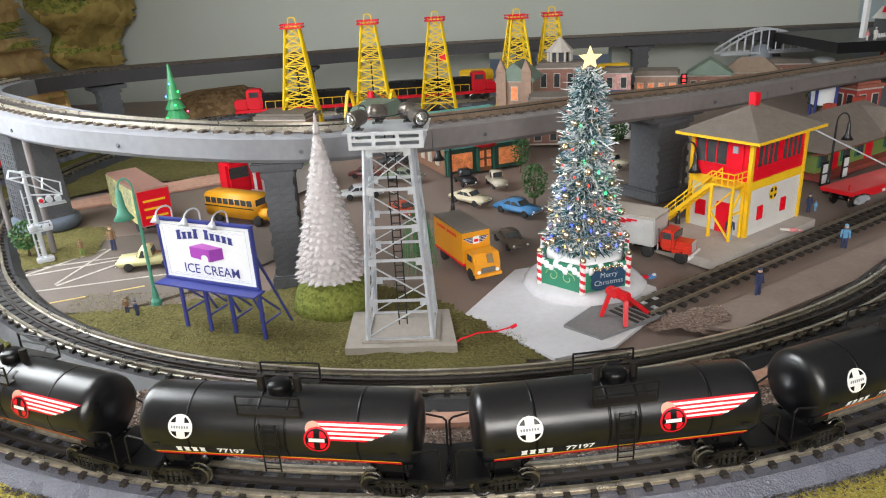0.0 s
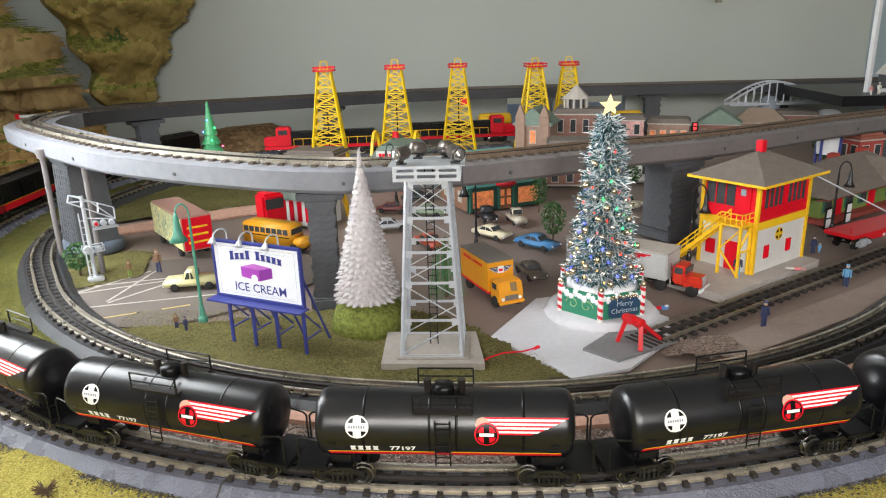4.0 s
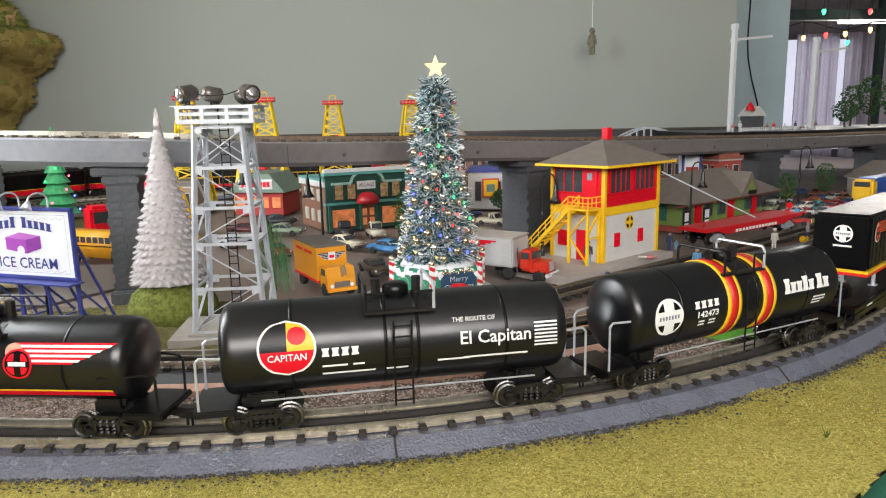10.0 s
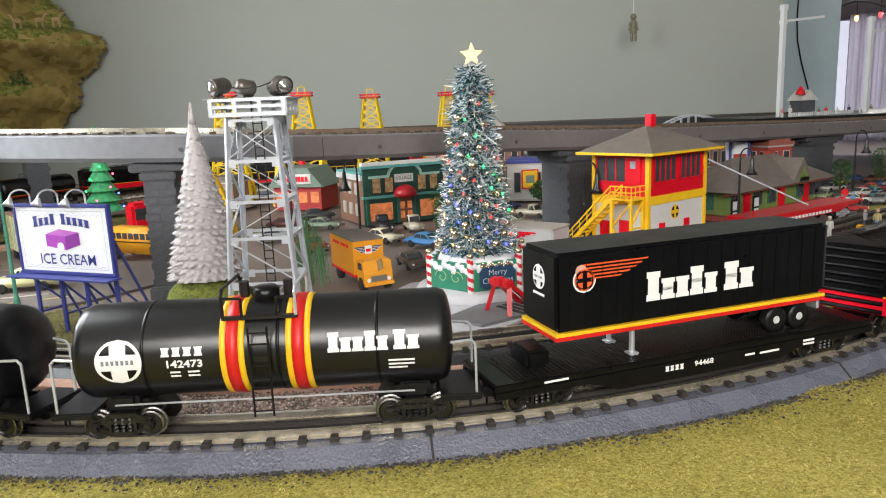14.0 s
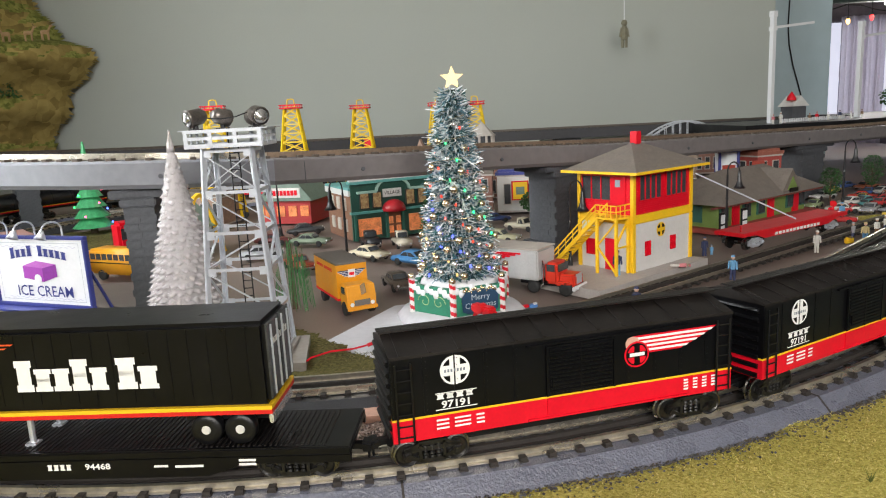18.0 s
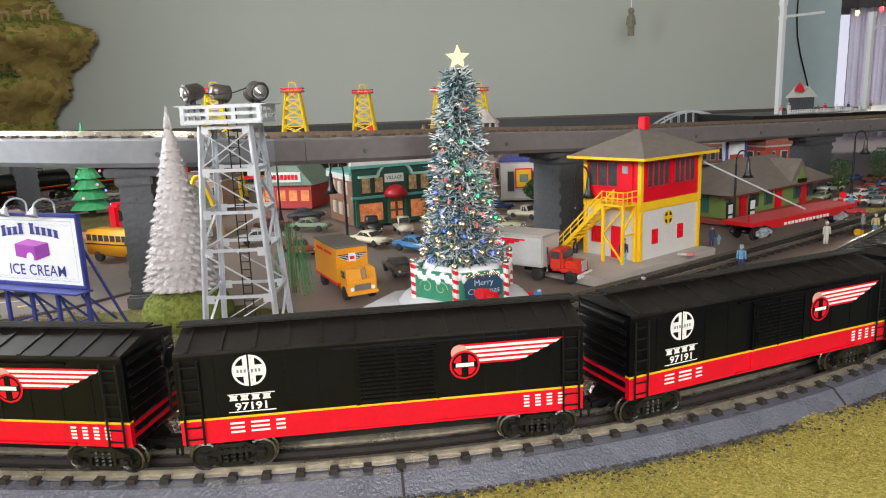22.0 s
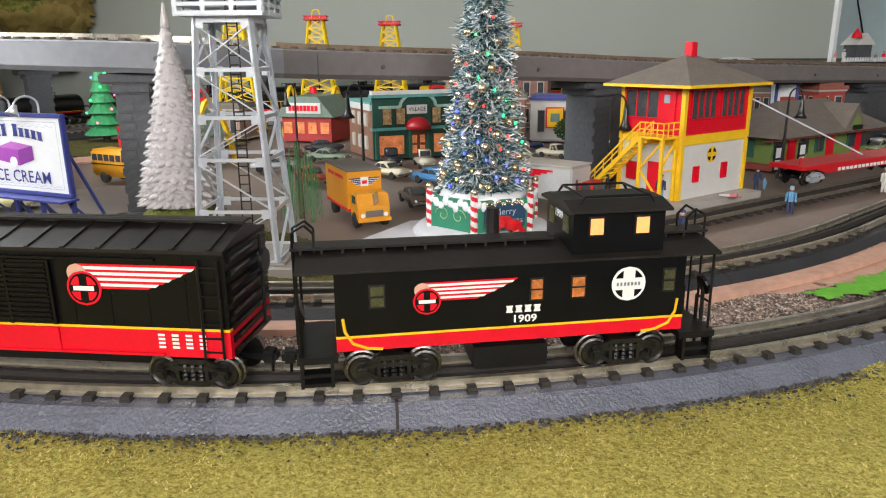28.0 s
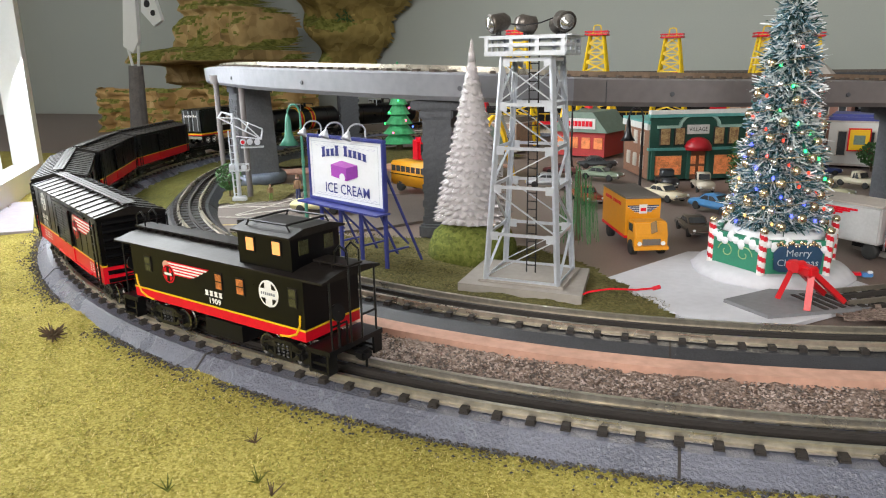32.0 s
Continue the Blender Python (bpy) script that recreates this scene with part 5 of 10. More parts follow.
flat_patch("road", [(-0.92, 1.38), (-0.86, 1.29), (-0.6, 1.10), (-0.42, 1.10), (-0.3, 1.19), (-0.2, 1.34), (-0.2, 1.5), (-0.6, 1.42), (-0.8, 1.46)], -0.001, ROAD, "worn brown-grey model road", "road")
lumpy_patch("grass_island", [(-0.58, 1.08), (-0.42, 0.985), (-0.2, 0.93), (-0.06, 0.905), (0.12, 0.905), (0.175, 0.93), (0.09, 1.045), (0.03, 1.12), (-0.08, 1.17), (-0.2, 1.16), (-0.36, 1.115), (-0.48, 1.095)], 0.001, DULLGRASS, "dull olive scatter grass round the signs", "grass")
lumpy_patch("grass_verge", [(-0.84, 1.45), (-0.66, 1.25), (-0.56, 1.33), (-0.60, 1.48), (-0.75, 1.5)], 0.001, DULLGRASS, "small grass verge with a bush", "grass")
lumpy_patch("grass_far", [(-1.0, 1.55), (-0.75, 1.75), (-0.45, 1.9), (-0.3, 2.05), (-0.6, 2.2), (-0.9, 2.1), (-1.05, 1.8)], 0.001, DULLGRASS, "grass field behind the elevated curve", "grass")
flat_patch("pavement_pink", [(-0.86, 1.62), (-0.8, 1.58), (-0.5, 1.78), (-0.3, 1.86), (-0.3, 1.9), (-0.55, 1.86)], 0.0005, FOAM, "pinkish footpath", "pavement")
flat_patch("path_grey", [(-1.06, 1.13), (-0.99, 1.165), (-0.775, 0.995), (-0.82, 0.96)], 0.004, mat("mauve_grey_path", (0.36, 0.33, 0.36), 0.8, var=0.1), "mauve-grey path on the turf", "pavement")
flat_patch("path_pink", [(-0.83, 1.456), (-0.79, 1.475), (-0.72, 1.33), (-0.655, 1.235), (-0.7, 1.245), (-0.76, 1.335)], 0.0008, FOAM, "pinkish bare foam beside the inner loop", "pavement")
flat_patch("snow_sheet", [(0.075, 1.055), (0.178, 0.932), (0.25, 0.955), (0.33, 1.05), (0.34, 1.12), (0.25, 1.23), (0.15, 1.2)], 0.0005, SNOW, "white-grey snow sheet under the decorated tree", "snow")
flat_patch("pad", [(0.198, 1.008), (0.238, 0.972), (0.33, 1.03), (0.29, 1.085), (0.25, 1.07)], 0.004, PADGREY, "grey pad under the bumper", "pavement")
flat_patch("pavement_walk", [(0.34, 1.01), (0.4, 0.985), (0.72, 1.19), (1.1, 1.42), (1.05, 1.5), (0.62, 1.2)], 0.0015, mat("brown_walk_board", (0.27, 0.21, 0.185), 0.75, var=0.15, scale=25), "brown station walk beside the siding", "pavement")
lumpy_patch("ballast_spill", [(0.33, 1.04), (0.29, 0.99), (0.36, 0.975), (0.42, 1.02), (0.4, 1.06)], 0.0035, GRAVEL, "spilled ballast at the track end", "gravel")
flat_patch("foam_board", [(0.44, 0.925), (0.5, 0.9), (0.62, 0.95), (0.75, 1.06), (0.68, 1.08), (0.52, 0.975)], 0.005, FOAM, "bare pinkish foam board", "trim")
lumpy_patch("grass_strip", [(0.5, 0.885), (0.53, 0.868), (0.64, 0.92), (0.78, 1.02), (0.74, 1.05), (0.61, 0.955)], 0.009, mat("bright_green_felt", (0.13, 0.42, 0.03), 0.9, var=0.2, scale=200, bump=0.4), "bright green strip between the loops", "grass")
for _i, (_a, _b, _w) in enumerate([((-0.62, 1.17), (-0.39, 1.235), 0.004), ((-0.655, 1.225), (-0.56, 1.36), 0.005), ((-0.56, 1.2), (-0.47, 1.33), 0.005), ((-0.655, 1.235), (-0.475, 1.32), 0.004), ((-0.565, 1.205), (-0.55, 1.36), 0.004), ((-0.66, 1.27), (-0.46, 1.335), 0.004)]):
    g = B()
    bar(g, (*_a, 0), (*_b, 0), _w, 0.0006)
    tagged(part("road_marking", g, LINE if _i else LINE, m=pose(0, 0, -0.0006)), "faded white road line", "road marking", "road markings", "structure")
for _a, _b in (((-0.535, 1.135), (-0.49, 1.155)), ((-0.455, 1.17), (-0.415, 1.188)), ((-0.38, 1.2), (-0.345, 1.215))):
    g = B()
    bar(g, (*_a, 0), (*_b, 0), 0.0035, 0.0006)
    tagged(part("road_marking", g, mat("faded_yellow_road_paint", (0.55, 0.42, 0.15), 0.8, var=0.25, scale=90), m=pose(0, 0, -0.0006)), "faded yellow road dash", "road marking", "road markings", "structure")


def floodlight_tower():
    t = thing("floodlight_tower", pose(-0.002, 1.004, 0), "silver lattice floodlight tower on a tan base", "floodlight tower")
    g = B()
    prism(g, [(-0.066, -0.05), (0.068, -0.05), (0.056, 0.05), (-0.07, 0.05)], -0.002, 0.009)
    box(g, 0, 0.0, 0.0105, 0.094, 0.08, 0.003, bev=0.001)
    part("base", g, CONCRETE, t)
    zb, zt = 0.011, 0.243
    hb, ht, db, dt = 0.0405, 0.0265, 0.036, 0.0235

    def corner(sx, sy, z):
        k = (z - zb) / (zt - zb)
        return Vector((sx * (hb + (ht - hb) * k), sy * (db + (dt - db) * k), z))
    for sx in (-1, 1):
        for sy in (-1, 1):
            g = B()
            a, b = corner(sx, sy, zb), corner(sx, sy, zt)
            bar(g, a, b, 0.0052, 0.0012)
            bar(g, a + Vector((-sx * 0.0022, 0, 0)), b + Vector((-sx * 0.0022, 0, 0)), 0.0012, 0.0052)
            part("leg", g, SILVER, t)
    lev = [zb + 0.002, 0.062, 0.112, 0.152, 0.196, zt - 0.003]
    for i, z in enumerate(lev):
        for a, b in (((-1, -1), (1, -1)), ((-1, 1), (1, 1)), ((-1, -1), (-1, 1)), ((1, -1), (1, 1))):
            g = B()
            bar(g, corner(*a, z), corner(*b, z), 0.0012, 0.0034)
            part("cross_bar", g, SILVER, t)
            if i < len(lev) - 1:
                z2 = lev[i + 1]
                pair = ((a, b), (b, a)) if i == 4 else ((a, b),) if i % 2 == 0 else ((b, a),)
                for p, q in pair:
                    g = B()
                    bar(g, corner(*p, z + 0.002), corner(*q, z2 - 0.002), 0.0028, 0.001)
                    part("diagonal_brace", g, SILVER, t)
                for p in (a, b):
                    g = B()
                    c = corner(*p, z2 - 0.002)
                    q = corner(*(b if p == a else a), z2 - 0.002)
                    box(g, *(c + (q - c) * 0.1), 0.008 if a[1] == b[1] else 0.001, 0.001 if a[1] == b[1] else 0.008, 0.009)
                    part("gusset", g, SILVER, t)
    # platform tray with slotted sides
    g = B()
    box(g, 0, 0, 0.2445, 0.082, 0.068, 0.0015)
    box(g, 0, 0.002, 0.2625, 0.093, 0.07, 0.001)
    part("platform", g, SILVER, t)
    for s in (-1, 1):
        for ax in (0, 1):
            g = B()
            L = 0.082 if ax == 0 else 0.068
            for z in (0.2465, 0.254, 0.2612):
                box(g, *((0, s * 0.034, z) if ax == 0 else (s * 0.0405, 0, z)), *((L, 0.0012, 0.0034) if ax == 0 else (0.0012, L - 0.003, 0.0034)))
            for k in (-0.5, -0.17, 0.17, 0.5):
                box(g, *((k * (L - 0.005), s * 0.0343, 0.254) if ax == 0 else (s * 0.0408, k * (L - 0.009), 0.254)), *((0.004, 0.0014, 0.0174) if ax == 0 else (0.0014, 0.004, 0.0174)))
            part("side_rail", g, SILVER, t)
    g = B()
    for x in (-0.005, 0.005):
        rod(g, (x, 0.004, zb), (x, 0.004, 0.262), 0.0008, 5)
    for i in range(26):
        rod(g, (-0.005, 0.004, 0.02 + i * 0.009), (0.005, 0.004, 0.02 + i * 0.009), 0.0006, 5)
    part("ladder", g, BLKPAINT, t)
    for x, y, rz in ((-0.031, -0.02, -48), (0.035, -0.018, 35), (-0.014, 0.02, 140), (0.022, 0.02, 205)):
        g = B()
        m = pose(x, y, 0.276, 12, 0, rz)
        lathe(g, [(0.0, -0.012), (0.005, -0.012), (0.0086, -0.007), (0.0092, 0.006), (0.0099, 0.008), (0.0, 0.008)], 20, m @ pose(0, 0, 0, 90))
        lamp = part("lamp_housing", g, BRONZE, t, "dull bronze lamp housing", smooth=True)
        g = B()
        lathe(g, [(0.0, 0.0082), (0.0086, 0.0082), (0.0064, 0.011), (0.0, 0.0125)], 20, m @ pose(0, 0, 0, 90))
        part("lens", g, GLASSLENS, lamp, "clear round lens", smooth=True)
        g = B()
        rod(g, (x, y, 0.262), (x, y, 0.27), 0.003, 8)
        box(g, x, y, 0.2635, 0.012, 0.012, 0.0015)
        part("lamp_foot", g, BLKPAINT, t)
    g = B()
    tube(g, [(-0.022, -0.01, 0.275), (-0.008, -0.006, 0.2735), (0.008, -0.006, 0.275), (0.022, -0.01, 0.279)], 0.0007, 5)
    part("cable", g, BLKPAINT, t)


floodlight_tower()


def billboard():
    rz = -21.5
    t = thing("billboard", pose(-0.2385, 1.018, 0, 0, 0, rz), "blue-framed white ice cream billboard on posts", "billboard")
    W, z0, z1 = 0.147, 0.072, 0.155
    zc, H = (z0 + z1) / 2, z1 - z0
    g = B()
    box(g, 0, 0, zc, W - 0.006, 0.003, H - 0.006)
    part("panel", g, SIGNWHITE, t)
    for nm, c, s in (("frame_top", (0, 0, z1 - 0.002), (W, 0.006, 0.004)), ("frame_bottom", (0, 0, z0 + 0.002), (W, 0.006, 0.004)), ("frame_side", (-W / 2 + 0.002, 0, zc), (0.004, 0.0055, H - 0.008)), ("frame_side", (W / 2 - 0.002, 0, zc), (0.004, 0.0055, H - 0.008))):
        g = B()
        box(g, *c, *s, bev=0.0006)
        part(nm, g, BLUE, t)
    g = B()
    box(g, 0, -0.009, z0 - 0.0015, W + 0.008, 0.022, 0.002)
    part("ledge", g, BLUE, t)
    for x in (-0.06, -0.02, 0.02, 0.0655):
        g = B()
        box(g, x, 0.0045, (z1 - 0.01) / 2, 0.0045, 0.003, z1 - 0.01)
        part("post", g, BLUE, t)
        g = B()
        bar(g, (x, 0.006, z0 + 0.045), (x, 0.062, 0.0), 0.003, 0.002)
        bar(g, (x, 0.006, z0 - 0.012), (x, 0.04, 0.026), 0.002, 0.002)
        bar(g, (x, 0.006, 0.022), (x, 0.04, 0.022), 0.002, 0.002)
        part("back_brace", g, BLUE, t)
    for x in (-0.05, -0.006, 0.036):
        g = B()
        tube(g, [(x, 0.004, z1 - 0.004)] + [(x, 0.004 - 0.013 * (1 - math.cos(a)), z1 + 0.008 + 0.009 * math.sin(a)) for a in [radians(22.5 * i) for i in range(9)]], 0.0011, 6)
        lamp = part("gooseneck", g, SILVER, t)
        g = B()
        lathe(g, [(0.0018, 0.006), (0.003, 0.003), (0.0065, -0.004), (0.006, -0.004), (0.001, 0.002)], 14, pose(x, -0.023, z1 + 0.004, -25))
        part("lamp_shade", g, SILVER, lamp, smooth=True)
    pl = lambda lift: (lambda u, v: Vector((u, -0.0016 - lift, zc + v)))
    # border lines, brand name as bars, the pictured box
    g = B()
    for v in (-0.034, 0.033):
        strips(g, rect_rows(-0.064, 0.064, v, v + 0.0006), pl(0.0004))
    for u in (-0.064, 0.0634):
        strips(g, rect_rows(u, u + 0.0006, -0.034, 0.0336), pl(0.0004))
    part("border_line", g, mat("grey_line_print", (0.45, 0.48, 0.55), 0.5), t)
    arch = lambda lift: (lambda u, v: pl(lift)(u, v + 0.0045 * (1 - (u / 0.045) ** 2)))
    word(t, arch, [(-0.043, 0.0135, 0.036, 4), (0.001, 0.0135, 0.044, 5)], 0.0125, BLUE, 0.2, "034", 0.16, 0.0006, "lettering_bar", "blue arched lettering bars")
    # dripping icing line round the lettering
    g = B()
    for side_v, amp in ((0.031, -0.003), (-0.033, 0.0025)):
        for i in range(42):
            u = -0.058 + i * 0.0028
            d0, d1 = amp * abs(math.sin(i * 0.9)), amp * abs(math.sin((i + 1) * 0.9))
            strips(g, [(side_v + d0 - 0.0003, side_v + d0 + 0.0003, [(u, u + 0.0028, u, u + 0.0028)])], pl(0.0004))
    part("icing_line", g, mat("pale_violet_print", (0.5, 0.5, 0.62), 0.5), t)
    me = text_mesh("lettering", "ICE CREAM", 0.0178, 0.0, bold=0.0001)
    for v in me.vertices:
        v.co = pl(0.0006)(v.co.x * 0.98 + 0.004, v.co.y - 0.0235)
    me.materials.append(BLUE)
    share("lettering", me, t, Matrix(), "blue serif lettering")
    g = B()
    for poly, mi in (([(-0.026, -0.008), (0.004, -0.012), (0.004, 0.004), (-0.026, 0.006)], 0), ([(0.004, -0.012), (0.026, -0.005), (0.026, 0.009), (0.004, 0.004)], 1), ([(-0.026, 0.006), (0.004, 0.004), (0.026, 0.009), (-0.004, 0.0125)], 2)):
        f = g.faces.new([g.verts.new(pl(0.0005)(u, v)) for u, v in poly])
        f.material_index = mi
    strips(g, disc_rows(-0.004, -0.0085, 0.0055), pl(0.0009), 3)
    part("pictured_box", g, [PURPLE, mat("dark_purple_print", (0.22, 0.03, 0.28), 0.5), mat("light_purple_print", (0.48, 0.14, 0.52), 0.5), SIGNWHITE], t, "purple picture of a carton")


billboard()


def crystal_tree():
    t = thing("crystal_tree", pose(-0.105, 1.10, 0), "clear acrylic tree on a mossy mound", "ornament tree")
    icy = mat("clear_frosted_acrylic", (0.93, 0.89, 0.9), 0.06, trans=0.66, var=0.03, bump=0.35, scale=160, fine=3, spec=1.0)
    rnd = random.Random(4)
    g = B()
    lathe(g, [(0.042, 0.046), (0.034, 0.09), (0.025, 0.14), (0.015, 0.19), (0.004, 0.24)], 20)
    part("core", g, icy, t)
    n = 22
    for i in range(n):
        k = i / (n - 1)
        z = 0.049 + 0.19 * k
        r = 0.0425 * (1 - k) ** 0.95 + 0.0042
        h = 0.0095 * (1 - 0.25 * k)
        m = max(7, int(2 * math.pi * r / 0.011))
        seg, ph = m * 6, 0.5 * (i % 2)
        jit = [(rnd.uniform(0.93, 1.07), rnd.uniform(-0.0016, 0.0016)) for _ in range(m)]
        g = B()
        rows = []
        for rr, dz, lobe in ((0.56, 1.1, 0.0), (0.8, 0.62, 0.06), (1.0, 0.2, 0.13), (1.1, -0.1, 0.19), (0.99, -0.26, 0.15), (0.64, -0.05, 0.04)):
            row = []
            for j in range(seg):
                a = 2 * math.pi * j / seg
                f = (j / 6 + ph) % 1.0
                q, e = jit[int(j / 6 + ph) % m]
                bump = (0.5 + 0.5 * math.cos(2 * math.pi * f)) ** 1.4
                R = r * (rr * (1 - lobe * bump) * (1 + (q - 1) * lobe * 4))
                row.append(g.verts.new((R * math.cos(a), R * math.sin(a), z + h * dz + (e + 0.0016 * bump) * (lobe > 0.1))))
            rows.append(row)
        for ra, rb in zip(rows, rows[1:]):
            for j in range(seg):
                g.faces.new((ra[j], rb[j], rb[(j + 1) % seg], ra[(j + 1) % seg]))
        bmesh.ops.recalc_face_normals(g, faces=g.faces[:])
        part("tier", g, icy, t, smooth=True)
    g = B()
    lathe(g, [(0.005, 0.238), (0.0042, 0.247), (0.0022, 0.256), (0.0018, 0.262), (0.0, 0.2655)], 14)
    part("tip", g, icy, t, smooth=True)
    g = B()
    lathe(g, [(0.0, -0.003), (0.058, -0.003), (0.055, 0.016), (0.048, 0.032), (0.034, 0.043), (0.0, 0.046)], 36)
    for v in g.verts:
        v.co *= 1 + 0.05 * noise.noise(v.co * 60)
    m = tagged(part("grass_mound", g, MOSS, None, smooth=True), "mossy green foam mound", "mound")
    m.matrix_basis = pose(-0.105, 1.10, 0)


crystal_tree()


def decorated_tree():
    cx, cy = 0.2435, 1.145
    t = thing("christmas_tree", pose(cx, cy, 0), "tinsel Christmas tree with lights, baubles and star", "christmas tree")
    rnd = random.Random(7)
    z0, z1 = 0.056, 0.297

    def rad(z):
        return 0.049 - 0.037 * (z - z0) / (z1 - z0) + 0.0035 * math.sin(z * 2 * math.pi / 0.033)
    # tinsel needles
    for nm, col, cnt, ln in (("tinsel_dark", (0.02, 0.1, 0.1), 4200, 0.013), ("tinsel_frost", (0.78, 0.88, 0.93), 8200, 0.0135), ("tinsel_slate", (0.14, 0.27, 0.34), 5200, 0.013)):
        V, F = [], []
        for i in range(cnt):
            z = z0 + (z1 - z0) * (1 - math.sqrt(rnd.random()) * 0.995) if rnd.random() < 0.75 else rnd.uniform(z0, z1)
            a = rnd.uniform(0, 2 * math.pi)
            r = rad(z) * rnd.uniform(0.66, 0.95)
            p = Vector((r * math.cos(a), r * math.sin(a), z))
            d = Vector((math.cos(a), math.sin(a), rnd.uniform(-0.75, 0.55))) + Vector((rnd.uniform(-1, 1), rnd.uniform(-1, 1), rnd.uniform(-0.6, 0.6))) * 0.8
            d.normalize()
            s = d.cross(Vector((rnd.uniform(-1, 1), rnd.uniform(-1, 1), rnd.uniform(-1, 1)))).normalized() * 0.001
            q = p + d * ln * rnd.uniform(0.5, 1.0 if rnd.random() < 0.93 else 1.7)
            b = len(V)
            V += [p - s, p + s, q + s * 0.5, q - s * 0.5]
            F.append((b, b + 1, b + 2, b + 3))
        me = bpy.data.meshes.new(nm)
        me.from_pydata(V, [], F)
        me.materials.append(mat(nm, col, 0.35, 0.25, var=0.3, scale=160))
        tagged(share(nm, me, t, Matrix()), "blue-green tinsel needles" if "dark" in nm else "slate-blue tinsel needles" if "slate" in nm else "silver-white tinsel tips", kind="stuff")
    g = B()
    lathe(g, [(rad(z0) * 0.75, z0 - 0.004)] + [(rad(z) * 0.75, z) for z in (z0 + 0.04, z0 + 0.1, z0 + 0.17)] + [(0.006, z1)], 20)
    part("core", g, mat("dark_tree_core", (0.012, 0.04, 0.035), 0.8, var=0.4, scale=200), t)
    gold = mat("gold_bauble", (0.8, 0.66, 0.45), 0.16, 0.95, var=0.06)
    silv = mat("pearl_silver_bauble", (0.88, 0.86, 0.82), 0.14, 0.95, var=0.06)
    bulbs = [mat("bulb_" + n, c, 0.3, emit=e, var=0.02) for n, c, e in (("green", (0.03, 1.0, 0.25), 3.0), ("red", (1.0, 0.06, 0.03), 1.8), ("blue", (0.08, 0.1, 1.0), 4.0), ("amber", (1.0, 0.6, 0.2), 1.2))]
    g = B()
    ball(g, (0, 0, 0), 0.0052, 14)
    mb = [finish("bauble", g, gold, True)]
    g = B()
    ball(g, (0, 0, 0), 0.0044, 12)
    mb.append(finish("bauble", g, silv, True))
    lights = []
    for m in bulbs:
        g = B()
        ball(g, (0, 0, 0), 0.0017, 6, (1, 1, 1.3))
        lights.append(finish("light_bulb", g, m, True))
    ga = math.pi * (3 - math.sqrt(5))
    for i in range(92):
        z = z0 + 0.004 + (z1 - z0 - 0.02) * (1 - math.sqrt(1 - (i + 0.5) / 93))
        a = i * ga
        r = rad(z) * 1.1
        share("bauble", mb[i % 2], t, Matrix.Translation((r * math.cos(a), r * math.sin(a), z)))
    for i in range(90):
        z = z0 + 0.003 + (z1 - z0 - 0.014) * (1 - math.sqrt(1 - (i + 0.5) / 91))
        a = i * ga + 1.3
        r = rad(z) * 1.05
        share("light_bulb", lights[(0, 1, 2, 3, 2, 1)[(i * 7 // 3) % 6]], t, Matrix.Translation((r * math.cos(a), r * math.sin(a), z)))
    g = B()
    tube(g, [(rad(z) * 1.12 * math.cos(a), rad(z) * 1.12 * math.sin(a), z) for a, z in [(0.16 * q, z0 + 0.01 + (z1 - z0 - 0.03) * q / 330) for q in range(331)]], 0.0006, 4)
    part("garland", g, gold, t, "thin gold garland wire")
    g = B()
    pts = []
    for j in range(10):
        a = radians(90 + 36 * j)
        r = 0.0155 if j % 2 == 0 else 0.0068
        pts.append((r * math.cos(a), r * math.sin(a)))
    prism(g, pts, -0.002, 0.002, pose(0.002, 0, 0.3105, 90, 0, 4))
    part("star", g, mat("glowing_gold_star", (1.0, 0.76, 0.35), 0.35, emit=0.55, var=0.1), t, "golden star on the tip")
    # planter: six-sided, snow-capped, with striped posts
    p = thing("tree_planter", pose(cx, cy, 0), "six-sided green planter with striped posts and snow", "planter")
    R = 0.066
    hexa = [(R * math.cos(radians(60 * k + 20)), R * math.sin(radians(60 * k + 20))) for k in range(6)]
    g = B()
    lathe(g, [(0.0, -0.002), (0.084, -0.002), (0.086, 0.004), (0.078, 0.011), (0.066, 0.014), (0.0, 0.014)], 40)
    for v in g.verts:
        v.co.xy *= 1 + 0.06 * noise.noise(v.co * 45)
    part("snow_base", g, SNOW, p, "white snow skirt", smooth=True)
    gm = mat("green_planter_panel", (0.03, 0.22, 0.13), 0.5, var=0.12)
    sw = mat("pale_scroll", (0.35, 0.45, 0.2), 0.5)
    snow2 = mat("thick_white_snow", (0.8, 0.81, 0.84), 0.7, var=0.03, bump=0.2)
    stripe = [mat("candy_red", (0.6, 0.015, 0.03), 0.35), mat("candy_white", (0.8, 0.78, 0.76), 0.35)]
    for k in range(6):
        a, b = Vector((*hexa[k], 0)), Vector((*hexa[(k + 1) % 6], 0))
        c, d = (a + b) / 2, (b - a)
        rz = math.degrees(math.atan2(d.y, d.x))
        g = B()
        box(g, 0, 0, 0.031, d.length, 0.006, 0.038)
        pan = part("panel", g, gm, p, m=pose(c.x, c.y, 0, 0, 0, rz))
        g = B()
        for s in (-1, 1):
            pts = [(s * (0.012 + 0.011 * math.cos(q) * (1 - q / 9)), 0.0034, 0.03 + 0.010 * math.sin(q) * (1 - q / 9)) for q in [0.5 * i for i in range(15)]]
            tube(g, [(x, -y, z) for x, y, z in pts], 0.0006, 4)
        part("scroll", g, sw, pan)
        g = B()
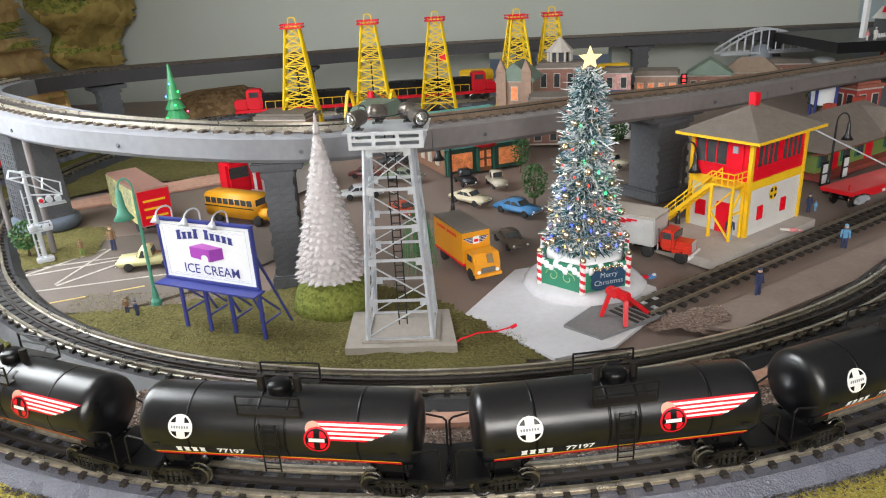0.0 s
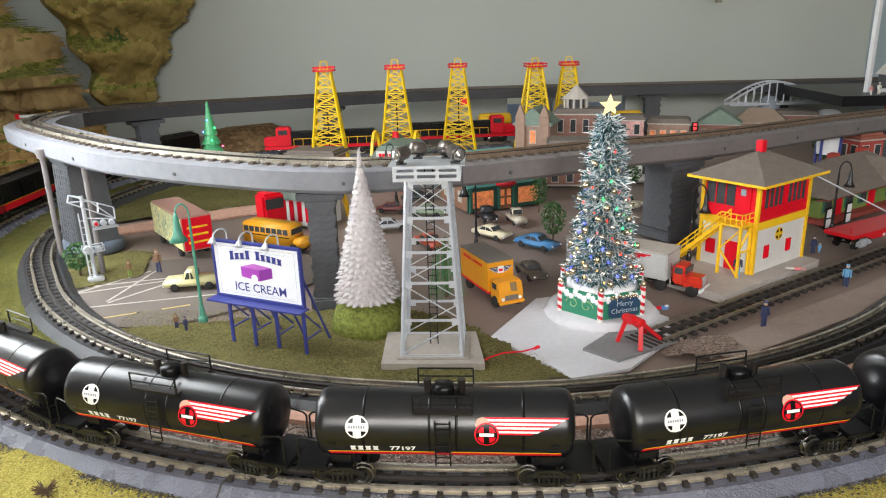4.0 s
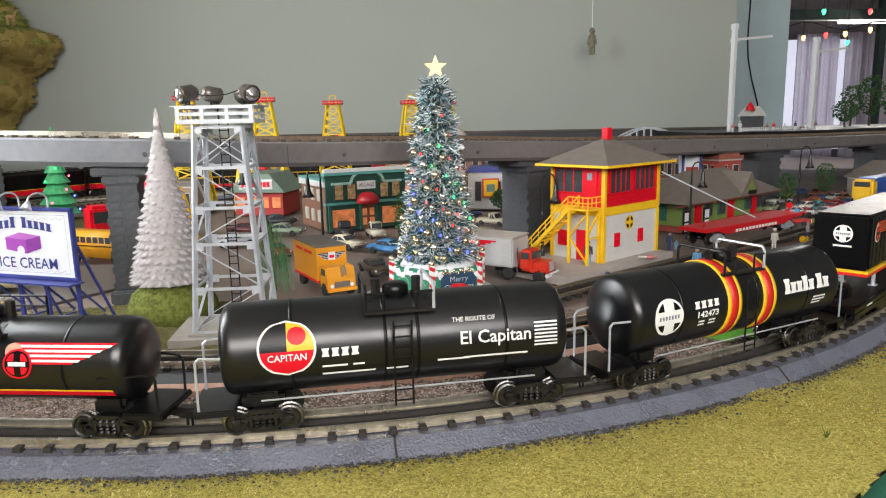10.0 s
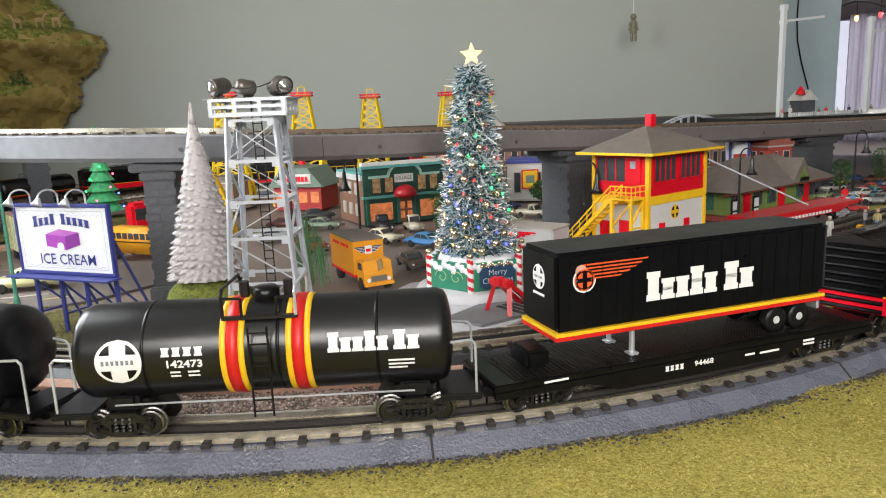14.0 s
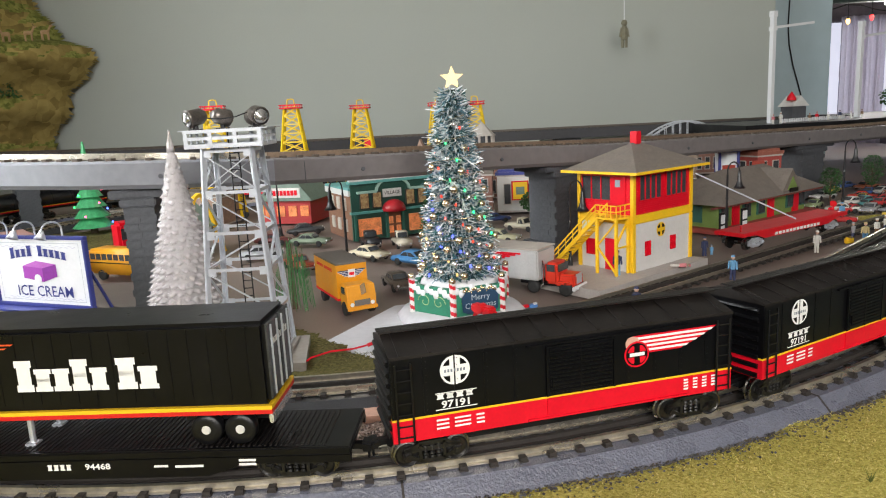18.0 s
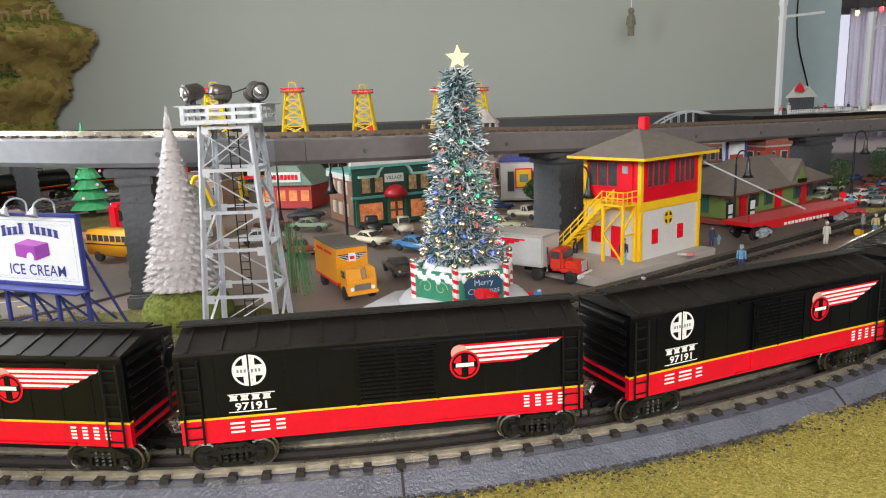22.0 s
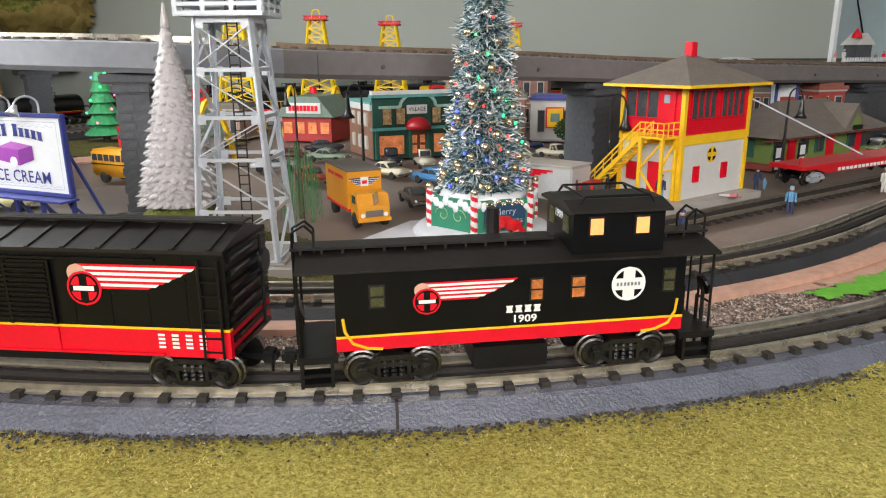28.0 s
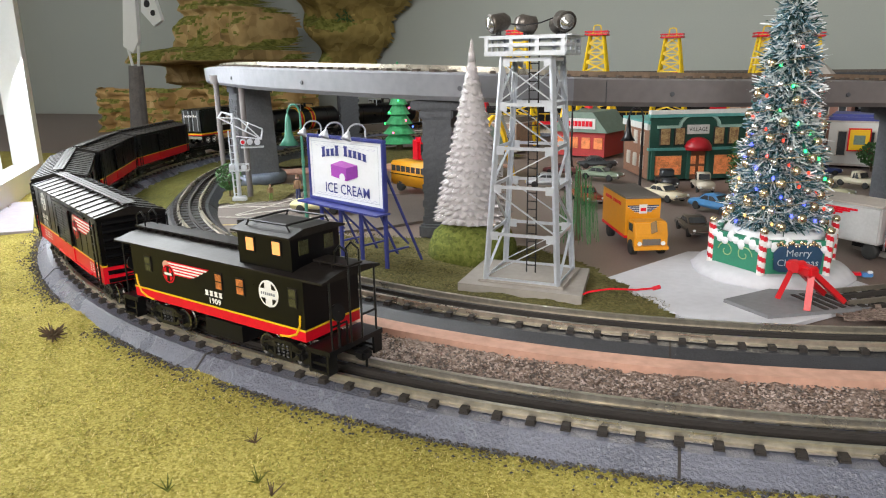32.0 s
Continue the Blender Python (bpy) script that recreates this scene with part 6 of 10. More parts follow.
        for i in range(9):
            u = -d.length / 2 + d.length * (i + 0.5) / 9
            ball(g, (u, -0.001, 0.0465 - 0.003 * (i % 3)), 0.0055, 8, (1, 0.9, 0.9 + 0.35 * (i % 2)))
        part("snow_cap", g, snow2, pan, smooth=True)
        g = B()
        n = 36
        for i in range(n):
            for j in range(8):
                a0, a1 = 2 * math.pi * j / 8, 2 * math.pi * (j + 1) / 8
                q = [g.verts.new((0.0042 * math.cos(aa), 0.0042 * math.sin(aa), 0.012 + zz * 0.046 / n)) for aa, zz in ((a0, i), (a1, i), (a1, i + 1), (a0, i + 1))]
                f = g.faces.new(q)
                f.material_index = 0 if ((i + j * 1.125) % 9) < 4.5 else 1
        post = part("striped_post", g, stripe, p, "red and white striped post", m=pose(a.x * 1.03, a.y * 1.03, 0))
        g = B()
        ball(g, (0, 0, 0.0605), 0.0046, 12)
        part("gold_knob", g, gold, post, smooth=True)
    g = B()
    lathe(g, [(0.0, 0.044), (0.055, 0.044), (0.05, 0.052), (0.0, 0.058)], 24)
    part("snow_fill", g, snow2, p, smooth=True)
    # name board on the front face
    k = 4
    a, b = Vector((*hexa[k], 0)), Vector((*hexa[(k + 1) % 6], 0))
    c = (a + b) / 2
    rz = math.degrees(math.atan2((b - a).y, (b - a).x))
    g = B()
    prism(g, [(-0.024, -0.012), (-0.018, -0.015), (0.018, -0.015), (0.024, -0.012), (0.025, 0.006), (0.02, 0.012), (0.008, 0.014), (-0.008, 0.014), (-0.02, 0.012), (-0.025, 0.006)], 0, 0.002, pose(0, -0.008, 0.033, 90))
    sg = part("sign_board", g, [mat("navy_sign_blue", (0.02, 0.06, 0.12), 0.45)], p, "dark blue sign with pale lettering", m=pose(c.x, c.y, 0, 0, 0, rz))
    for body, z in (("Merry", 0.0385), ("Christmas", 0.028)):
        me = text_mesh("lettering", body, 0.0105, 0.0001)
        for v in me.vertices:
            v.co = Vector((v.co.x, -0.0104, z + v.co.y))
        me.materials.append(mat("pale_lettering", (0.75, 0.78, 0.8), 0.5))
        share("lettering", me, sg, Matrix())
    g = B()
    for i in range(15):
        ball(g, (-0.021 + 0.003 * i, -0.0085, 0.0475 + 0.0025 * math.sin(i * 1.7)), 0.0022, 6)
    part("gilt_edge", g, gold, sg, smooth=True)


decorated_tree()


def bumper():
    t = thing("track_bumper", pose(0.276, 1.026, 0.004, 0, 0, 37), "bright red track-end bumper", "bumper")
    rd = mat("bright_red_enamel", (0.62, 0.012, 0.018), 0.35, var=0.06)
    for s in (-1, 1):
        g = B()
        bar(g, (-0.012, s * 0.012, 0.036), (0.028, s * 0.013, 0.002), 0.0055, 0.005)
        bar(g, (-0.012, s * 0.012, 0.036), (-0.02, s * 0.02, 0.0), 0.006, 0.005)
        part("leg", g, rd, t)
    g = B()
    box(g, -0.013, 0, 0.036, 0.012, 0.034, 0.01, bev=0.002)
    part("crossbeam", g, rd, t)
    g = B()
    rod(g, (-0.022, 0, 0.038), (-0.012, 0, 0.038), 0.006, 12)
    part("buffer_head", g, rd, t)
    g = B()
    box(g, 0, 0, 0, 0.005, 0.046, 0.004)
    me = finish("tie", g, TIE, False)
    for i in range(5):
        share("tie", me, t, pose(i * 0.01, 0, -0.001))


bumper()

YR = math.degrees(math.atan2(0.57, 0.79))


def siding():
    """The straight siding that leads from the bumper past the signal tower."""
    t = thing("siding_track", pose(0.30, 1.042, 0, 0, 0, YR), "straight siding track along the station", "track")
    L = 1.35
    for off, nm in ((-0.017, "rail"), (0.017, "rail"), (0.0, "centre_rail")):
        g = B()
        box(g, L / 2, off, 0.0065, L, 0.0026, 0.005)
        part(nm, g, mat("dull_rail", (0.3, 0.27, 0.22), 0.4, 0.7, var=0.2) if off else TIE, t)
    g = B()
    box(g, 0, 0, 0.0025, 0.007, 0.052, 0.004)
    me = finish("tie", g, TIE, False)
    for i in range(60):
        share("tie", me, t, pose(0.012 + i * 0.0225, 0, 0))


siding()


def signal_tower():
    t = thing("signal_tower", pose(0.513, 1.270, 0, 0, 0, 38), "two-storey red, yellow and white signal tower", "signal tower")
    X, Y = 0.153, 0.102
    # local x runs along the front wall, local y back along the stair wall
    g = B()
    prism(g, [(-0.118, -0.03), (0.16, -0.03), (0.16, Y + 0.02), (-0.118, Y + 0.02)], -0.002, 0.0125)
    part("platform", g, mat("pale_tan_grey_slab", (0.4, 0.37, 0.35), 0.6, var=0.12), t)
    g = B()
    box(g, X / 2, Y / 2, 0.05, X, Y, 0.075)
    part("lower_wall", g, PALEWALL, t)
    g = B()
    box(g, X / 2, Y / 2, 0.0942, X + 0.004, Y + 0.004, 0.0135)
    part("band", g, YELLOW, t, "yellow band")
    g = B()
    box(g, X / 2, Y / 2, 0.1335, X, Y, 0.065)
    part("upper_wall", g, RED, t, "red upper storey")
    for i in range(12):
        g = B()
        box(g, X / 2, 0, 0.103 + i * 0.003, X, 0.0016, 0.0022)
        part("clapboard", g, RED, t)
        g = B()
        box(g, 0, Y / 2, 0.103 + i * 0.003, 0.0016, Y, 0.0022)
        part("clapboard", g, RED, t)
    for x, y in ((0, 0), (X, 0), (0, Y), (X, Y)):
        g = B()
        box(g, x, y, 0.09 + 0.038, 0.0062, 0.0062, 0.076)
        box(g, x, y, 0.05, 0.006, 0.006, 0.075)
        part("corner_post", g, YELLOW, t)
    # hip roof with overhang and yellow fascia
    o, ze, za = 0.021, 0.1675, 0.206
    g = B()
    e = [g.verts.new(p) for p in ((-o, -o, ze), (X + o, -o, ze), (X + o, Y + o, ze), (-o, Y + o, ze))]
    r1, r2 = g.verts.new((X / 2 - 0.012, Y / 2, za)), g.verts.new((X / 2 + 0.012, Y / 2, za))
    for f in ((e[0], e[1], r2, r1), (e[1], e[2], r2), (e[2], e[3], r1, r2), (e[3], e[0], r1), (e[3], e[2], e[1], e[0])):
        g.faces.new(f)
    part("roof", g, BROWNROOF, t, "brown-grey hipped roof")
    g = B()
    box(g, X / 2, -o, ze - 0.0012, X + 2 * o, 0.002, 0.004)
    box(g, X / 2, Y + o, ze - 0.0012, X + 2 * o, 0.002, 0.004)
    box(g, -o, Y / 2, ze - 0.0012, 0.002, Y + 2 * o, 0.004)
    box(g, X + o, Y / 2, ze - 0.0012, 0.002, Y + 2 * o, 0.004)
    part("fascia", g, YELLOW, t)
    g = B()
    box(g, X / 2, Y / 2, za + 0.008, 0.013, 0.013, 0.02, bev=0.001)
    part("chimney", g, RED, t)

    def window(c, w, h, ax, cols=3, rows=2, frame_m=RED, glass=WINDOWGLASS):
        g = B()
        box(g, *c, *((w, 0.002, h) if ax == 0 else (0.002, w, h)))
        win = part("window", g, glass, t)
        g = B()
        dx = lambda u, v, sw, sh: box(g, *((c[0] + u, c[1] - 0.0016, c[2] + v) if ax == 0 else (c[0] - 0.0016, c[1] + u, c[2] + v)), *((sw, 0.002, sh) if ax == 0 else (0.002, sw, sh)))
        for i in range(cols + 1):
            dx(-w / 2 + w * i / cols, 0, 0.0014, h)
        for i in range(rows + 1):
            dx(0, -h / 2 + h * i / rows, w + 0.0014, 0.0014)
        part("window_frame", g, frame_m, win)

    window((0.042, 0, 0.141), 0.056, 0.038, 0, 4, 1)
    window((0.111, 0, 0.141), 0.056, 0.038, 0, 4, 1)
    window((0, 0.068, 0.141), 0.056, 0.038, 1, 3, 1)
    for x in (0.036, 0.103):
        window((x, 0, 0.046), 0.012, 0.021, 0, 2, 2, RED, RED)
    window((0, 0.08, 0.046), 0.016, 0.024, 1, 1, 1, RED, RED)
    g = B()
    box(g, -0.001, 0.026, 0.139, 0.003, 0.026, 0.042)
    d = part("door_upper", g, RED, t)
    g = B()
    box(g, -0.003, 0.026, 0.149, 0.001, 0.009, 0.011)
    part("door_pane", g, mat("pale_door_glass", (0.3, 0.36, 0.4), 0.2), d)
    g = B()
    box(g, -0.001, 0.04, 0.037, 0.003, 0.022, 0.05)
    part("door_lower", g, RED, t)
    g = B()
    pl = lambda lift: (lambda u, v: Vector((u, -0.0008 - lift, v)))
    strips(g, disc_rows(0.071, 0.071, 0.0115), pl(0), 0)
    strips(g, disc_rows(0.071, 0.071, 0.01, 14, 0.0026), pl(0.0004), 1)
    part("round_emblem", g, [YELLOW, DARK], t, "round yellow and black emblem")
    # yellow stair: landing at the upper door, flight running down along the wall
    yl = YELLOW
    zl = 0.099
    g = B()
    box(g, -0.018, 0.024, zl, 0.032, 0.04, 0.003)
    part("landing", g, yl, t)
    for x, y in ((-0.033, 0.006), (-0.033, 0.042), (-0.004, 0.006)):
        g = B()
        box(g, x, y, (zl + 0.0125) / 2, 0.004, 0.004, zl - 0.0125)
        part("landing_post", g, yl, t)
    g = B()
    bar(g, (-0.033, 0.006, 0.015), (-0.033, 0.042, 0.055), 0.003, 0.002)
    bar(g, (-0.033, 0.042, 0.055), (-0.033, 0.006, 0.095), 0.003, 0.002)
    bar(g, (-0.033, 0.006, 0.055), (-0.004, 0.006, 0.055), 0.003, 0.002)
    bar(g, (-0.033, 0.006, 0.06), (-0.004, 0.006, 0.095), 0.003, 0.002)
    part("landing_brace", g, yl, t)
    y0, y1, zz = 0.044, 0.135, 0.013
    for x in (-0.033, -0.006):
        g = B()
        bar(g, (x, y0, zl), (x, y1, zz), 0.002, 0.006)
        part("stringer", g, yl, t)
    for i in range(11):
        g = B()
        k = (i + 0.5) / 11
        box(g, -0.0195, y0 + (y1 - y0) * k, zl + (zz - zl) * k, 0.027, 0.009, 0.0016)
        part("stair_tread", g, yl, t)
    for x in (-0.034, -0.005):
        g = B()
        bar(g, (x, y0, zl + 0.019), (x, y1, zz + 0.019), 0.002, 0.002)
        bar(g, (x, y0, zl + 0.011), (x, y1, zz + 0.011), 0.0014, 0.0014)
        for i in range(7):
            k = i / 6
            rod(g, (x, y0 + (y1 - y0) * k, zl + (zz - zl) * k), (x, y0 + (y1 - y0) * k, zl + (zz - zl) * k + 0.019), 0.0009, 5)
        part("stair_rail", g, yl, t)
    g = B()
    for z in (zl + 0.011, zl + 0.02):
        bar(g, (-0.034, 0.005, z), (-0.034, 0.044, z), 0.0016, 0.0016)
        bar(g, (-0.034, 0.005, z), (-0.002, 0.005, z), 0.0016, 0.0016)
    for y in (0.005, 0.015, 0.025, 0.035, 0.044):
        rod(g, (-0.034, y, zl), (-0.034, y, zl + 0.02), 0.0009, 5)
    for x in (-0.024, -0.013):
        rod(g, (x, 0.005, zl), (x, 0.005, zl + 0.02), 0.0009, 5)
    part("landing_rail", g, yl, t)


signal_tower()


def street_lamp(x, y, h, rz, mate, label, double=False):
    t = thing("street_lamp", pose(x, y, 0, 0, 0, rz), label, "street lamp", "street lamps")
    g = B()
    lathe(g, [(0.0, 0), (0.0075, 0), (0.0075, 0.006), (0.0045, 0.01), (0.004, 0.022), (0.0026, 0.026), (0.0022, h * 0.55), (0.003, h * 0.56), (0.0022, h * 0.58), (0.0018, h * 0.86), (0.0, h * 0.86)], 12)
    part("post", g, mate, t)
    for s in ((-1, 1) if double else (1,)):
        g = B()
        R = h * (0.05 if mate is TEAL else 0.07)
        tube(g, [(0, 0, h * 0.84)] + [(s * R * (1 - math.cos(a)), 0, h * 0.9 + R * 1.6 * math.sin(a)) for a in [radians(180 * i / 8) for i in range(9)]], 0.0014, 6)
        arm = part("arm", g, mate, t)
        g = B()
        q = h / 0.172
        lathe(g, [(0.0015, 0.002), (0.0034 * q, -0.004 * q), (0.0046 * q, -0.02 * q), (0.007 * q, -0.029 * q), (0.0125 * q, -0.037 * q), (0.0115 * q, -0.037 * q), (0.0, -0.024 * q)], 18, pose(s * 2 * R, 0, h * 0.9))
        part("shade", g, mate, arm, smooth=True)
    return t


street_lamp(-0.366, 1.118, 0.19, 190, TEAL, "verdigris green street lamp with bell shade")
street_lamp(0.432, 1.348, 0.15, -20, BLKPAINT, "black iron street lamp with bell shade")
street_lamp(0.763, 1.527, 0.15, -10, BLKPAINT, "black iron street lamp with bell shade")
street_lamp(0.053, 1.466, 0.162, 195, BLKPAINT, "black iron street lamp with bell shade")
street_lamp(-0.15, 1.86, 0.15, 170, BLKPAINT, "black iron street lamp with bell shade")
street_lamp(1.16, 1.83, 0.16, -10, BLKPAINT, "black iron street lamp with bell shade")


def wheels(t, xs, y, r, w, hub=CHROME):
    for x in xs:
        for s in (-1, 1):
            g = B()
            lathe(g, [(r * 0.5, -w / 2), (r * 0.93, -w / 2), (r, -w / 3), (r, w / 3), (r * 0.93, w / 2), (r * 0.5, w / 2)], 18, pose(x, s * y, r, 90))
            ty = part("wheel", g, RUBBER, t, smooth=True)
            g = B()
            lathe(g, [(0.0, -w * 0.42), (r * 0.55, -w * 0.42), (r * 0.55, w * 0.42), (0.0, w * 0.42)], 14, pose(x, s * y, r, 90))
            part("hub", g, hub, ty)


def delivery_truck():
    """The orange cab-over delivery truck."""
    t = thing("delivery_truck", pose(0.109, 1.159, 0, 0, 0, -64) @ Matrix.Scale(0.87, 4), "orange cab-over delivery truck with grey roof", "truck")
    og = mat("orange_truck_paint", (0.72, 0.3, 0.012), 0.4, var=0.07)
    dk = mat("brown_grey_truck_roof", (0.16, 0.14, 0.125), 0.7, var=0.12)
    L0, L1, W = -0.16, -0.042, 0.052
    g = B()
    box(g, (L0 + L1) / 2, 0, 0.0495, L1 - L0, W, 0.054)
    part("cargo_box", g, og, t, "orange cargo box")
    g = B()
    box(g, (L0 + L1) / 2, 0, 0.0782, L1 - L0 + 0.002, W + 0.002, 0.0028, bev=0.001)
    part("box_roof", g, dk, t)
    g = B()
    box(g, (L0 + L1) / 2, 0, 0.0205, L1 - L0, W + 0.001, 0.004)
    part("red_skirt", g, RED, t)
    g = B()
    prism(g, [(-0.036, 0.012), (0.0, 0.012), (0.0, 0.032), (-0.006, 0.05), (-0.034, 0.05), (-0.036, 0.046)], -0.024, 0.024, pose(0, 0, 0, 90))
    bmesh.ops.bevel(g, geom=g.edges[:], offset=0.002, segments=2, affect="EDGES")
    cab = part("cab", g, og, t, "orange cab")
    g = B()
    bar(g, (0.0002, 0, 0.034), (-0.0055, 0, 0.0485), 0.0015, 0.042)
    part("windscreen", g, mat("tan_tinted_glass", (0.2, 0.16, 0.1), 0.12), cab)
    for s in (-1, 1):
        g = B()
        box(g, -0.02, s * 0.0236, 0.0405, 0.016, 0.0014, 0.011)
        part("side_window", g, WINDOWGLASS, cab)
        g = B()
        rod(g, (-0.001, s * 0.017, 0.02), (0.0012, s * 0.017, 0.02), 0.0032, 12)
        part("headlight", g, SIGNWHITE, cab)
    g = B()
    box(g, 0.001, 0, 0.0135, 0.005, 0.05, 0.006, bev=0.001)
    part("front_bumper", g, og, t)
    g = B()
    box(g, 0.0008, 0, 0.022, 0.0012, 0.026, 0.009)
    for i in range(4):
        box(g, 0.0014, 0, 0.0185 + i * 0.0022, 0.001, 0.025, 0.0008)
    part("grille", g, dk, t)
    g = B()
    box(g, -0.09, 0, 0.016, 0.14, 0.024, 0.006)
    part("chassis", g, RED, t)
    wheels(t, (-0.018, -0.13), 0.0205, 0.0115, 0.009, RED)
    # emblem with wings on the box front and marks on its side
    fr = lambda lift: (lambda u, v: Vector((L1 + lift, u, v)))
    g = B()
    strips(g, rect_rows(-0.006, 0.006, 0.055, 0.0685, 2), fr(0.0006), 0)
    for s in (-1, 1):
        for i in range(4):
            a, b = sorted((s * 0.006, s * (0.0235 - 0.0035 * i)))
            strips(g, rect_rows(a, b, 0.0655 - 0.0026 * i, 0.0674 - 0.0026 * i), fr(0.0005), 1)
            strips(g, rect_rows(a, b, 0.0648 - 0.0026 * i, 0.0655 - 0.0026 * i), fr(0.0005), 0)
    strips(g, rect_rows(-0.004, 0.004, 0.0585, 0.0635), fr(0.0009), 2)
    part("winged_shield", g, [SIGNWHITE, NAVY, RED], t, "winged shield emblem")
    g = B()
    for s in (-1, 1):
        for i in range(12):
            if i != 5:
                box(g, L0 + 0.018 + i * 0.0068, s * (W / 2), 0.066, 0.0046, 0.001, 0.005)
        for i in range(14):
            box(g, L0 + 0.01 + i * 0.007, s * (W / 2 + 0.0005), 0.0205, 0.004, 0.001, 0.0022)
    part("lettering", g, RED, t)


delivery_truck()


def tractor_trailer():
    """The red tractor with a short silver trailer."""
    f = Vector((0.416, 1.211))
    t = thing("tractor_trailer", pose(f.x, f.y, 0, 0, 0, -37), "red tractor truck with a silver box trailer", "truck")
    rd = mat("orange_red_cab_paint", (0.6, 0.04, 0.02), 0.35, var=0.06)
    sv = mat("silver_grey_trailer", (0.5, 0.5, 0.5), 0.45, 0.2, var=0.08)
    g = B()
    box(g, -0.011, 0, 0.022, 0.026, 0.03, 0.018, bev=0.003)
    part("hood", g, rd, t)
    g = B()
    box(g, -0.034, 0, 0.031, 0.022, 0.036, 0.032, bev=0.004)
    cab = part("cab", g, rd, t)
    g = B()
    box(g, -0.0232, 0, 0.039, 0.0015, 0.03, 0.011)
    part("windscreen", g, WINDOWGLASS, cab)
    for s in (-1, 1):
        g = B()
        box(g, -0.034, s * 0.0178, 0.039, 0.013, 0.0012, 0.010)
        part("side_window", g, WINDOWGLASS, cab)
        g = B()
        box(g, -0.014, s * 0.018, 0.018, 0.024, 0.008, 0.006, bev=0.002)
        part("fender", g, rd, t)
        g = B()
        rod(g, (-0.0465, s * 0.019, 0.014), (-0.0465, s * 0.019, 0.05), 0.0015, 8)
        part("exhaust_pipe", g, CHROME, t)
    g = B()
    box(g, 0.0015, 0, 0.024, 0.002, 0.016, 0.014)
    part("grille", g, SILVER, t)
    g = B()
    box(g, 0.003, 0, 0.0115, 0.004, 0.044, 0.006, bev=0.001)
    part("front_bumper", g, SIGNWHITE, t)
    g = B()
    box(g, -0.05, 0, 0.013, 0.08, 0.018, 0.005)
    part("chassis", g, DARK, t)
    wheels(t, (-0.01, -0.062, -0.2), 0.018, 0.0098, 0.008)
    g = B()
    box(g, -0.1425, 0, 0.0425, 0.185, 0.054, 0.045, bev=0.002)
    part("trailer_box", g, sv, t, "silver grey trailer box")
    g = B()
    box(g, -0.1425, 0, 0.066, 0.186, 0.055, 0.002)
    part("trailer_roof", g, mat("dusty_trailer_roof", (0.42, 0.38, 0.34), 0.8, var=0.1), t)
    g = B()
    pl = lambda lift: (lambda u, v: Vector((u, -0.027 - lift, v)))
    for i in range(6):
        strips(g, rect_rows(-0.225 + 0.005 * i, -0.078 - 0.009 * i, 0.0575 - 0.0026 * i, 0.06 - 0.0026 * i), pl(0.0006))
    part("red_feather_mark", g, RED, t)


tractor_trailer()


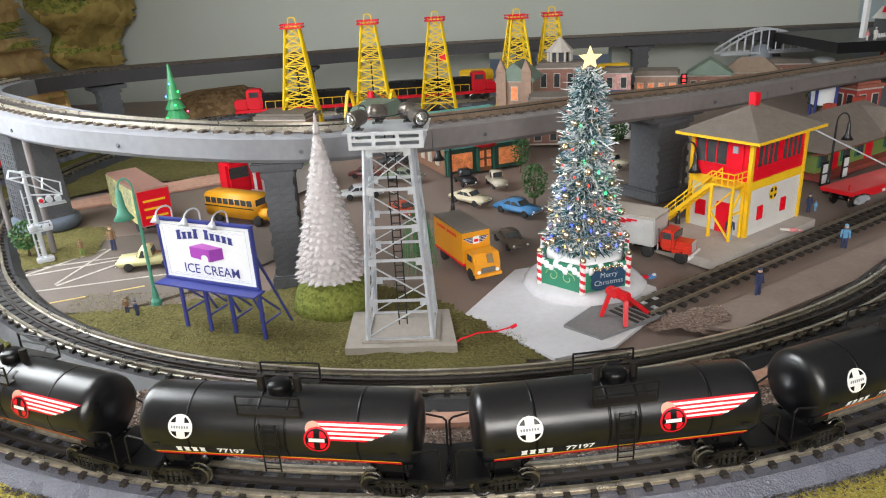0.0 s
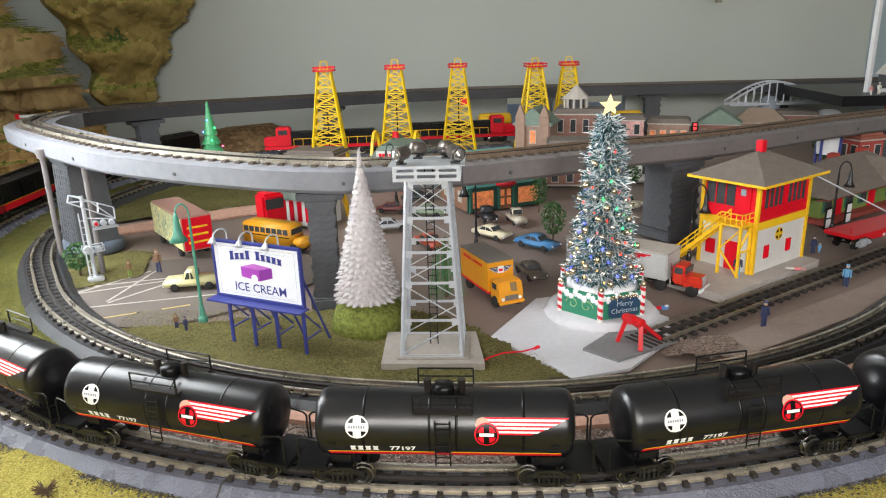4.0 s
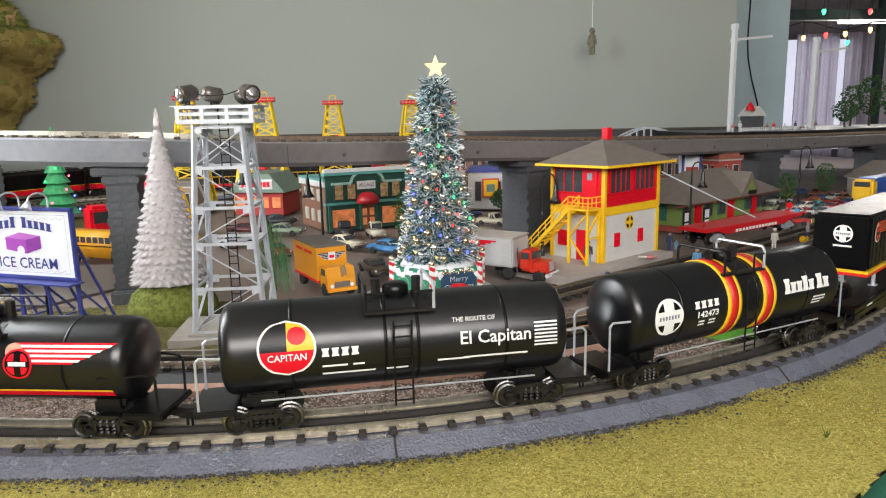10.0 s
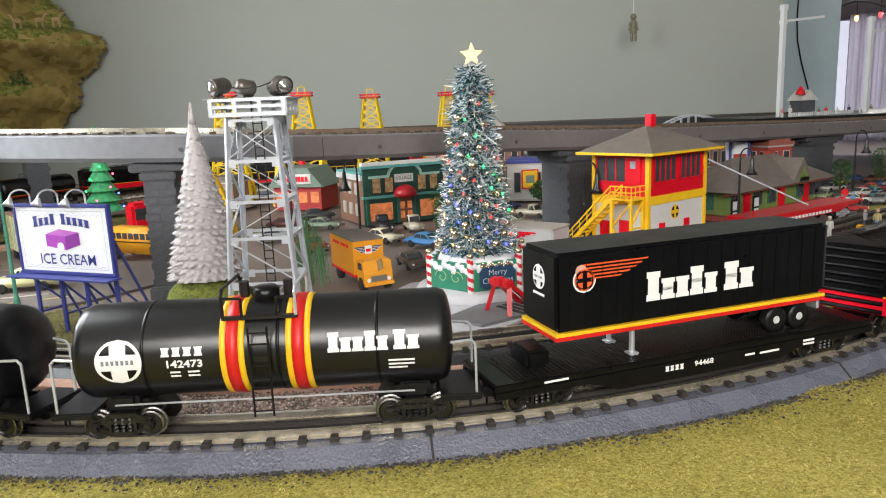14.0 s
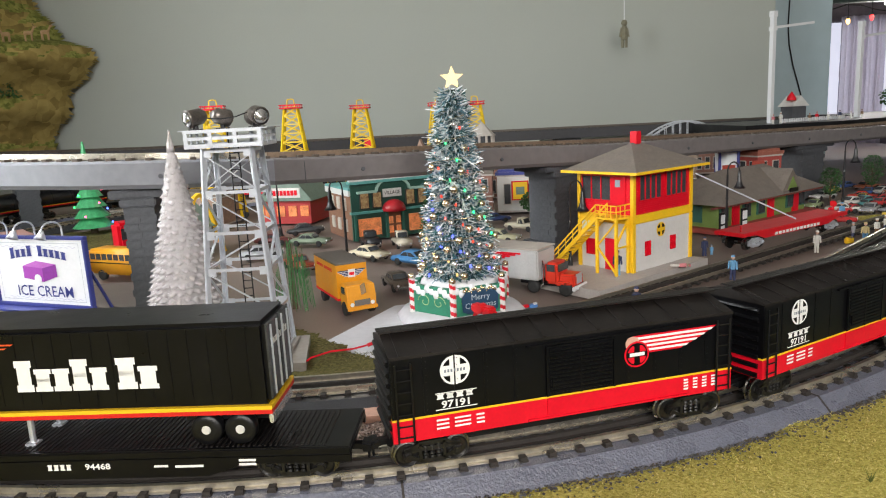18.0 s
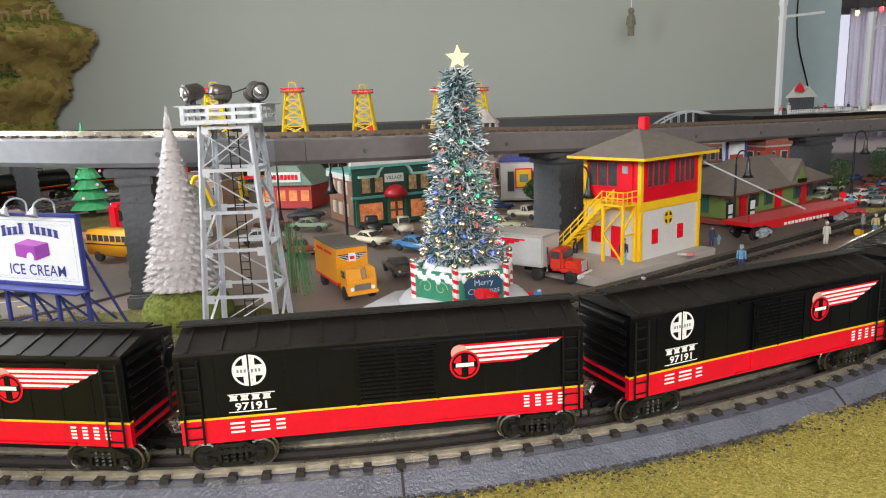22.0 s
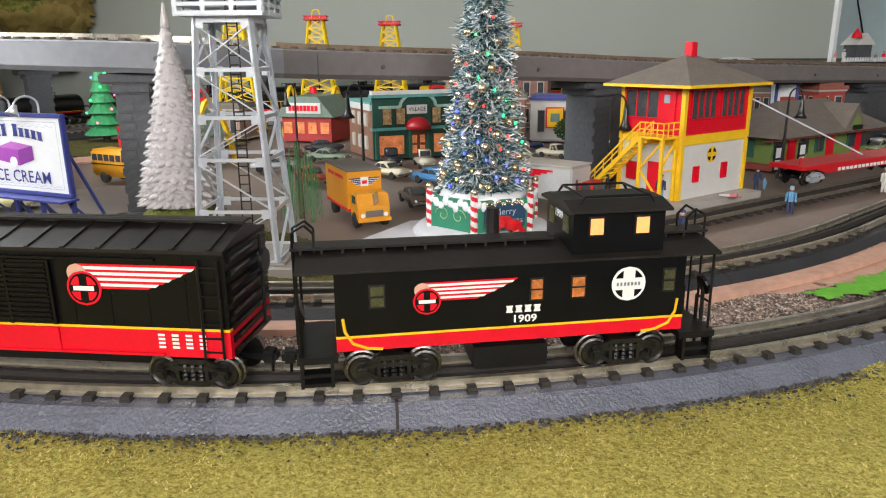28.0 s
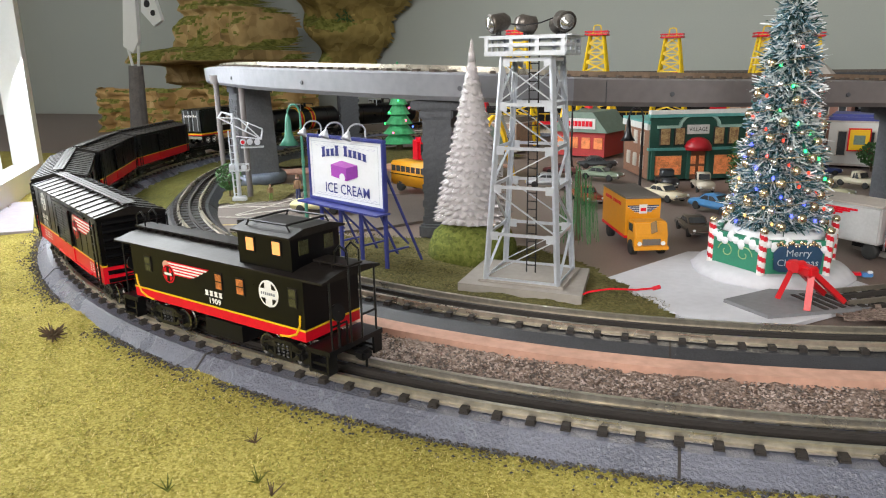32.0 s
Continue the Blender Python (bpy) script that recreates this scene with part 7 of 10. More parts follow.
def car(x, y, rz, col, label, kind="sedan", L=0.088):
    """A small model car: body, cabin, glass, wheels, bumpers."""
    name = {"sedan": "car", "pickup": "pickup_truck", "old": "vintage_truck"}[kind]
    t = thing(name, pose(x, y, 0, 0, 0, rz), label, "car", "model cars")
    pm = mat("car_paint", col, 0.3, var=0.08)
    W = L * 0.4
    g = B()
    if kind == "sedan":
        low = [(-0.5, 0.07), (0.5, 0.07), (0.51, 0.13), (0.49, 0.175), (0.18, 0.195), (-0.22, 0.2), (-0.49, 0.175), (-0.51, 0.13)]
        top = [(0.2, 0.19), (0.07, 0.3), (-0.16, 0.305), (-0.31, 0.19)]
    elif kind == "pickup":
        low = [(-0.5, 0.08), (0.5, 0.08), (0.5, 0.2), (0.16, 0.21), (-0.5, 0.2)]
        top = [(0.17, 0.2), (0.1, 0.36), (-0.08, 0.37), (-0.1, 0.2)]
    else:
        low = [(-0.5, 0.1), (0.5, 0.1), (0.5, 0.26), (0.1, 0.27), (0.08, 0.2), (-0.5, 0.2)]
        top = [(0.14, 0.26), (0.1, 0.45), (-0.14, 0.45), (-0.16, 0.18)]
    prism(g, [(u * L, v * L) for u, v in low], -W / 2, W / 2, pose(0, 0, 0, 90))
    bmesh.ops.bevel(g, geom=g.edges[:], offset=L * 0.025, segments=2, affect="EDGES")
    part("body", g, pm, t, smooth=True)
    g = B()
    prism(g, [(u * L, v * L) for u, v in top], -W * 0.40, W * 0.40, pose(0, 0, 0, 90))
    bmesh.ops.bevel(g, geom=g.edges[:], offset=L * 0.018, segments=2, affect="EDGES")
    cab = part("cabin", g, pm, t, smooth=True)
    for s in (-1, 1):
        g = B()
        cu = sum(u for u, _ in top) / 4
        v0, v1 = top[0][1] + 0.012, top[1][1] - 0.022
        for a, b in (((top[0][0] - 0.05), cu + 0.012), (cu - 0.012, top[3][0] + 0.06)):
            k = 0.55
            prism(g, [(a * L, v0 * L), (b * L, v0 * L), ((b + (cu - b) * 0.12) * L, v1 * L), ((a + (cu - a) * k) * L, v1 * L)] if a > cu else [(a * L, v0 * L), (b * L, v0 * L), ((b + (cu - b) * k) * L, v1 * L), ((a + (cu - a) * 0.12) * L, v1 * L)], -0.0008, 0.0008, pose(0, s * (W * 0.40), 0, 90))
        part("side_window", g, WINDOWGLASS, cab)
    for (ua, va), (ub, vb) in ((top[0], top[1]), (top[3], top[2])):
        g = B()
        a, b = Vector((ua * L, 0, va * L)), Vector((ub * L, 0, vb * L))
        bar(g, a + (b - a) * 0.15, a + (b - a) * 0.85, W * 0.66, 0.0016)
        bmesh.ops.rotate(g, verts=g.verts[:], cent=(a + b) / 2, matrix=Matrix.Rotation(0, 3, "X"))
        part("windscreen", g, WINDOWGLASS, cab)
    for s in (-1, 1):
        g = B()
        box(g, s * 0.505 * L, 0, 0.1 * L, L * 0.03, W * 0.98, L * 0.035, bev=0.0006)
        part("bumper", g, CHROME, t)
        g = B()
        rod(g, (0.495 * L, s * W * 0.36, 0.15 * L), (0.513 * L, s * W * 0.36, 0.15 * L), L * 0.022, 8)
        part("headlight", g, SIGNWHITE, t)
    wheels(t, (-0.3 * L, 0.31 * L), W * 0.44, L * 0.078, L * 0.06)
    return t


car(0.085, 1.552, -43, (0.62, 0.55, 0.4), "cream sedan parked in the town")
car(0.174, 1.475, -42, (0.06, 0.2, 0.42), "blue coupe parked in the town", L=0.092)
car(-0.04, 1.492, -58, (0.3, 0.045, 0.02), "dark red coupe parked by the lattice tower")
car(0.15, 1.31, -70, (0.09, 0.07, 0.055), "dark brown dusty coupe in the street", L=0.082)
car(-0.06, 1.74, -18, (0.2, 0.25, 0.18), "dull green sedan in the street")
car(0.142, 1.665, -75, (0.5, 0.45, 0.36), "cream old-time truck in the street", "old", 0.075)
car(0.075, 1.69, -70, (0.02, 0.02, 0.024), "black vintage truck in the street", "old", 0.075)
car(0.41, 1.79, -40, (0.55, 0.5, 0.38), "cream pickup truck in the street", "pickup", 0.08)
car(0.345, 1.66, -30, (0.42, 0.4, 0.26), "pale yellow coupe in the town street")
car(-0.44, 1.27, 192, (0.56, 0.53, 0.28), "pale yellow panel car on the road", "pickup", 0.095)
car(-0.1, 1.9, 20, (0.05, 0.055, 0.06), "dark sedan beside the shops")
car(-0.15, 1.78, -10, (0.12, 0.03, 0.03), "maroon sedan beside the shops", L=0.08)
car(-0.14, 1.62, 15, (0.35, 0.36, 0.38), "silver sedan in the town street")
car(0.36, 1.93, 10, (0.03, 0.05, 0.16), "navy sedan beside the shops", L=0.075)
_r = random.Random(12)
for _i, (_x, _y, _c) in enumerate([(1.12, 1.98, (0.45, 0.02, 0.02)), (1.22, 2.02, (0.6, 0.6, 0.58)), (1.3, 1.98, (0.5, 0.05, 0.03)), (1.18, 2.1, (0.08, 0.3, 0.33)), (1.3, 2.12, (0.55, 0.4, 0.08)), (1.42, 2.08, (0.4, 0.03, 0.03)), (1.25, 2.22, (0.25, 0.25, 0.28)), (1.38, 2.2, (0.05, 0.1, 0.3)), (1.12, 1.88, (0.3, 0.36, 0.2)), (1.36, 1.9, (0.5, 0.42, 0.06)), (1.5, 2.15, (0.55, 0.54, 0.5)), (1.46, 1.98, (0.15, 0.16, 0.2))]):
    car(_x, _y, _r.choice((20, 40, 200, 225, -30)), _c, "small model car parked beyond the station", L=0.07)
for _i in range(24):
    _a, _b = _r.random(), _r.random()
    car(1.04 + 0.45 * _a + 0.2 * _b, 1.66 + 0.6 * _a - 0.04 * _b, _r.choice((20, 40, 200, 225, -30)), _r.choice(((0.45, 0.03, 0.03), (0.6, 0.58, 0.54), (0.06, 0.12, 0.35), (0.6, 0.42, 0.05), (0.1, 0.3, 0.32), (0.3, 0.3, 0.32), (0.38, 0.12, 0.06))), "small model car in the crowded lot", L=_r.uniform(0.055, 0.075))


def school_bus():
    t = thing("school_bus", pose(-0.35, 1.49, 0, 0, 0, -25), "yellow-orange school bus on the road", "bus")
    yb = mat("bus_yellow", (0.72, 0.33, 0.015), 0.4, var=0.07)
    g = B()
    box(g, -0.012, 0, 0.034, 0.125, 0.044, 0.046, bev=0.004)
    part("body", g, yb, t, smooth=True)
    g = B()
    box(g, 0.063, 0, 0.022, 0.03, 0.032, 0.02, bev=0.004)
    part("hood", g, yb, t, smooth=True)
    for s in (-1, 1):
        for i in range(8):
            g = B()
            box(g, -0.062 + i * 0.0145, s * 0.022, 0.044, 0.0115, 0.0014, 0.011)
            part("window", g, WINDOWGLASS, t)
        g = B()
        box(g, -0.012, s * 0.0222, 0.033, 0.12, 0.0012, 0.0018)
        part("black_stripe", g, DARK, t)
    g = B()
    box(g, 0.0503, 0, 0.044, 0.0014, 0.034, 0.012)
    part("windscreen", g, WINDOWGLASS, t)
    wheels(t, (-0.045, 0.052), 0.018, 0.01, 0.008)


school_bus()


def snack_trailer():
    t = thing("show_trailer", pose(-0.555, 1.51, 0, 0, 0, -50), "red and pale blue box trailer", "trailer")
    g = B()
    box(g, 0, 0, 0.052, 0.2, 0.06, 0.07, bev=0.002)
    part("box", g, mat("brown_red_roof", (0.4, 0.22, 0.18), 0.6, var=0.1), t)
    g = B()
    box(g, -0.0, -0.0305, 0.052, 0.196, 0.0014, 0.064)
    part("side_panel", g, mat("mural_blue_yellow", (0.2, 0.45, 0.55), 0.5, var=0.7, scale=22, tint=(0.55, 0.5, 0.2)), t, "pale blue mural side")
    g = B()
    box(g, 0.1005, 0, 0.052, 0.0016, 0.056, 0.064)
    part("end_door", g, RED, t)
    g = B()
    for i in range(3):
        box(g, 0.1015, 0, 0.035 + i * 0.015, 0.001, 0.04, 0.004)
    part("lettering", g, YELLOW, t)
    wheels(t, (-0.06, 0.06), 0.025, 0.011, 0.008)
    g = B()
    box(g, 0, 0, 0.015, 0.18, 0.04, 0.006)
    part("chassis", g, DARK, t)
    c = thing("red_cab", pose(-0.40, 1.62, 0, 0, 0, -50), "red truck cab parked behind the trailer", "truck")
    g = B()
    box(g, 0, 0, 0.055, 0.05, 0.05, 0.07, bev=0.006)
    part("cab", g, RED, c)
    g = B()
    box(g, 0.0252, 0, 0.068, 0.0014, 0.04, 0.022)
    part("windscreen", g, WINDOWGLASS, c)
    wheels(c, (0.0,), 0.024, 0.012, 0.009)


snack_trailer()


def figure(x, y, rz, coat, legs, h=0.036, label="small painted figure standing on the walk", lying=False):
    """A painted figurine, one plain mesh."""
    g = B()
    k = h / 0.036
    for s in (-1, 1):
        rod(g, (s * 0.0024 * k, 0, 0), (s * 0.0018 * k, 0, 0.017 * k), 0.0017 * k, 6, 0.0022 * k, 1)
        rod(g, (s * 0.0048 * k, 0, 0.0275 * k), (s * 0.0058 * k, -0.0012 * k, 0.016 * k), 0.0014 * k, 6, 0.0012 * k, 0)
    rod(g, (0, 0, 0.016 * k), (0, 0, 0.0285 * k), 0.0036 * k, 8, 0.0042 * k, 0)
    ball(g, (0, 0, 0.0325 * k), 0.0029 * k, 8)
    for f in g.faces:
        if f.calc_center_median().z > 0.0293 * k:
            f.material_index = 2
    rod(g, (0, 0, 0.0338 * k), (0, 0, 0.0362 * k), 0.003 * k, 8, 0.0024 * k, 0)
    ob = new("figurine", finish("figurine", g, [coat, legs, SKIN], False))
    ob.matrix_basis = pose(x, y, 0.0035 if lying else 0.0, 90 if lying else 0, 0, rz)
    return tagged(ob, label, "figurine", "figurines")


_w = mat("white_coat_paint", (0.65, 0.64, 0.6), 0.6)
_b = mat("sky_blue_coat_paint", (0.12, 0.3, 0.5), 0.6)
_o = mat("brown_coat_paint", (0.22, 0.13, 0.07), 0.6)
_p = mat("pink_coat_paint", (0.6, 0.2, 0.22), 0.6)
figure(0.464, 1.083, 20, NAVY, NAVY, 0.04, "dark-suited figure on the walk")
figure(0.655, 1.243, -30, _b, NAVY, 0.038, "figure in a light blue jacket on the walk")
figure(0.68, 1.418, 0, NAVY, NAVY, 0.034, "dark-dressed figure by the signal tower")
figure(0.866, 1.399, 0, _w, _w, 0.038, "white-clad figure on the station walk")
figure(0.978, 1.482, 40, mat("grey_coat_paint", (0.3, 0.3, 0.32), 0.6), NAVY, 0.034, "figure in a grey coat on the station walk")
figure(0.99, 1.465, -40, mat("straw_coat_paint", (0.55, 0.45, 0.22), 0.6), _b, 0.036, "figure in a straw-coloured jacket on the station walk")
figure(1.038, 1.508, 10, _w, _o, 0.034, "figure in a white shirt on the station walk")
figure(1.075, 1.54, 30, _w, NAVY, 0.034, "figure in a white shirt on the station walk")
figure(1.13, 1.6, -30, NAVY, NAVY, 0.036, "dark-dressed figure at the end of the walk")
figure(1.077, 1.69, 10, _b, _b, 0.04, "blue-clad figure by the flat wagon")
figure(1.06, 1.7, 0, RED, RED, 0.036, "red-clad figure by the flat wagon")
figure(0.695, 1.425, 0, _b, _b, 0.018, "child figure in blue by the signal tower")
_y = thing("yellow_trunk", pose(0.956, 1.456, 0, 0, 0, 30), "small yellow trunk on the station walk", "trunk")
g = B()
box(g, 0, 0, 0.006, 0.018, 0.01, 0.011, bev=0.002)
part("body", g, YELLOW, _y)
g = B()
box(g, 0, 0, 0.0115, 0.003, 0.0105, 0.0015)
part("strap", g, TRUNK, _y)
_y = thing("luggage_cart", pose(1.095, 1.555, 0, 0, 0, 30), "brown luggage cart on the station walk", "cart")
g = B()
box(g, 0, 0, 0.011, 0.034, 0.016, 0.003)
box(g, 0.016, 0, 0.017, 0.002, 0.016, 0.013)
part("bed", g, TRUNK, _y)
wheels(_y, (-0.011, 0.011), 0.007, 0.0045, 0.002, TRUNK)
_y = thing("broken_toy", pose(0.336, 1.15, 0, 0, 0, 20), "small broken red, blue and white toy on the ground", "toy")
g = B()
bar(g, (-0.014, 0.004, 0.003), (0.0, 0.0, 0.004), 0.006, 0.003)
part("red_piece", g, RED, _y)
g = B()
box(g, 0.006, 0.0, 0.003, 0.012, 0.008, 0.005, bev=0.001)
part("blue_piece", g, mat("toy_blue", (0.08, 0.22, 0.5), 0.4), _y)
g = B()
box(g, 0.008, -0.003, 0.0065, 0.006, 0.004, 0.003, bev=0.001)
part("white_piece", g, SIGNWHITE, _y)
figure(-0.54, 1.352, 0, _o, NAVY, 0.045, "dark cloaked figure on the road edge")
figure(-0.585, 1.33, 30, _o, GREENP, 0.03, "small brown figure on the verge")
figure(-0.397, 1.092, 20, _o, NAVY, 0.023, "dark seated-looking figure on the grass")
figure(-0.378, 1.082, -20, NAVY, NAVY, 0.023, "dark seated-looking figure on the grass")
_f = figure(0.487, 1.262, -20, NAVY, _b, 0.038, "figure in a dark suit on the tower platform")
_f.matrix_basis = pose(0.487, 1.262, 0.0125, 0, 0, -20)
_f = figure(0.6, 1.29, 60, _p, _w, 0.03, "fallen figure in pink lying on the platform", True)
_f.matrix_basis = pose(0.578, 1.292, 0.0165, 88, 0, 62)


def small_tree(x, y, h, r, label="small round model tree in the town", pine=False):
    t = thing("pine_tree" if pine else "tree", pose(x, y, 0), label, "tree", "model trees")
    rnd = random.Random(int(x * 1000) + int(y * 77))
    g = B()
    rod(g, (0, 0, 0), (0, 0, h * 0.7), r * 0.09, 8, r * 0.04)
    for i in range(5):
        a = rnd.uniform(0, 6.28)
        rod(g, (0, 0, h * (0.3 + 0.08 * i)), (r * 0.5 * math.cos(a), r * 0.5 * math.sin(a), h * (0.45 + 0.08 * i)), r * 0.035, 5, r * 0.015)
    part("trunk", g, TRUNK, t)
    V, F = [], []
    for i in range(620):
        z = rnd.uniform(0.22, 1.0)
        rr = r * ((1.02 - z) * 1.1 if pine else math.sqrt(max(0.03, 1 - ((z - 0.62) / 0.4) ** 2))) * rnd.uniform(0.45, 1.0)
        a = rnd.uniform(0, 6.28)
        p = Vector((rr * math.cos(a), rr * math.sin(a), z * h))
        d = Vector((rnd.uniform(-1, 1), rnd.uniform(-1, 1), rnd.uniform(-1, 1))).normalized()
        s = d.orthogonal().normalized()
        k = r * rnd.uniform(0.07, 0.15)
        b = len(V)
        V += [p - d * k, p + s * k * 0.6, p + d * k, p - s * k * 0.6]
        F.append((b, b + 1, b + 2, b + 3))
    me = bpy.data.meshes.new("crown")
    me.from_pydata(V, [], F)
    me.materials.append(LEAF)
    share("crown", me, t, Matrix())
    return t


small_tree(0.208, 1.51, 0.082, 0.026)
small_tree(0.2, 1.76, 0.085, 0.022)
small_tree(-0.683, 1.337, 0.062, 0.025, "dark green model bush on the verge")
small_tree(0.63, 1.60, 0.13, 0.032)
small_tree(1.21, 1.97, 0.085, 0.028)
small_tree(1.39, 2.09, 0.1, 0.03)
small_tree(0.46, 2.0, 0.06, 0.03, "dark green shrub beside the shop")
small_tree(0.93, 1.8, 0.11, 0.02, "small dark pine behind the station", True)


# ---- the town and the far side ----
TANBRICK = mat("tan_brown_brick", (0.3, 0.2, 0.15), 0.75, var=0.25, scale=90, bump=0.25)
REDBRICK = mat("dusky_red_brick", (0.26, 0.13, 0.1), 0.75, var=0.25, scale=90, bump=0.25)
TRIMSTONE = mat("pale_stone_trim", (0.5, 0.46, 0.42), 0.7, var=0.12)
GREENROOF = mat("grey_green_roof", (0.16, 0.22, 0.18), 0.7, var=0.2, scale=60, bump=0.2)
LITWIN = mat("softly_lit_window", (0.7, 0.22, 0.08), 0.4, emit=0.26, var=0.5, scale=90)
DGREEN = mat("dark_green_trim", (0.03, 0.12, 0.09), 0.5, var=0.15)
SNOWROOF = mat("snowy_roof", (0.6, 0.6, 0.58), 0.7, var=0.1)


def house(name, x, y, rz, w, d, h, wall, roof_m, label, floors=2, cols=4, roof="gable", rise=0.05, lit=WINDOWGLASS, cat="building"):
    """A model building: walls, string courses, roof, and every window with its frame and sill."""
    t = thing(name, pose(x, y, 0, 0, 0, rz), label, cat, "town buildings")
    g = B()
    box(g, 0, 0, h / 2, w, d, h)
    part("wall", g, wall, t)
    g = B()
    for k in range(floors + 1):
        box(g, 0, 0, max(0.003, h * k / floors - 0.002), w + 0.005, d + 0.005, 0.004)
    part("string_course", g, TRIMSTONE, t)
    o = 0.008
    g = B()
    if roof == "flat":
        box(g, 0, 0, h + 0.004, w + 0.008, d + 0.008, 0.008)
        box(g, 0, 0, h + 0.011, w - 0.006, d - 0.006, 0.006)
    elif roof == "gable":
        prism(g, [(-w / 2 - o, h), (w / 2 + o, h), (w / 2 + o, h + 0.003), (0, h + rise), (-w / 2 - o, h + 0.003)], -d / 2 - o, d / 2 + o, pose(0, 0, 0, 90))
    else:
        e = [g.verts.new(p) for p in ((-w / 2 - o, -d / 2 - o, h), (w / 2 + o, -d / 2 - o, h), (w / 2 + o, d / 2 + o, h), (-w / 2 - o, d / 2 + o, h))]
        k = max(0.0, w - d) / 2
        r1, r2 = g.verts.new((-k, 0, h + rise)), g.verts.new((k + 0.001, 0, h + rise))
        for f in ((e[0], e[1], r2, r1), (e[1], e[2], r2), (e[2], e[3], r1, r2), (e[3], e[0], r1), (e[3], e[2], e[1], e[0])):
            g.faces.new(f)
    part("roof", g, roof_m, t)
    for f in range(floors):
        for face in (0, 1):
            L = w if face == 0 else d
            n = cols if face == 0 else max(1, round(cols * d / w))
            for i in range(n):
                u = -L / 2 + L * (i + 0.5) / n
                z = h * (f + 0.5) / floors
                ww, hh = min(0.016, L / n * 0.5), h / floors * 0.52
                c = (u, -d / 2, z) if face == 0 else (-w / 2, u, z)
                s = (lambda a, b, e: (a, e, b)) if face == 0 else (lambda a, b, e: (e, a, b))
                g = B()
                box(g, *c, *s(ww + 0.004, hh + 0.004, 0.0035))
                fr = part("window", g, TRIMSTONE, t)
                c2 = (c[0], c[1] - 0.0012, c[2]) if face == 0 else (c[0] - 0.0012, c[1], c[2])
                g = B()
                box(g, *c2, *s(ww, hh, 0.0025))
                part("pane", g, lit if (i + f) % 3 else LITWIN if lit is LITWIN else WINDOWGLASS, fr)
                g = B()
                box(g, c2[0], c2[1], z - hh / 2 - 0.0015, *s(ww + 0.006, 0.002, 0.005))
                part("sill", g, TRIMSTONE, fr)
    return t


def derrick(x, y, rz, h=0.338):
    t = thing("oil_derrick", pose(x, y, 0, 0, 0, rz), "tall yellow lattice oil derrick with red crown", "oil derrick", "oil derricks")
    g = B()
    box(g, 0, 0, 0.005, 0.125, 0.1, 0.012, bev=0.002)
    part("base", g, STONE, t)
    zb, zt, hb, ht = 0.01, h - 0.018, 0.057, 0.018

    def c(sx, sy, z):
        k = (z - zb) / (zt - zb)
        q = hb + (ht - hb) * k
        return Vector((sx * q, sy * q, z))
    ym = mat("derrick_yellow", (0.8, 0.55, 0.01), 0.4, var=0.06)
    cs = ((-1, -1), (1, -1), (1, 1), (-1, 1))
    for sx, sy in cs:
        g = B()
        bar(g, c(sx, sy, zb), c(sx, sy, zt), 0.0055, 0.0055)
        part("leg", g, ym, t)
    lev = [zt * k for k in (0.17, 0.28, 0.385, 0.485, 0.58, 0.67, 0.755, 0.84, 0.92, 1.0)]
    for i, z in enumerate(lev):
        for a, b in zip(cs, cs[1:] + cs[:1]):
            mid = (c(*a, z) + c(*b, z)) / 2
            for p, q in ((c(*a, z), c(*b, z)), (c(*a, lev[i - 1]), c(*b, z)) if i else (c(*a, zb), mid), (c(*b, lev[i - 1]), c(*a, z)) if i else (c(*b, zb), mid)):
                g = B()
                bar(g, p, q, 0.0028, 0.0028)
                part("brace", g, ym, t)
    g = B()
    for s in (-1, 1):
        tube(g, [(s * 0.012, 0, zt), (s * 0.009, 0, h + 0.004), (0, 0, h + 0.006)], 0.0018, 6)
    part("gantry", g, ym, t)
    g = B()
    for s in (-1, 1):
        for z in (zt - 0.002, zt + 0.006):
            box(g, 0, s * 0.031, z, 0.064, 0.002, 0.003)
            box(g, s * 0.031, 0, z, 0.002, 0.064, 0.003)
        for k in range(6):
            box(g, -0.028 + 0.0112 * k, s * 0.031, zt + 0.002, 0.002, 0.002, 0.01)
    box(g, 0, 0, zt - 0.004, 0.062, 0.062, 0.0015)
    part("crown_platform", g, RED, t, "red crown platform with rail")
    g = B()
    rod(g, (0.0, 0, 0.012), (0, 0, 0.2), 0.002, 6)
    box(g, -0.015, 0.0, 0.024, 0.03, 0.03, 0.028, bev=0.004)
    part("pump_gear", g, DARK, t)
    return t


derrick(-0.394, 2.25, 8, 0.333)
derrick(-0.197, 2.36, 5, 0.328)
derrick(-0.008, 2.525, 0, 0.32)
derrick(0.244, 2.5, 10, 0.316)
derrick(0.362, 2.58, 0, 0.314)
g = B()
box(g, 0.012, 2.494, 0.19, 0.022, 0.002, 0.024)
tagged(part("derrick_sign", g, RED), "small red sign board on a derrick", "sign")

# upper row of buildings behind the elevated line
def church():
    t = house("church", 0.235, 2.29, -18, 0.105, 0.1, 0.14, TANBRICK, GREENROOF, "brown brick church with twin gables", 2, 3, "gable", 0.05, LITWIN, "church")
    for x in (-0.036, 0.036):
        g = B()
        box(g, x, -0.055, 0.082, 0.028, 0.016, 0.165)
        prism(g, [(x - 0.015, 0.165), (x + 0.015, 0.165), (x, 0.2)], -0.0, 0.016, pose(0, -0.048, 0, 90))
        part("gable_tower", g, TANBRICK, t)


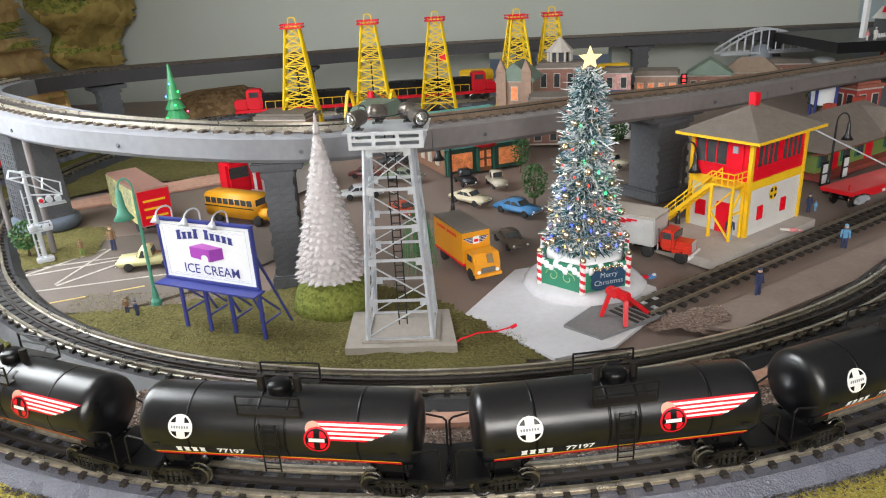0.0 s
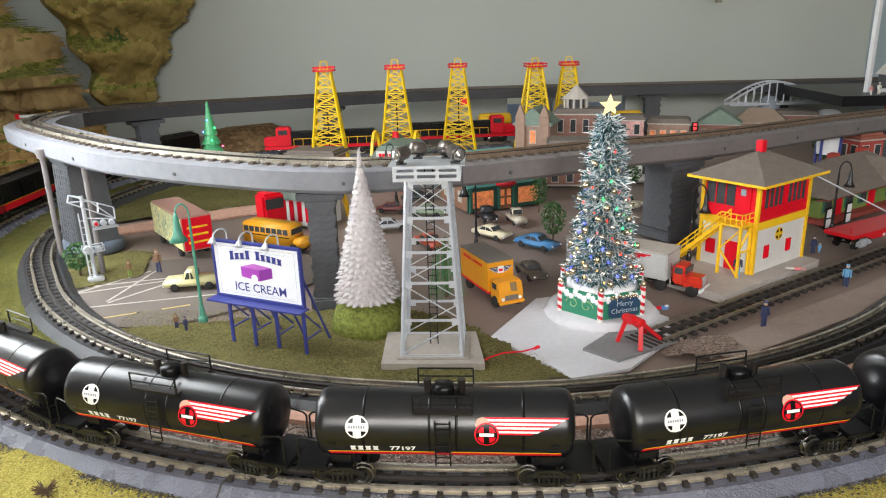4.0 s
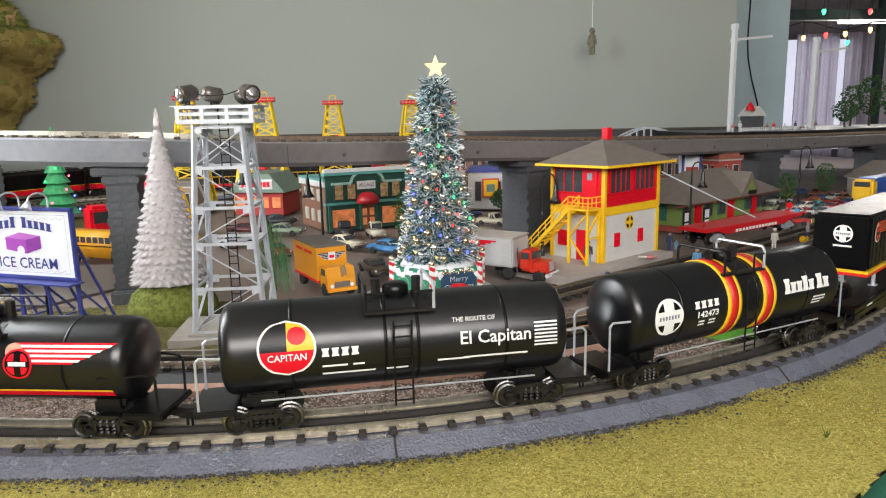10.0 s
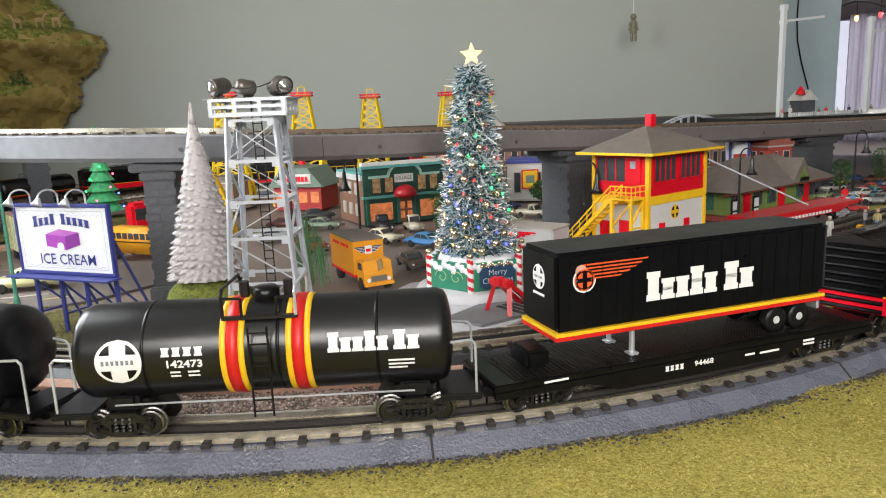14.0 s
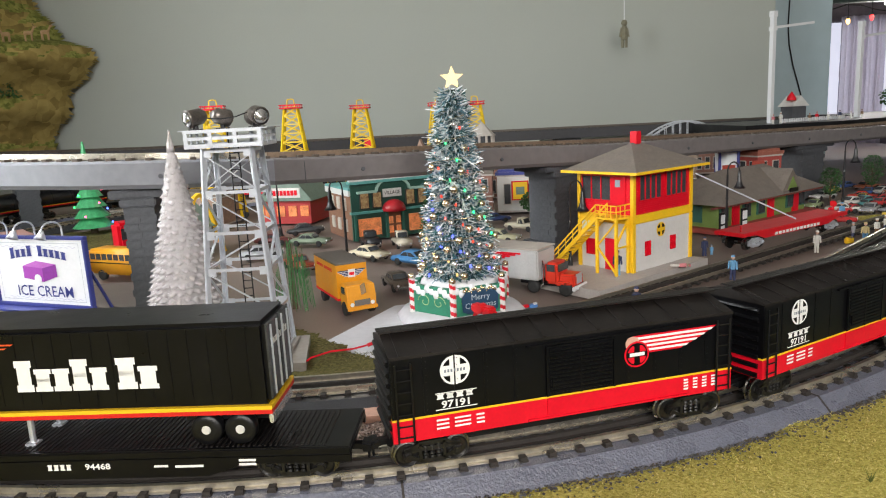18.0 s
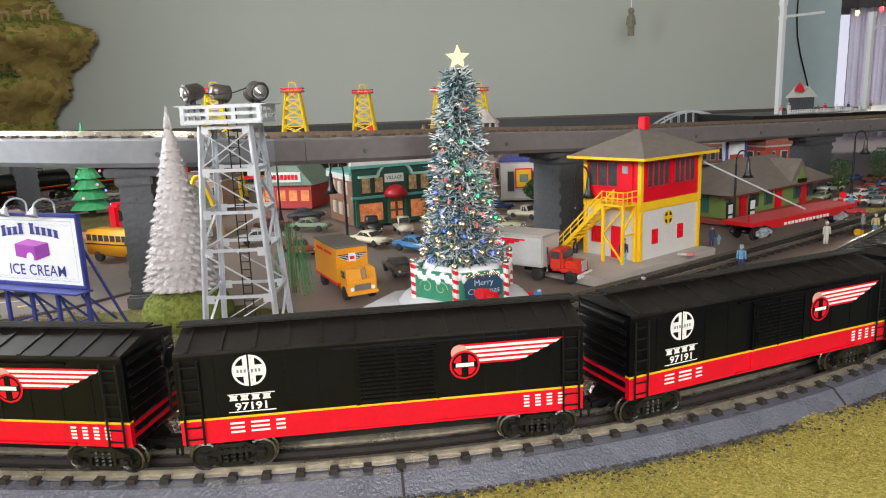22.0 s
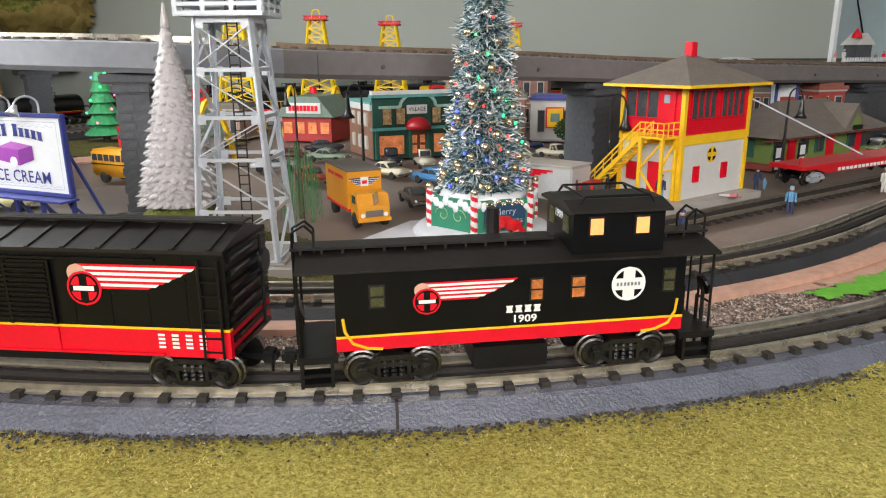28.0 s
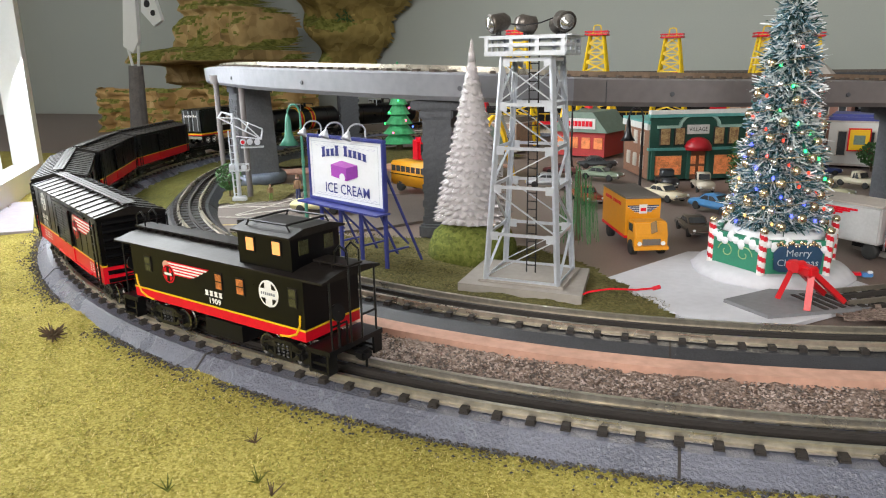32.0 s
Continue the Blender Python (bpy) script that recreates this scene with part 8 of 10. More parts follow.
church()
house("bank_building", 0.39, 2.46, -12, 0.16, 0.1, 0.15, REDBRICK, BROWNROOF, "brown brick bank with stone trim", 2, 4, "flat")
_t = thing("rotunda", pose(0.375, 2.47, 0.163), "pale columned rotunda with pointed roof", "rotunda")
g = B()
lathe(g, [(0.0, 0.03), (0.045, 0.03), (0.0, 0.075)], 8)
part("roof", g, TRIMSTONE, _t)
for _k in range(10):
    g = B()
    rod(g, (0.036 * math.cos(_k * 0.628), 0.036 * math.sin(_k * 0.628), 0), (0.036 * math.cos(_k * 0.628), 0.036 * math.sin(_k * 0.628), 0.031), 0.004, 8)
    part("column", g, TRIMSTONE, _t)
g = B()
rod(g, (0, 0, 0), (0, 0, 0.03), 0.026, 12)
part("drum", g, STONE, _t)
house("theatre", 0.56, 2.5, -14, 0.085, 0.07, 0.12, mat("red_white_mural", (0.55, 0.3, 0.28), 0.6, var=0.7, scale=45), BROWNROOF, "small theatre with a red and white front", 2, 2, "flat")
house("brick_shop", 0.70, 2.56, -16, 0.13, 0.1, 0.1, TANBRICK, BROWNROOF, "tan brick corner shop", 1, 4, "flat", lit=LITWIN)
_t = thing("vertical_sign", pose(0.765, 2.49, 0), "black vertical sign with red lettering bars", "sign")
g = B()
box(g, 0, 0, 0.055, 0.018, 0.008, 0.1)
part("board", g, DARK, _t)
g = B()
for _k in range(6):
    box(g, 0, -0.005, 0.035 + 0.0125 * _k, 0.01, 0.002, 0.008)
part("lettering", g, mat("red_neon", (0.9, 0.05, 0.05), 0.4, emit=1.0), _t)
house("town_hall", 0.90, 2.66, -18, 0.13, 0.1, 0.08, REDBRICK, GREENROOF, "brown brick hall with green gable", 1, 4, "gable", 0.05)
house("station_house", 1.06, 2.72, -20, 0.17, 0.1, 0.075, TANBRICK, mat("dusty_brown_roof", (0.28, 0.21, 0.16), 0.8, var=0.15), "brown hip-roofed brick building", 1, 5, "hip", 0.045)
house("brick_mill", 1.24, 2.86, -15, 0.14, 0.09, 0.08, REDBRICK, BROWNROOF, "dark red brick mill", 1, 5, "flat")
_t = thing("domed_hall", pose(1.17, 2.93, 0), "round hall with a blue-grey dome", "domed hall")
g = B()
lathe(g, [(0.0, 0), (0.045, 0), (0.045, 0.09), (0.04, 0.092), (0.04, 0.1), (0.034, 0.122), (0.02, 0.136), (0.0, 0.142)], 24)
part("drum_and_dome", g, mat("blue_grey_dome", (0.2, 0.23, 0.27), 0.5, var=0.15), _t, smooth=True)
_t = thing("white_tank", pose(1.37, 2.87, 0), "white round storage tank by the mill", "tank")
g = B()
lathe(g, [(0.0, 0), (0.042, 0), (0.042, 0.075), (0.036, 0.084), (0.02, 0.09), (0.0, 0.092)], 28)
part("shell", g, SIGNWHITE, _t, smooth=True)
_t = thing("gas_sign", pose(1.5, 2.72, 0), "red and white tapered roadside sign", "sign")
g = B()
prism(g, [(-0.012, 0.0), (0.016, 0.0), (0.012, 0.08), (0.02, 0.125), (-0.004, 0.14), (-0.012, 0.1)], -0.004, 0.004, pose(0, 0, 0.01, 90))
part("board", g, ORANGE, _t)
g = B()
for _k in range(5):
    box(g, 0.002, -0.006, 0.03 + _k * 0.02, 0.012, 0.002, 0.012)
part("lettering", g, SIGNWHITE, _t)
# yellow tank on saddles and a tank wagon
for _x, _y, _r, _l in ((0.12, 2.86, 0.026, 0.13), (0.62, 2.88, 0.024, 0.12)):
    _t = thing("oil_tank", pose(_x, _y, 0, 0, 0, 5), "yellow horizontal oil tank on saddles", "tank", "yellow oil tanks")
    g = B()
    lathe(g, [(0.0, -_l / 2), (_r * 0.8, -_l / 2 + 0.004), (_r, -_l / 2 + 0.012), (_r, _l / 2 - 0.012), (_r * 0.8, _l / 2 - 0.004), (0.0, _l / 2)], 24, pose(0, 0, _r + 0.055, 0, 90, 0))
    part("shell", g, YELLOW, _t, smooth=True)
    for _s in (-1, 1):
        g = B()
        box(g, _s * _l * 0.3, 0, 0.03, 0.012, 0.04, 0.064)
        part("saddle", g, STONE, _t)


def arch_bridge():
    t = thing("arch_bridge", pose(1.18, 2.93, 0.112, 0, 0, 2), "silver-grey steel arch bridge", "bridge")
    n, L, hh = 12, 0.34, 0.072
    for y in (-0.03, 0.03):
        g = B()
        pts = [(-L / 2 + L * i / n, y, 0.01 + hh * math.sin(math.pi * i / n)) for i in range(n + 1)]
        for a, b in zip(pts, pts[1:]):
            bar(g, a, b, 0.005, 0.006)
        part("arch", g, SILVER, t)
        g = B()
        bar(g, (-L / 2, y, 0.0), (L / 2, y, 0.0), 0.006, 0.008)
        part("chord", g, SILVER, t)
        for x, _, z in pts[1:-1]:
            g = B()
            rod(g, (x, y, 0), (x, y, z), 0.0018, 6)
            part("hanger", g, SILVER, t)
    for i in range(3, n - 2):
        g = B()
        x, z = -L / 2 + L * i / n, 0.01 + hh * math.sin(math.pi * i / n)
        bar(g, (x, -0.03, z), (x, 0.03, z), 0.003, 0.003)
        part("cross_strut", g, SILVER, t)


arch_bridge()


def diesel(x, y, rz, z=0.018):
    """A red and black diesel on the far line, with a dark car behind."""
    t = thing("diesel_locomotive", pose(x, y, z, 0, 0, rz), "red and black diesel locomotive with yellow handrails", "locomotive")
    g = B()
    box(g, 0.02, 0, 0.054, 0.3, 0.034, 0.05, bev=0.004)
    part("hood", g, BLACK, t)
    g = B()
    box(g, -0.145, 0, 0.062, 0.05, 0.05, 0.066, bev=0.005)
    part("cab", g, RED, t)
    g = B()
    box(g, -0.19, 0, 0.046, 0.045, 0.034, 0.034, bev=0.005)
    part("nose", g, RED, t)
    g = B()
    box(g, 0, 0, 0.026, 0.42, 0.054, 0.01)
    part("walkway", g, RED, t)
    for s in (-1, 1):
        g = B()
        rod(g, (-0.11, s * 0.026, 0.055), (0.2, s * 0.026, 0.055), 0.0014, 6)
        for i in range(11):
            rod(g, (-0.11 + i * 0.031, s * 0.026, 0.03), (-0.11 + i * 0.031, s * 0.026, 0.055), 0.0012, 5)
        part("handrail", g, YELLOW, t)
        g = B()
        box(g, -0.145, s * 0.0255, 0.078, 0.03, 0.0014, 0.016)
        part("cab_window", g, WINDOWGLASS, t)
        truck_parts(t, s * 0.14)
    g = B()
    box(g, 0, 0, 0.018, 0.1, 0.04, 0.014, bev=0.003)
    part("fuel_tank", g, DARK, t)
    return t


diesel(-0.47, 2.56, 8)
diesel(-0.02, 2.72, 188)
_far = thing("far_track", pose(-0.3, 2.62, 0, 0, 0, 16), "dark siding track at the far side", "track")
for _off in (-0.017, 0.017):
    g = B()
    box(g, 0, _off, 0.0135, 1.3, 0.003, 0.008)
    part("rail", g, RAIL, _far)
g = B()
box(g, 0, 0, 0.004, 1.3, 0.07, 0.01)
part("roadbed", g, ROADBED, _far)


def lit_tree(x, y, h, r):
    t = thing("lit_tree", pose(x, y, 0), "small green glowing tree with coloured lights", "christmas tree")
    gl = mat("translucent_green_tree", (0.05, 0.3, 0.12), 0.35, var=0.3, scale=90, emit=0.06)
    for i in range(8):
        k = i / 7
        g = B()
        rr, z = r * (1 - k * 0.85), 0.02 + h * 0.86 * k
        lathe(g, [(0.001, z), (rr, z), (rr * 0.92, z + 0.004), (rr * 0.35, z + h * 0.16), (0.001, z + h * 0.17)], 14)
        part("tier", g, gl, t)
    cols = [mat("tiny_" + n, c, 0.4, emit=4.0) for n, c in (("blue", (0.1, 0.2, 1.0)), ("green", (0.05, 1.0, 0.2)), ("red", (1.0, 0.1, 0.2)))]
    for i in range(16):
        k = i / 16
        g = B()
        ball(g, (r * (1 - k * 0.85) * math.cos(i * 2.4), r * (1 - k * 0.85) * math.sin(i * 2.4), 0.03 + h * 0.8 * k), 0.003, 6)
        part("light_bulb", g, cols[i % 3], t)
    g = B()
    ball(g, (0, 0, h), 0.006, 6)
    part("star", g, YELLOW, t)
    g = B()
    rod(g, (0, 0, 0), (0, 0, 0.03), 0.01, 8)
    part("stand", g, TRUNK, t)


lit_tree(-0.70, 2.10, 0.218, 0.052)


def diner(x, y, rz):
    t = thing("drive_in", pose(x, y, 0, 0, 0, rz), "white drive-in with green roof and golden arches", "building")
    g = B()
    box(g, 0, 0, 0.03, 0.11, 0.08, 0.06)
    part("wall", g, SIGNWHITE, t)
    g = B()
    prism(g, [(-0.07, 0.06), (0.07, 0.06), (0.0, 0.115)], -0.05, 0.05, pose(0, 0, 0, 90))
    part("roof", g, GREENROOF, t)
    for sx in (-0.065, 0.065):
        g = B()
        pts = [(sx, -0.06 + 0.12 * i / 10, 0.13 * math.sin(math.pi * i / 10)) for i in range(11)]
        for a, b in zip(pts, pts[1:]):
            bar(g, a, b, 0.009, 0.007)
        part("arch", g, YELLOW, t)
    g = B()
    for i in range(5):
        box(g, -0.045 + i * 0.0225, -0.0405, 0.035, 0.012, 0.002, 0.05)
    part("red_stripe_panel", g, RED, t)
    g = B()
    box(g, 0, -0.052, 0.088, 0.03, 0.003, 0.014)
    part("sign_bar", g, RED, t)
    g = B()
    lathe(g, [(0.0, 0.11), (0.012, 0.11), (0.008, 0.13), (0.0, 0.13)], 12)
    part("roof_ornament", g, RED, t)


diner(-0.19, 2.24, -12)
diner(-0.33, 1.70, -25)


def awning_shop(x, y, rz, w, d, h):
    """The lit red-and-white restaurant with a grey-green mansard."""
    t = thing("restaurant", pose(x, y, 0, 0, 0, rz), "red and white restaurant with lit windows", "building", "town buildings")
    g = B()
    box(g, 0, 0, h / 2, w, d, h)
    part("wall", g, mat("dusky_red_shop_wall", (0.4, 0.035, 0.035), 0.5, var=0.12), t)
    g = B()
    prism(g, [(-w / 2 - 0.012, h), (w / 2 + 0.012, h), (w / 2 - 0.03, h + 0.05), (-w / 2 + 0.03, h + 0.05)], -d / 2 - 0.012, d / 2 + 0.012, pose(0, 0, 0, 90))
    part("roof", g, GREENROOF, t)
    g = B()
    box(g, 0.0, -d / 2 - 0.014, h + 0.022, w * 0.7, 0.003, 0.026)
    s = part("sign_board", g, SNOWROOF, t)
    g = B()
    for i in range(8):
        box(g, -w * 0.26 + i * w * 0.075, -d / 2 - 0.0165, h + 0.022, w * 0.055, 0.002, 0.013)
    part("lettering", g, RED, s)
    for i in range(4):
        g = B()
        box(g, -w / 2 + w * (i + 0.5) / 4, -d / 2 - 0.001, h * 0.55, w * 0.17, 0.004, h * 0.45)
        part("window", g, LITWIN, t, "glowing window")
    return t


awning_shop(-0.165, 2.15, -14, 0.135, 0.12, 0.062)


def cafe():
    """The corner cafe: brown side wall, dark green shopfront with arched red door canopy."""
    t = thing("cafe", pose(0.03, 1.762, 0, 0, 0, 26) @ Matrix.Scale(1.065, 4), "corner cafe with dark green front and red canopy", "building", "town buildings")
    W, D, h = 0.185, 0.15, 0.105
    g = B()
    box(g, W / 2, D / 2, h / 2, W, D, h)
    part("side_wall", g, BRICKM, t)
    g = B()
    box(g, W / 2, -0.002, h / 2 + 0.008, W, 0.006, h + 0.016)
    part("front", g, mat("deep_green_front", (0.018, 0.075, 0.055), 0.5, var=0.2), t)
    g = B()
    box(g, W / 2, -0.006, 0.121, W + 0.01, 0.016, 0.006)
    box(g, W / 2, -0.004, 0.058, W + 0.006, 0.012, 0.005)
    box(g, W / 2, D / 2, 0.108, W + 0.008, D + 0.008, 0.006)
    part("cornice", g, mat("teal_cornice", (0.1, 0.32, 0.3), 0.5, var=0.15), t)
    g = B()
    pts = [(0.012, 0.1)] + [(0.055 + 0.0, 0.1)] + [(W / 2 + 0.038 * math.cos(a), 0.1 + 0.026 * math.sin(a)) for a in [radians(180 - 20 * i) for i in range(10)]] + [(W - 0.012, 0.1)]
    for a, b in zip(pts, pts[1:]):
        bar(g, (a[0], -0.009, a[1]), (b[0], -0.009, b[1]), 0.006, 0.005)
    part("arched_moulding", g, mat("pale_green_moulding", (0.3, 0.46, 0.4), 0.5, var=0.15), t)
    for i, u in enumerate((0.028, 0.056, 0.132, 0.16)):
        g = B()
        box(g, u, -0.006, 0.082, 0.021, 0.004, 0.034)
        fr = part("window", g, mat("dark_frame", (0.03, 0.03, 0.03), 0.5), t)
        g = B()
        box(g, u, -0.0085, 0.082, 0.017, 0.002, 0.03)
        part("pane", g, mat("red_poster_window", (0.42, 0.04, 0.03), 0.5, emit=0.15, var=0.8, scale=130, tint=(0.3, 0.22, 0.1)), fr)
    g = B()
    box(g, W / 2 - 0.002, -0.0075, 0.0945, 0.042, 0.004, 0.017)
    sg = part("sign_board", g, SNOWROOF, t)
    me = text_mesh("lettering", "VILLAGE", 0.0105, 0.0001)
    for v in me.vertices:
        v.co = Vector((W / 2 - 0.002 + v.co.x * 0.92, -0.0098, 0.0945 + v.co.y))
    me.materials.append(DARK)
    share("lettering", me, sg, Matrix())
    g = B()
    lathe(g, [(0.026, 0.0), (0.0255, 0.008), (0.02, 0.017), (0.011, 0.0225), (0.0, 0.024)], 22, pose(W / 2, -0.006, 0.056))
    part("canopy", g, mat("dark_red_canopy", (0.4, 0.012, 0.02), 0.35), t, "domed red canopy", smooth=True)
    g = B()
    box(g, W / 2, -0.0065, 0.027, 0.03, 0.004, 0.054)
    dr = part("door", g, mat("brown_door", (0.2, 0.08, 0.04), 0.5), t)
    for i in range(4):
        g = B()
        box(g, W / 2 - 0.0085 + (i % 2) * 0.017, -0.009, 0.017 + (i // 2) * 0.02, 0.01, 0.002, 0.015)
        part("door_pane", g, LITWIN, dr)
    for u, w in ((0.037, 0.05), (0.152, 0.05)):
        g = B()
        box(g, u, -0.0065, 0.027, w, 0.004, 0.036)
        part("shop_window", g, LITWIN, t, "glowing shop window")
    for y in (0.035, 0.075, 0.115):
        for z in (0.03, 0.075):
            g = B()
            box(g, -0.001, y, z, 0.003, 0.017, 0.026)
            fr = part("side_window", g, TRIMSTONE, t)
            g = B()
            box(g, -0.003, y, z, 0.0012, 0.013, 0.021)
            part("pane", g, mat("pale_shade", (0.5, 0.48, 0.42), 0.5), fr)
    g = B()
    box(g, W / 2, -0.0075, 0.1275, W + 0.008, 0.014, 0.007)
    part("white_parapet", g, SNOWROOF, t, "pale parapet band over the front")
    g = B()
    box(g, -0.002, D / 2, 0.1, 0.006, D + 0.004, 0.012)
    part("side_cornice", g, SNOWROOF, t, "pale cornice on the side wall")
    for u in (0.006, 0.076, 0.112, W - 0.006):
        g = B()
        box(g, u, -0.0075, 0.028, 0.006, 0.005, 0.056)
        part("pilaster", g, DGREEN, t)


cafe()
house("white_shop", 0.47, 2.12, -10, 0.16, 0.1, 0.1, mat("white_shop_wall", (0.62, 0.62, 0.6), 0.6, var=0.05), BLUE, "white corner shop with blue cornice", 1, 3, "flat")
_t = thing("framed_sign", pose(0.44, 2.06, 0), "yellow sign in a red frame", "sign")
g = B()
box(g, 0, 0, 0.06, 0.044, 0.004, 0.05)
part("frame", g, RED, _t)
g = B()
box(g, 0, -0.0025, 0.06, 0.038, 0.002, 0.044)
part("panel", g, YELLOW, _t)
g = B()
box(g, 0, -0.0038, 0.06, 0.022, 0.001, 0.02)
part("picture", g, GREENROOF, _t)
house("brick_store", 0.31, 2.08, -6, 0.12, 0.1, 0.11, REDBRICK, BROWNROOF, "dark brick store beside the cafe", 2, 3, "flat")
house("far_store", -0.42, 2.18, -12, 0.15, 0.1, 0.08, TANBRICK, BROWNROOF, "brown low store at the back", 1, 4, "flat")


RAFTER = mat("brown_red_rafter", (0.2, 0.06, 0.045), 0.6, var=0.15)


def station():
    t = thing("passenger_station", pose(0.789, 1.633, 0, 0, 0, 35.5), "green station with brown hipped roof and red doors", "station")
    L, D, h = 0.35, 0.12, 0.063
    g = B()
    prism(g, [(-0.02, -0.025), (L + 0.02, -0.025), (L + 0.02, D + 0.02), (-0.02, D + 0.02)], -0.002, 0.008)
    part("platform", g, mat("brick_red_platform", (0.3, 0.06, 0.045), 0.7, var=0.2, scale=60), t)
    g = B()
    box(g, L / 2, D / 2, 0.034, L, D, 0.052)
    part("wall", g, GREENP, t, "green wall")
    o = 0.032
    g = B()
    e = [g.verts.new(p) for p in ((-o, -o, h - 0.004), (L + o, -o, h - 0.004), (L + o, D + o, h - 0.004), (-o, D + o, h - 0.004))]
    r1, r2 = g.verts.new((0.1, D / 2, h + 0.054)), g.verts.new((L - 0.075, D / 2, h + 0.054))
    for f in ((e[0], e[1], r2, r1), (e[1], e[2], r2), (e[2], e[3], r1, r2), (e[3], e[0], r1), (e[3], e[2], e[1], e[0])):
        g.faces.new(f)
    part("roof", g, BROWNROOF, t)
    g = B()
    prism(g, [(0.2, h - 0.004), (0.285, h - 0.004), (0.2425, h + 0.048)], -0.06, 0.026, pose(0, 0, 0, 90))
    part("dormer", g, BROWNROOF, t)
    g = B()
    prism(g, [(0.222, h + 0.002), (0.263, h + 0.002), (0.2425, h + 0.03)], 0.026, 0.028, pose(0, 0, 0, 90))
    part("dormer_face", g, GREENP, t)
    g = B()
    box(g, 0.2425, -0.03, h + 0.002, 0.034, 0.002, 0.009)
    part("name_board", g, DARK, t)
    for u in (0.02, 0.105, 0.16, 0.28, 0.33):
        g = B()
        box(g, u, -0.001, 0.037, 0.03, 0.004, 0.036)
        fr = part("window", g, DGREEN, t)
        g = B()
        for k in (-1, 1):
            box(g, u + k * 0.0065, -0.0035, 0.037, 0.01, 0.002, 0.03)
        part("pane", g, WINDOWGLASS, fr)
    for u in (0.063, 0.2, 0.305):
        g = B()
        box(g, u, -0.001, 0.032, 0.024, 0.005, 0.048)
        part("door", g, RED, t, "red door")
    for i in range(30):
        g = B()
        bar(g, (-o + 0.01 + i * (L + 2 * o - 0.02) / 29, -o + 0.002, h - 0.006), (-o + 0.01 + i * (L + 2 * o - 0.02) / 29, 0.0, h - 0.012), 0.003, 0.004)
        part("rafter_tail", g, RAFTER, t)
    for x, z in ((0.15, 0.01), (0.27, 0.012)):
        g = B()
        box(g, x, D / 2 + 0.01, h + 0.045, 0.022, 0.018, 0.03)
        part("chimney", g, mat("red_chimney_brick", (0.4, 0.06, 0.04), 0.7, var=0.2), t)
    g = B()
    box(g, 0.0, D / 2, 0.034, 0.004, 0.05, 0.034)
    part("side_window", g, DGREEN, t)
    for x in (0.0, 0.075):
        b = thing("poster_stand", pose(0.789, 1.633, 0, 0, 0, 35.5) @ pose(x - 0.062, -0.05, 0), "black poster stand with white bills", "poster stand", "poster stands")
        g = B()
        box(g, 0, 0, 0.03, 0.02, 0.003, 0.046)
        part("frame", g, DARK, b)
        for z in (0.019, 0.04):
            g = B()
            box(g, 0, -0.002, z, 0.015, 0.001, 0.017)
            part("bill", g, SIGNWHITE, b)


station()


def red_flat():
    t = thing("flat_wagon", pose(0.858, 1.498, 0.009, 0, 0, 32), "red flat wagon on the siding", "flat wagon")
    rd = mat("bright_red_plastic", (0.6, 0.012, 0.02), 0.35, var=0.07)
    g = B()
    box(g, 0, 0, 0.029, 0.33, 0.058, 0.007, bev=0.001)
    prism(g, [(-0.13, 0.026), (0.13, 0.026), (0.1, 0.017), (-0.1, 0.017)], -0.028, 0.028, pose(0, 0, 0, 90))
    part("deck", g, rd, t)
    g = B()
    for i in range(13):
        box(g, -0.07 + 0.011 * i, -0.0295, 0.0215, 0.007, 0.001, 0.005)
    part("lettering", g, WHITE, t)
    for s in (-1, 1):
        truck_parts(t, s * 0.12, 0.043, SILVER)
    g = B()
    rod(g, (-0.16, -0.02, 0.034), (-0.16, -0.02, 0.045), 0.0015, 6)
    lathe(g, [(0.005, -0.001), (0.0066, -0.001), (0.0066, 0.001), (0.005, 0.001)], 14, pose(0.166, 0.0, 0.045, 0, 80, 0))
    rod(g, (0.166, 0, 0.03), (0.166, 0, 0.046), 0.0015, 6)
    part("brake_wheel", g, rd, t)
    w = thing("boom_rod", pose(0.0, 0.0, 0.0), "thin pale rod slanting across the wagon", "rod")
    g = B()
    rod(g, (0.86, 1.46, 0.05), (0.70, 1.52, 0.135), 0.0014, 6)
    part("rod", g, SILVER, w)


red_flat()


# far right: sheds, tubs and a blue diesel
house("red_barn", 1.02, 1.95, 20, 0.075, 0.06, 0.13, mat("faded_red_boards", (0.36, 0.06, 0.05), 0.6, var=0.25, scale=50), mat("rust_red_roof", (0.3, 0.1, 0.07), 0.7, var=0.25), "tall faded red shed behind the station", 2, 2, "flat")
_t = thing("white_tub", pose(0.93, 1.93, 0), "white tub with blue rim on blue legs", "tub")
g = B()
lathe(g, [(0.0, 0.095), (0.026, 0.095), (0.029, 0.15), (0.0, 0.15)], 22)
part("tub", g, SIGNWHITE, _t, smooth=False)
g = B()
lathe(g, [(0.0285, 0.142), (0.0325, 0.142), (0.0325, 0.152), (0.0285, 0.152)], 22)
part("rim", g, BLUE, _t)
for _k in range(4):
    g = B()
    rod(g, (0.03 * math.cos(_k * 1.57 + 0.6), 0.03 * math.sin(_k * 1.57 + 0.6), 0), (0.03 * math.cos(_k * 1.57 + 0.6), 0.03 * math.sin(_k * 1.57 + 0.6), 0.142), 0.0035, 8)
    part("leg", g, BLUE, _t)
_t = thing("blue_diesel", pose(1.40, 1.86, 0.01, 0, 0, 35), "blue and yellow diesel beyond the station", "locomotive")
g = B()
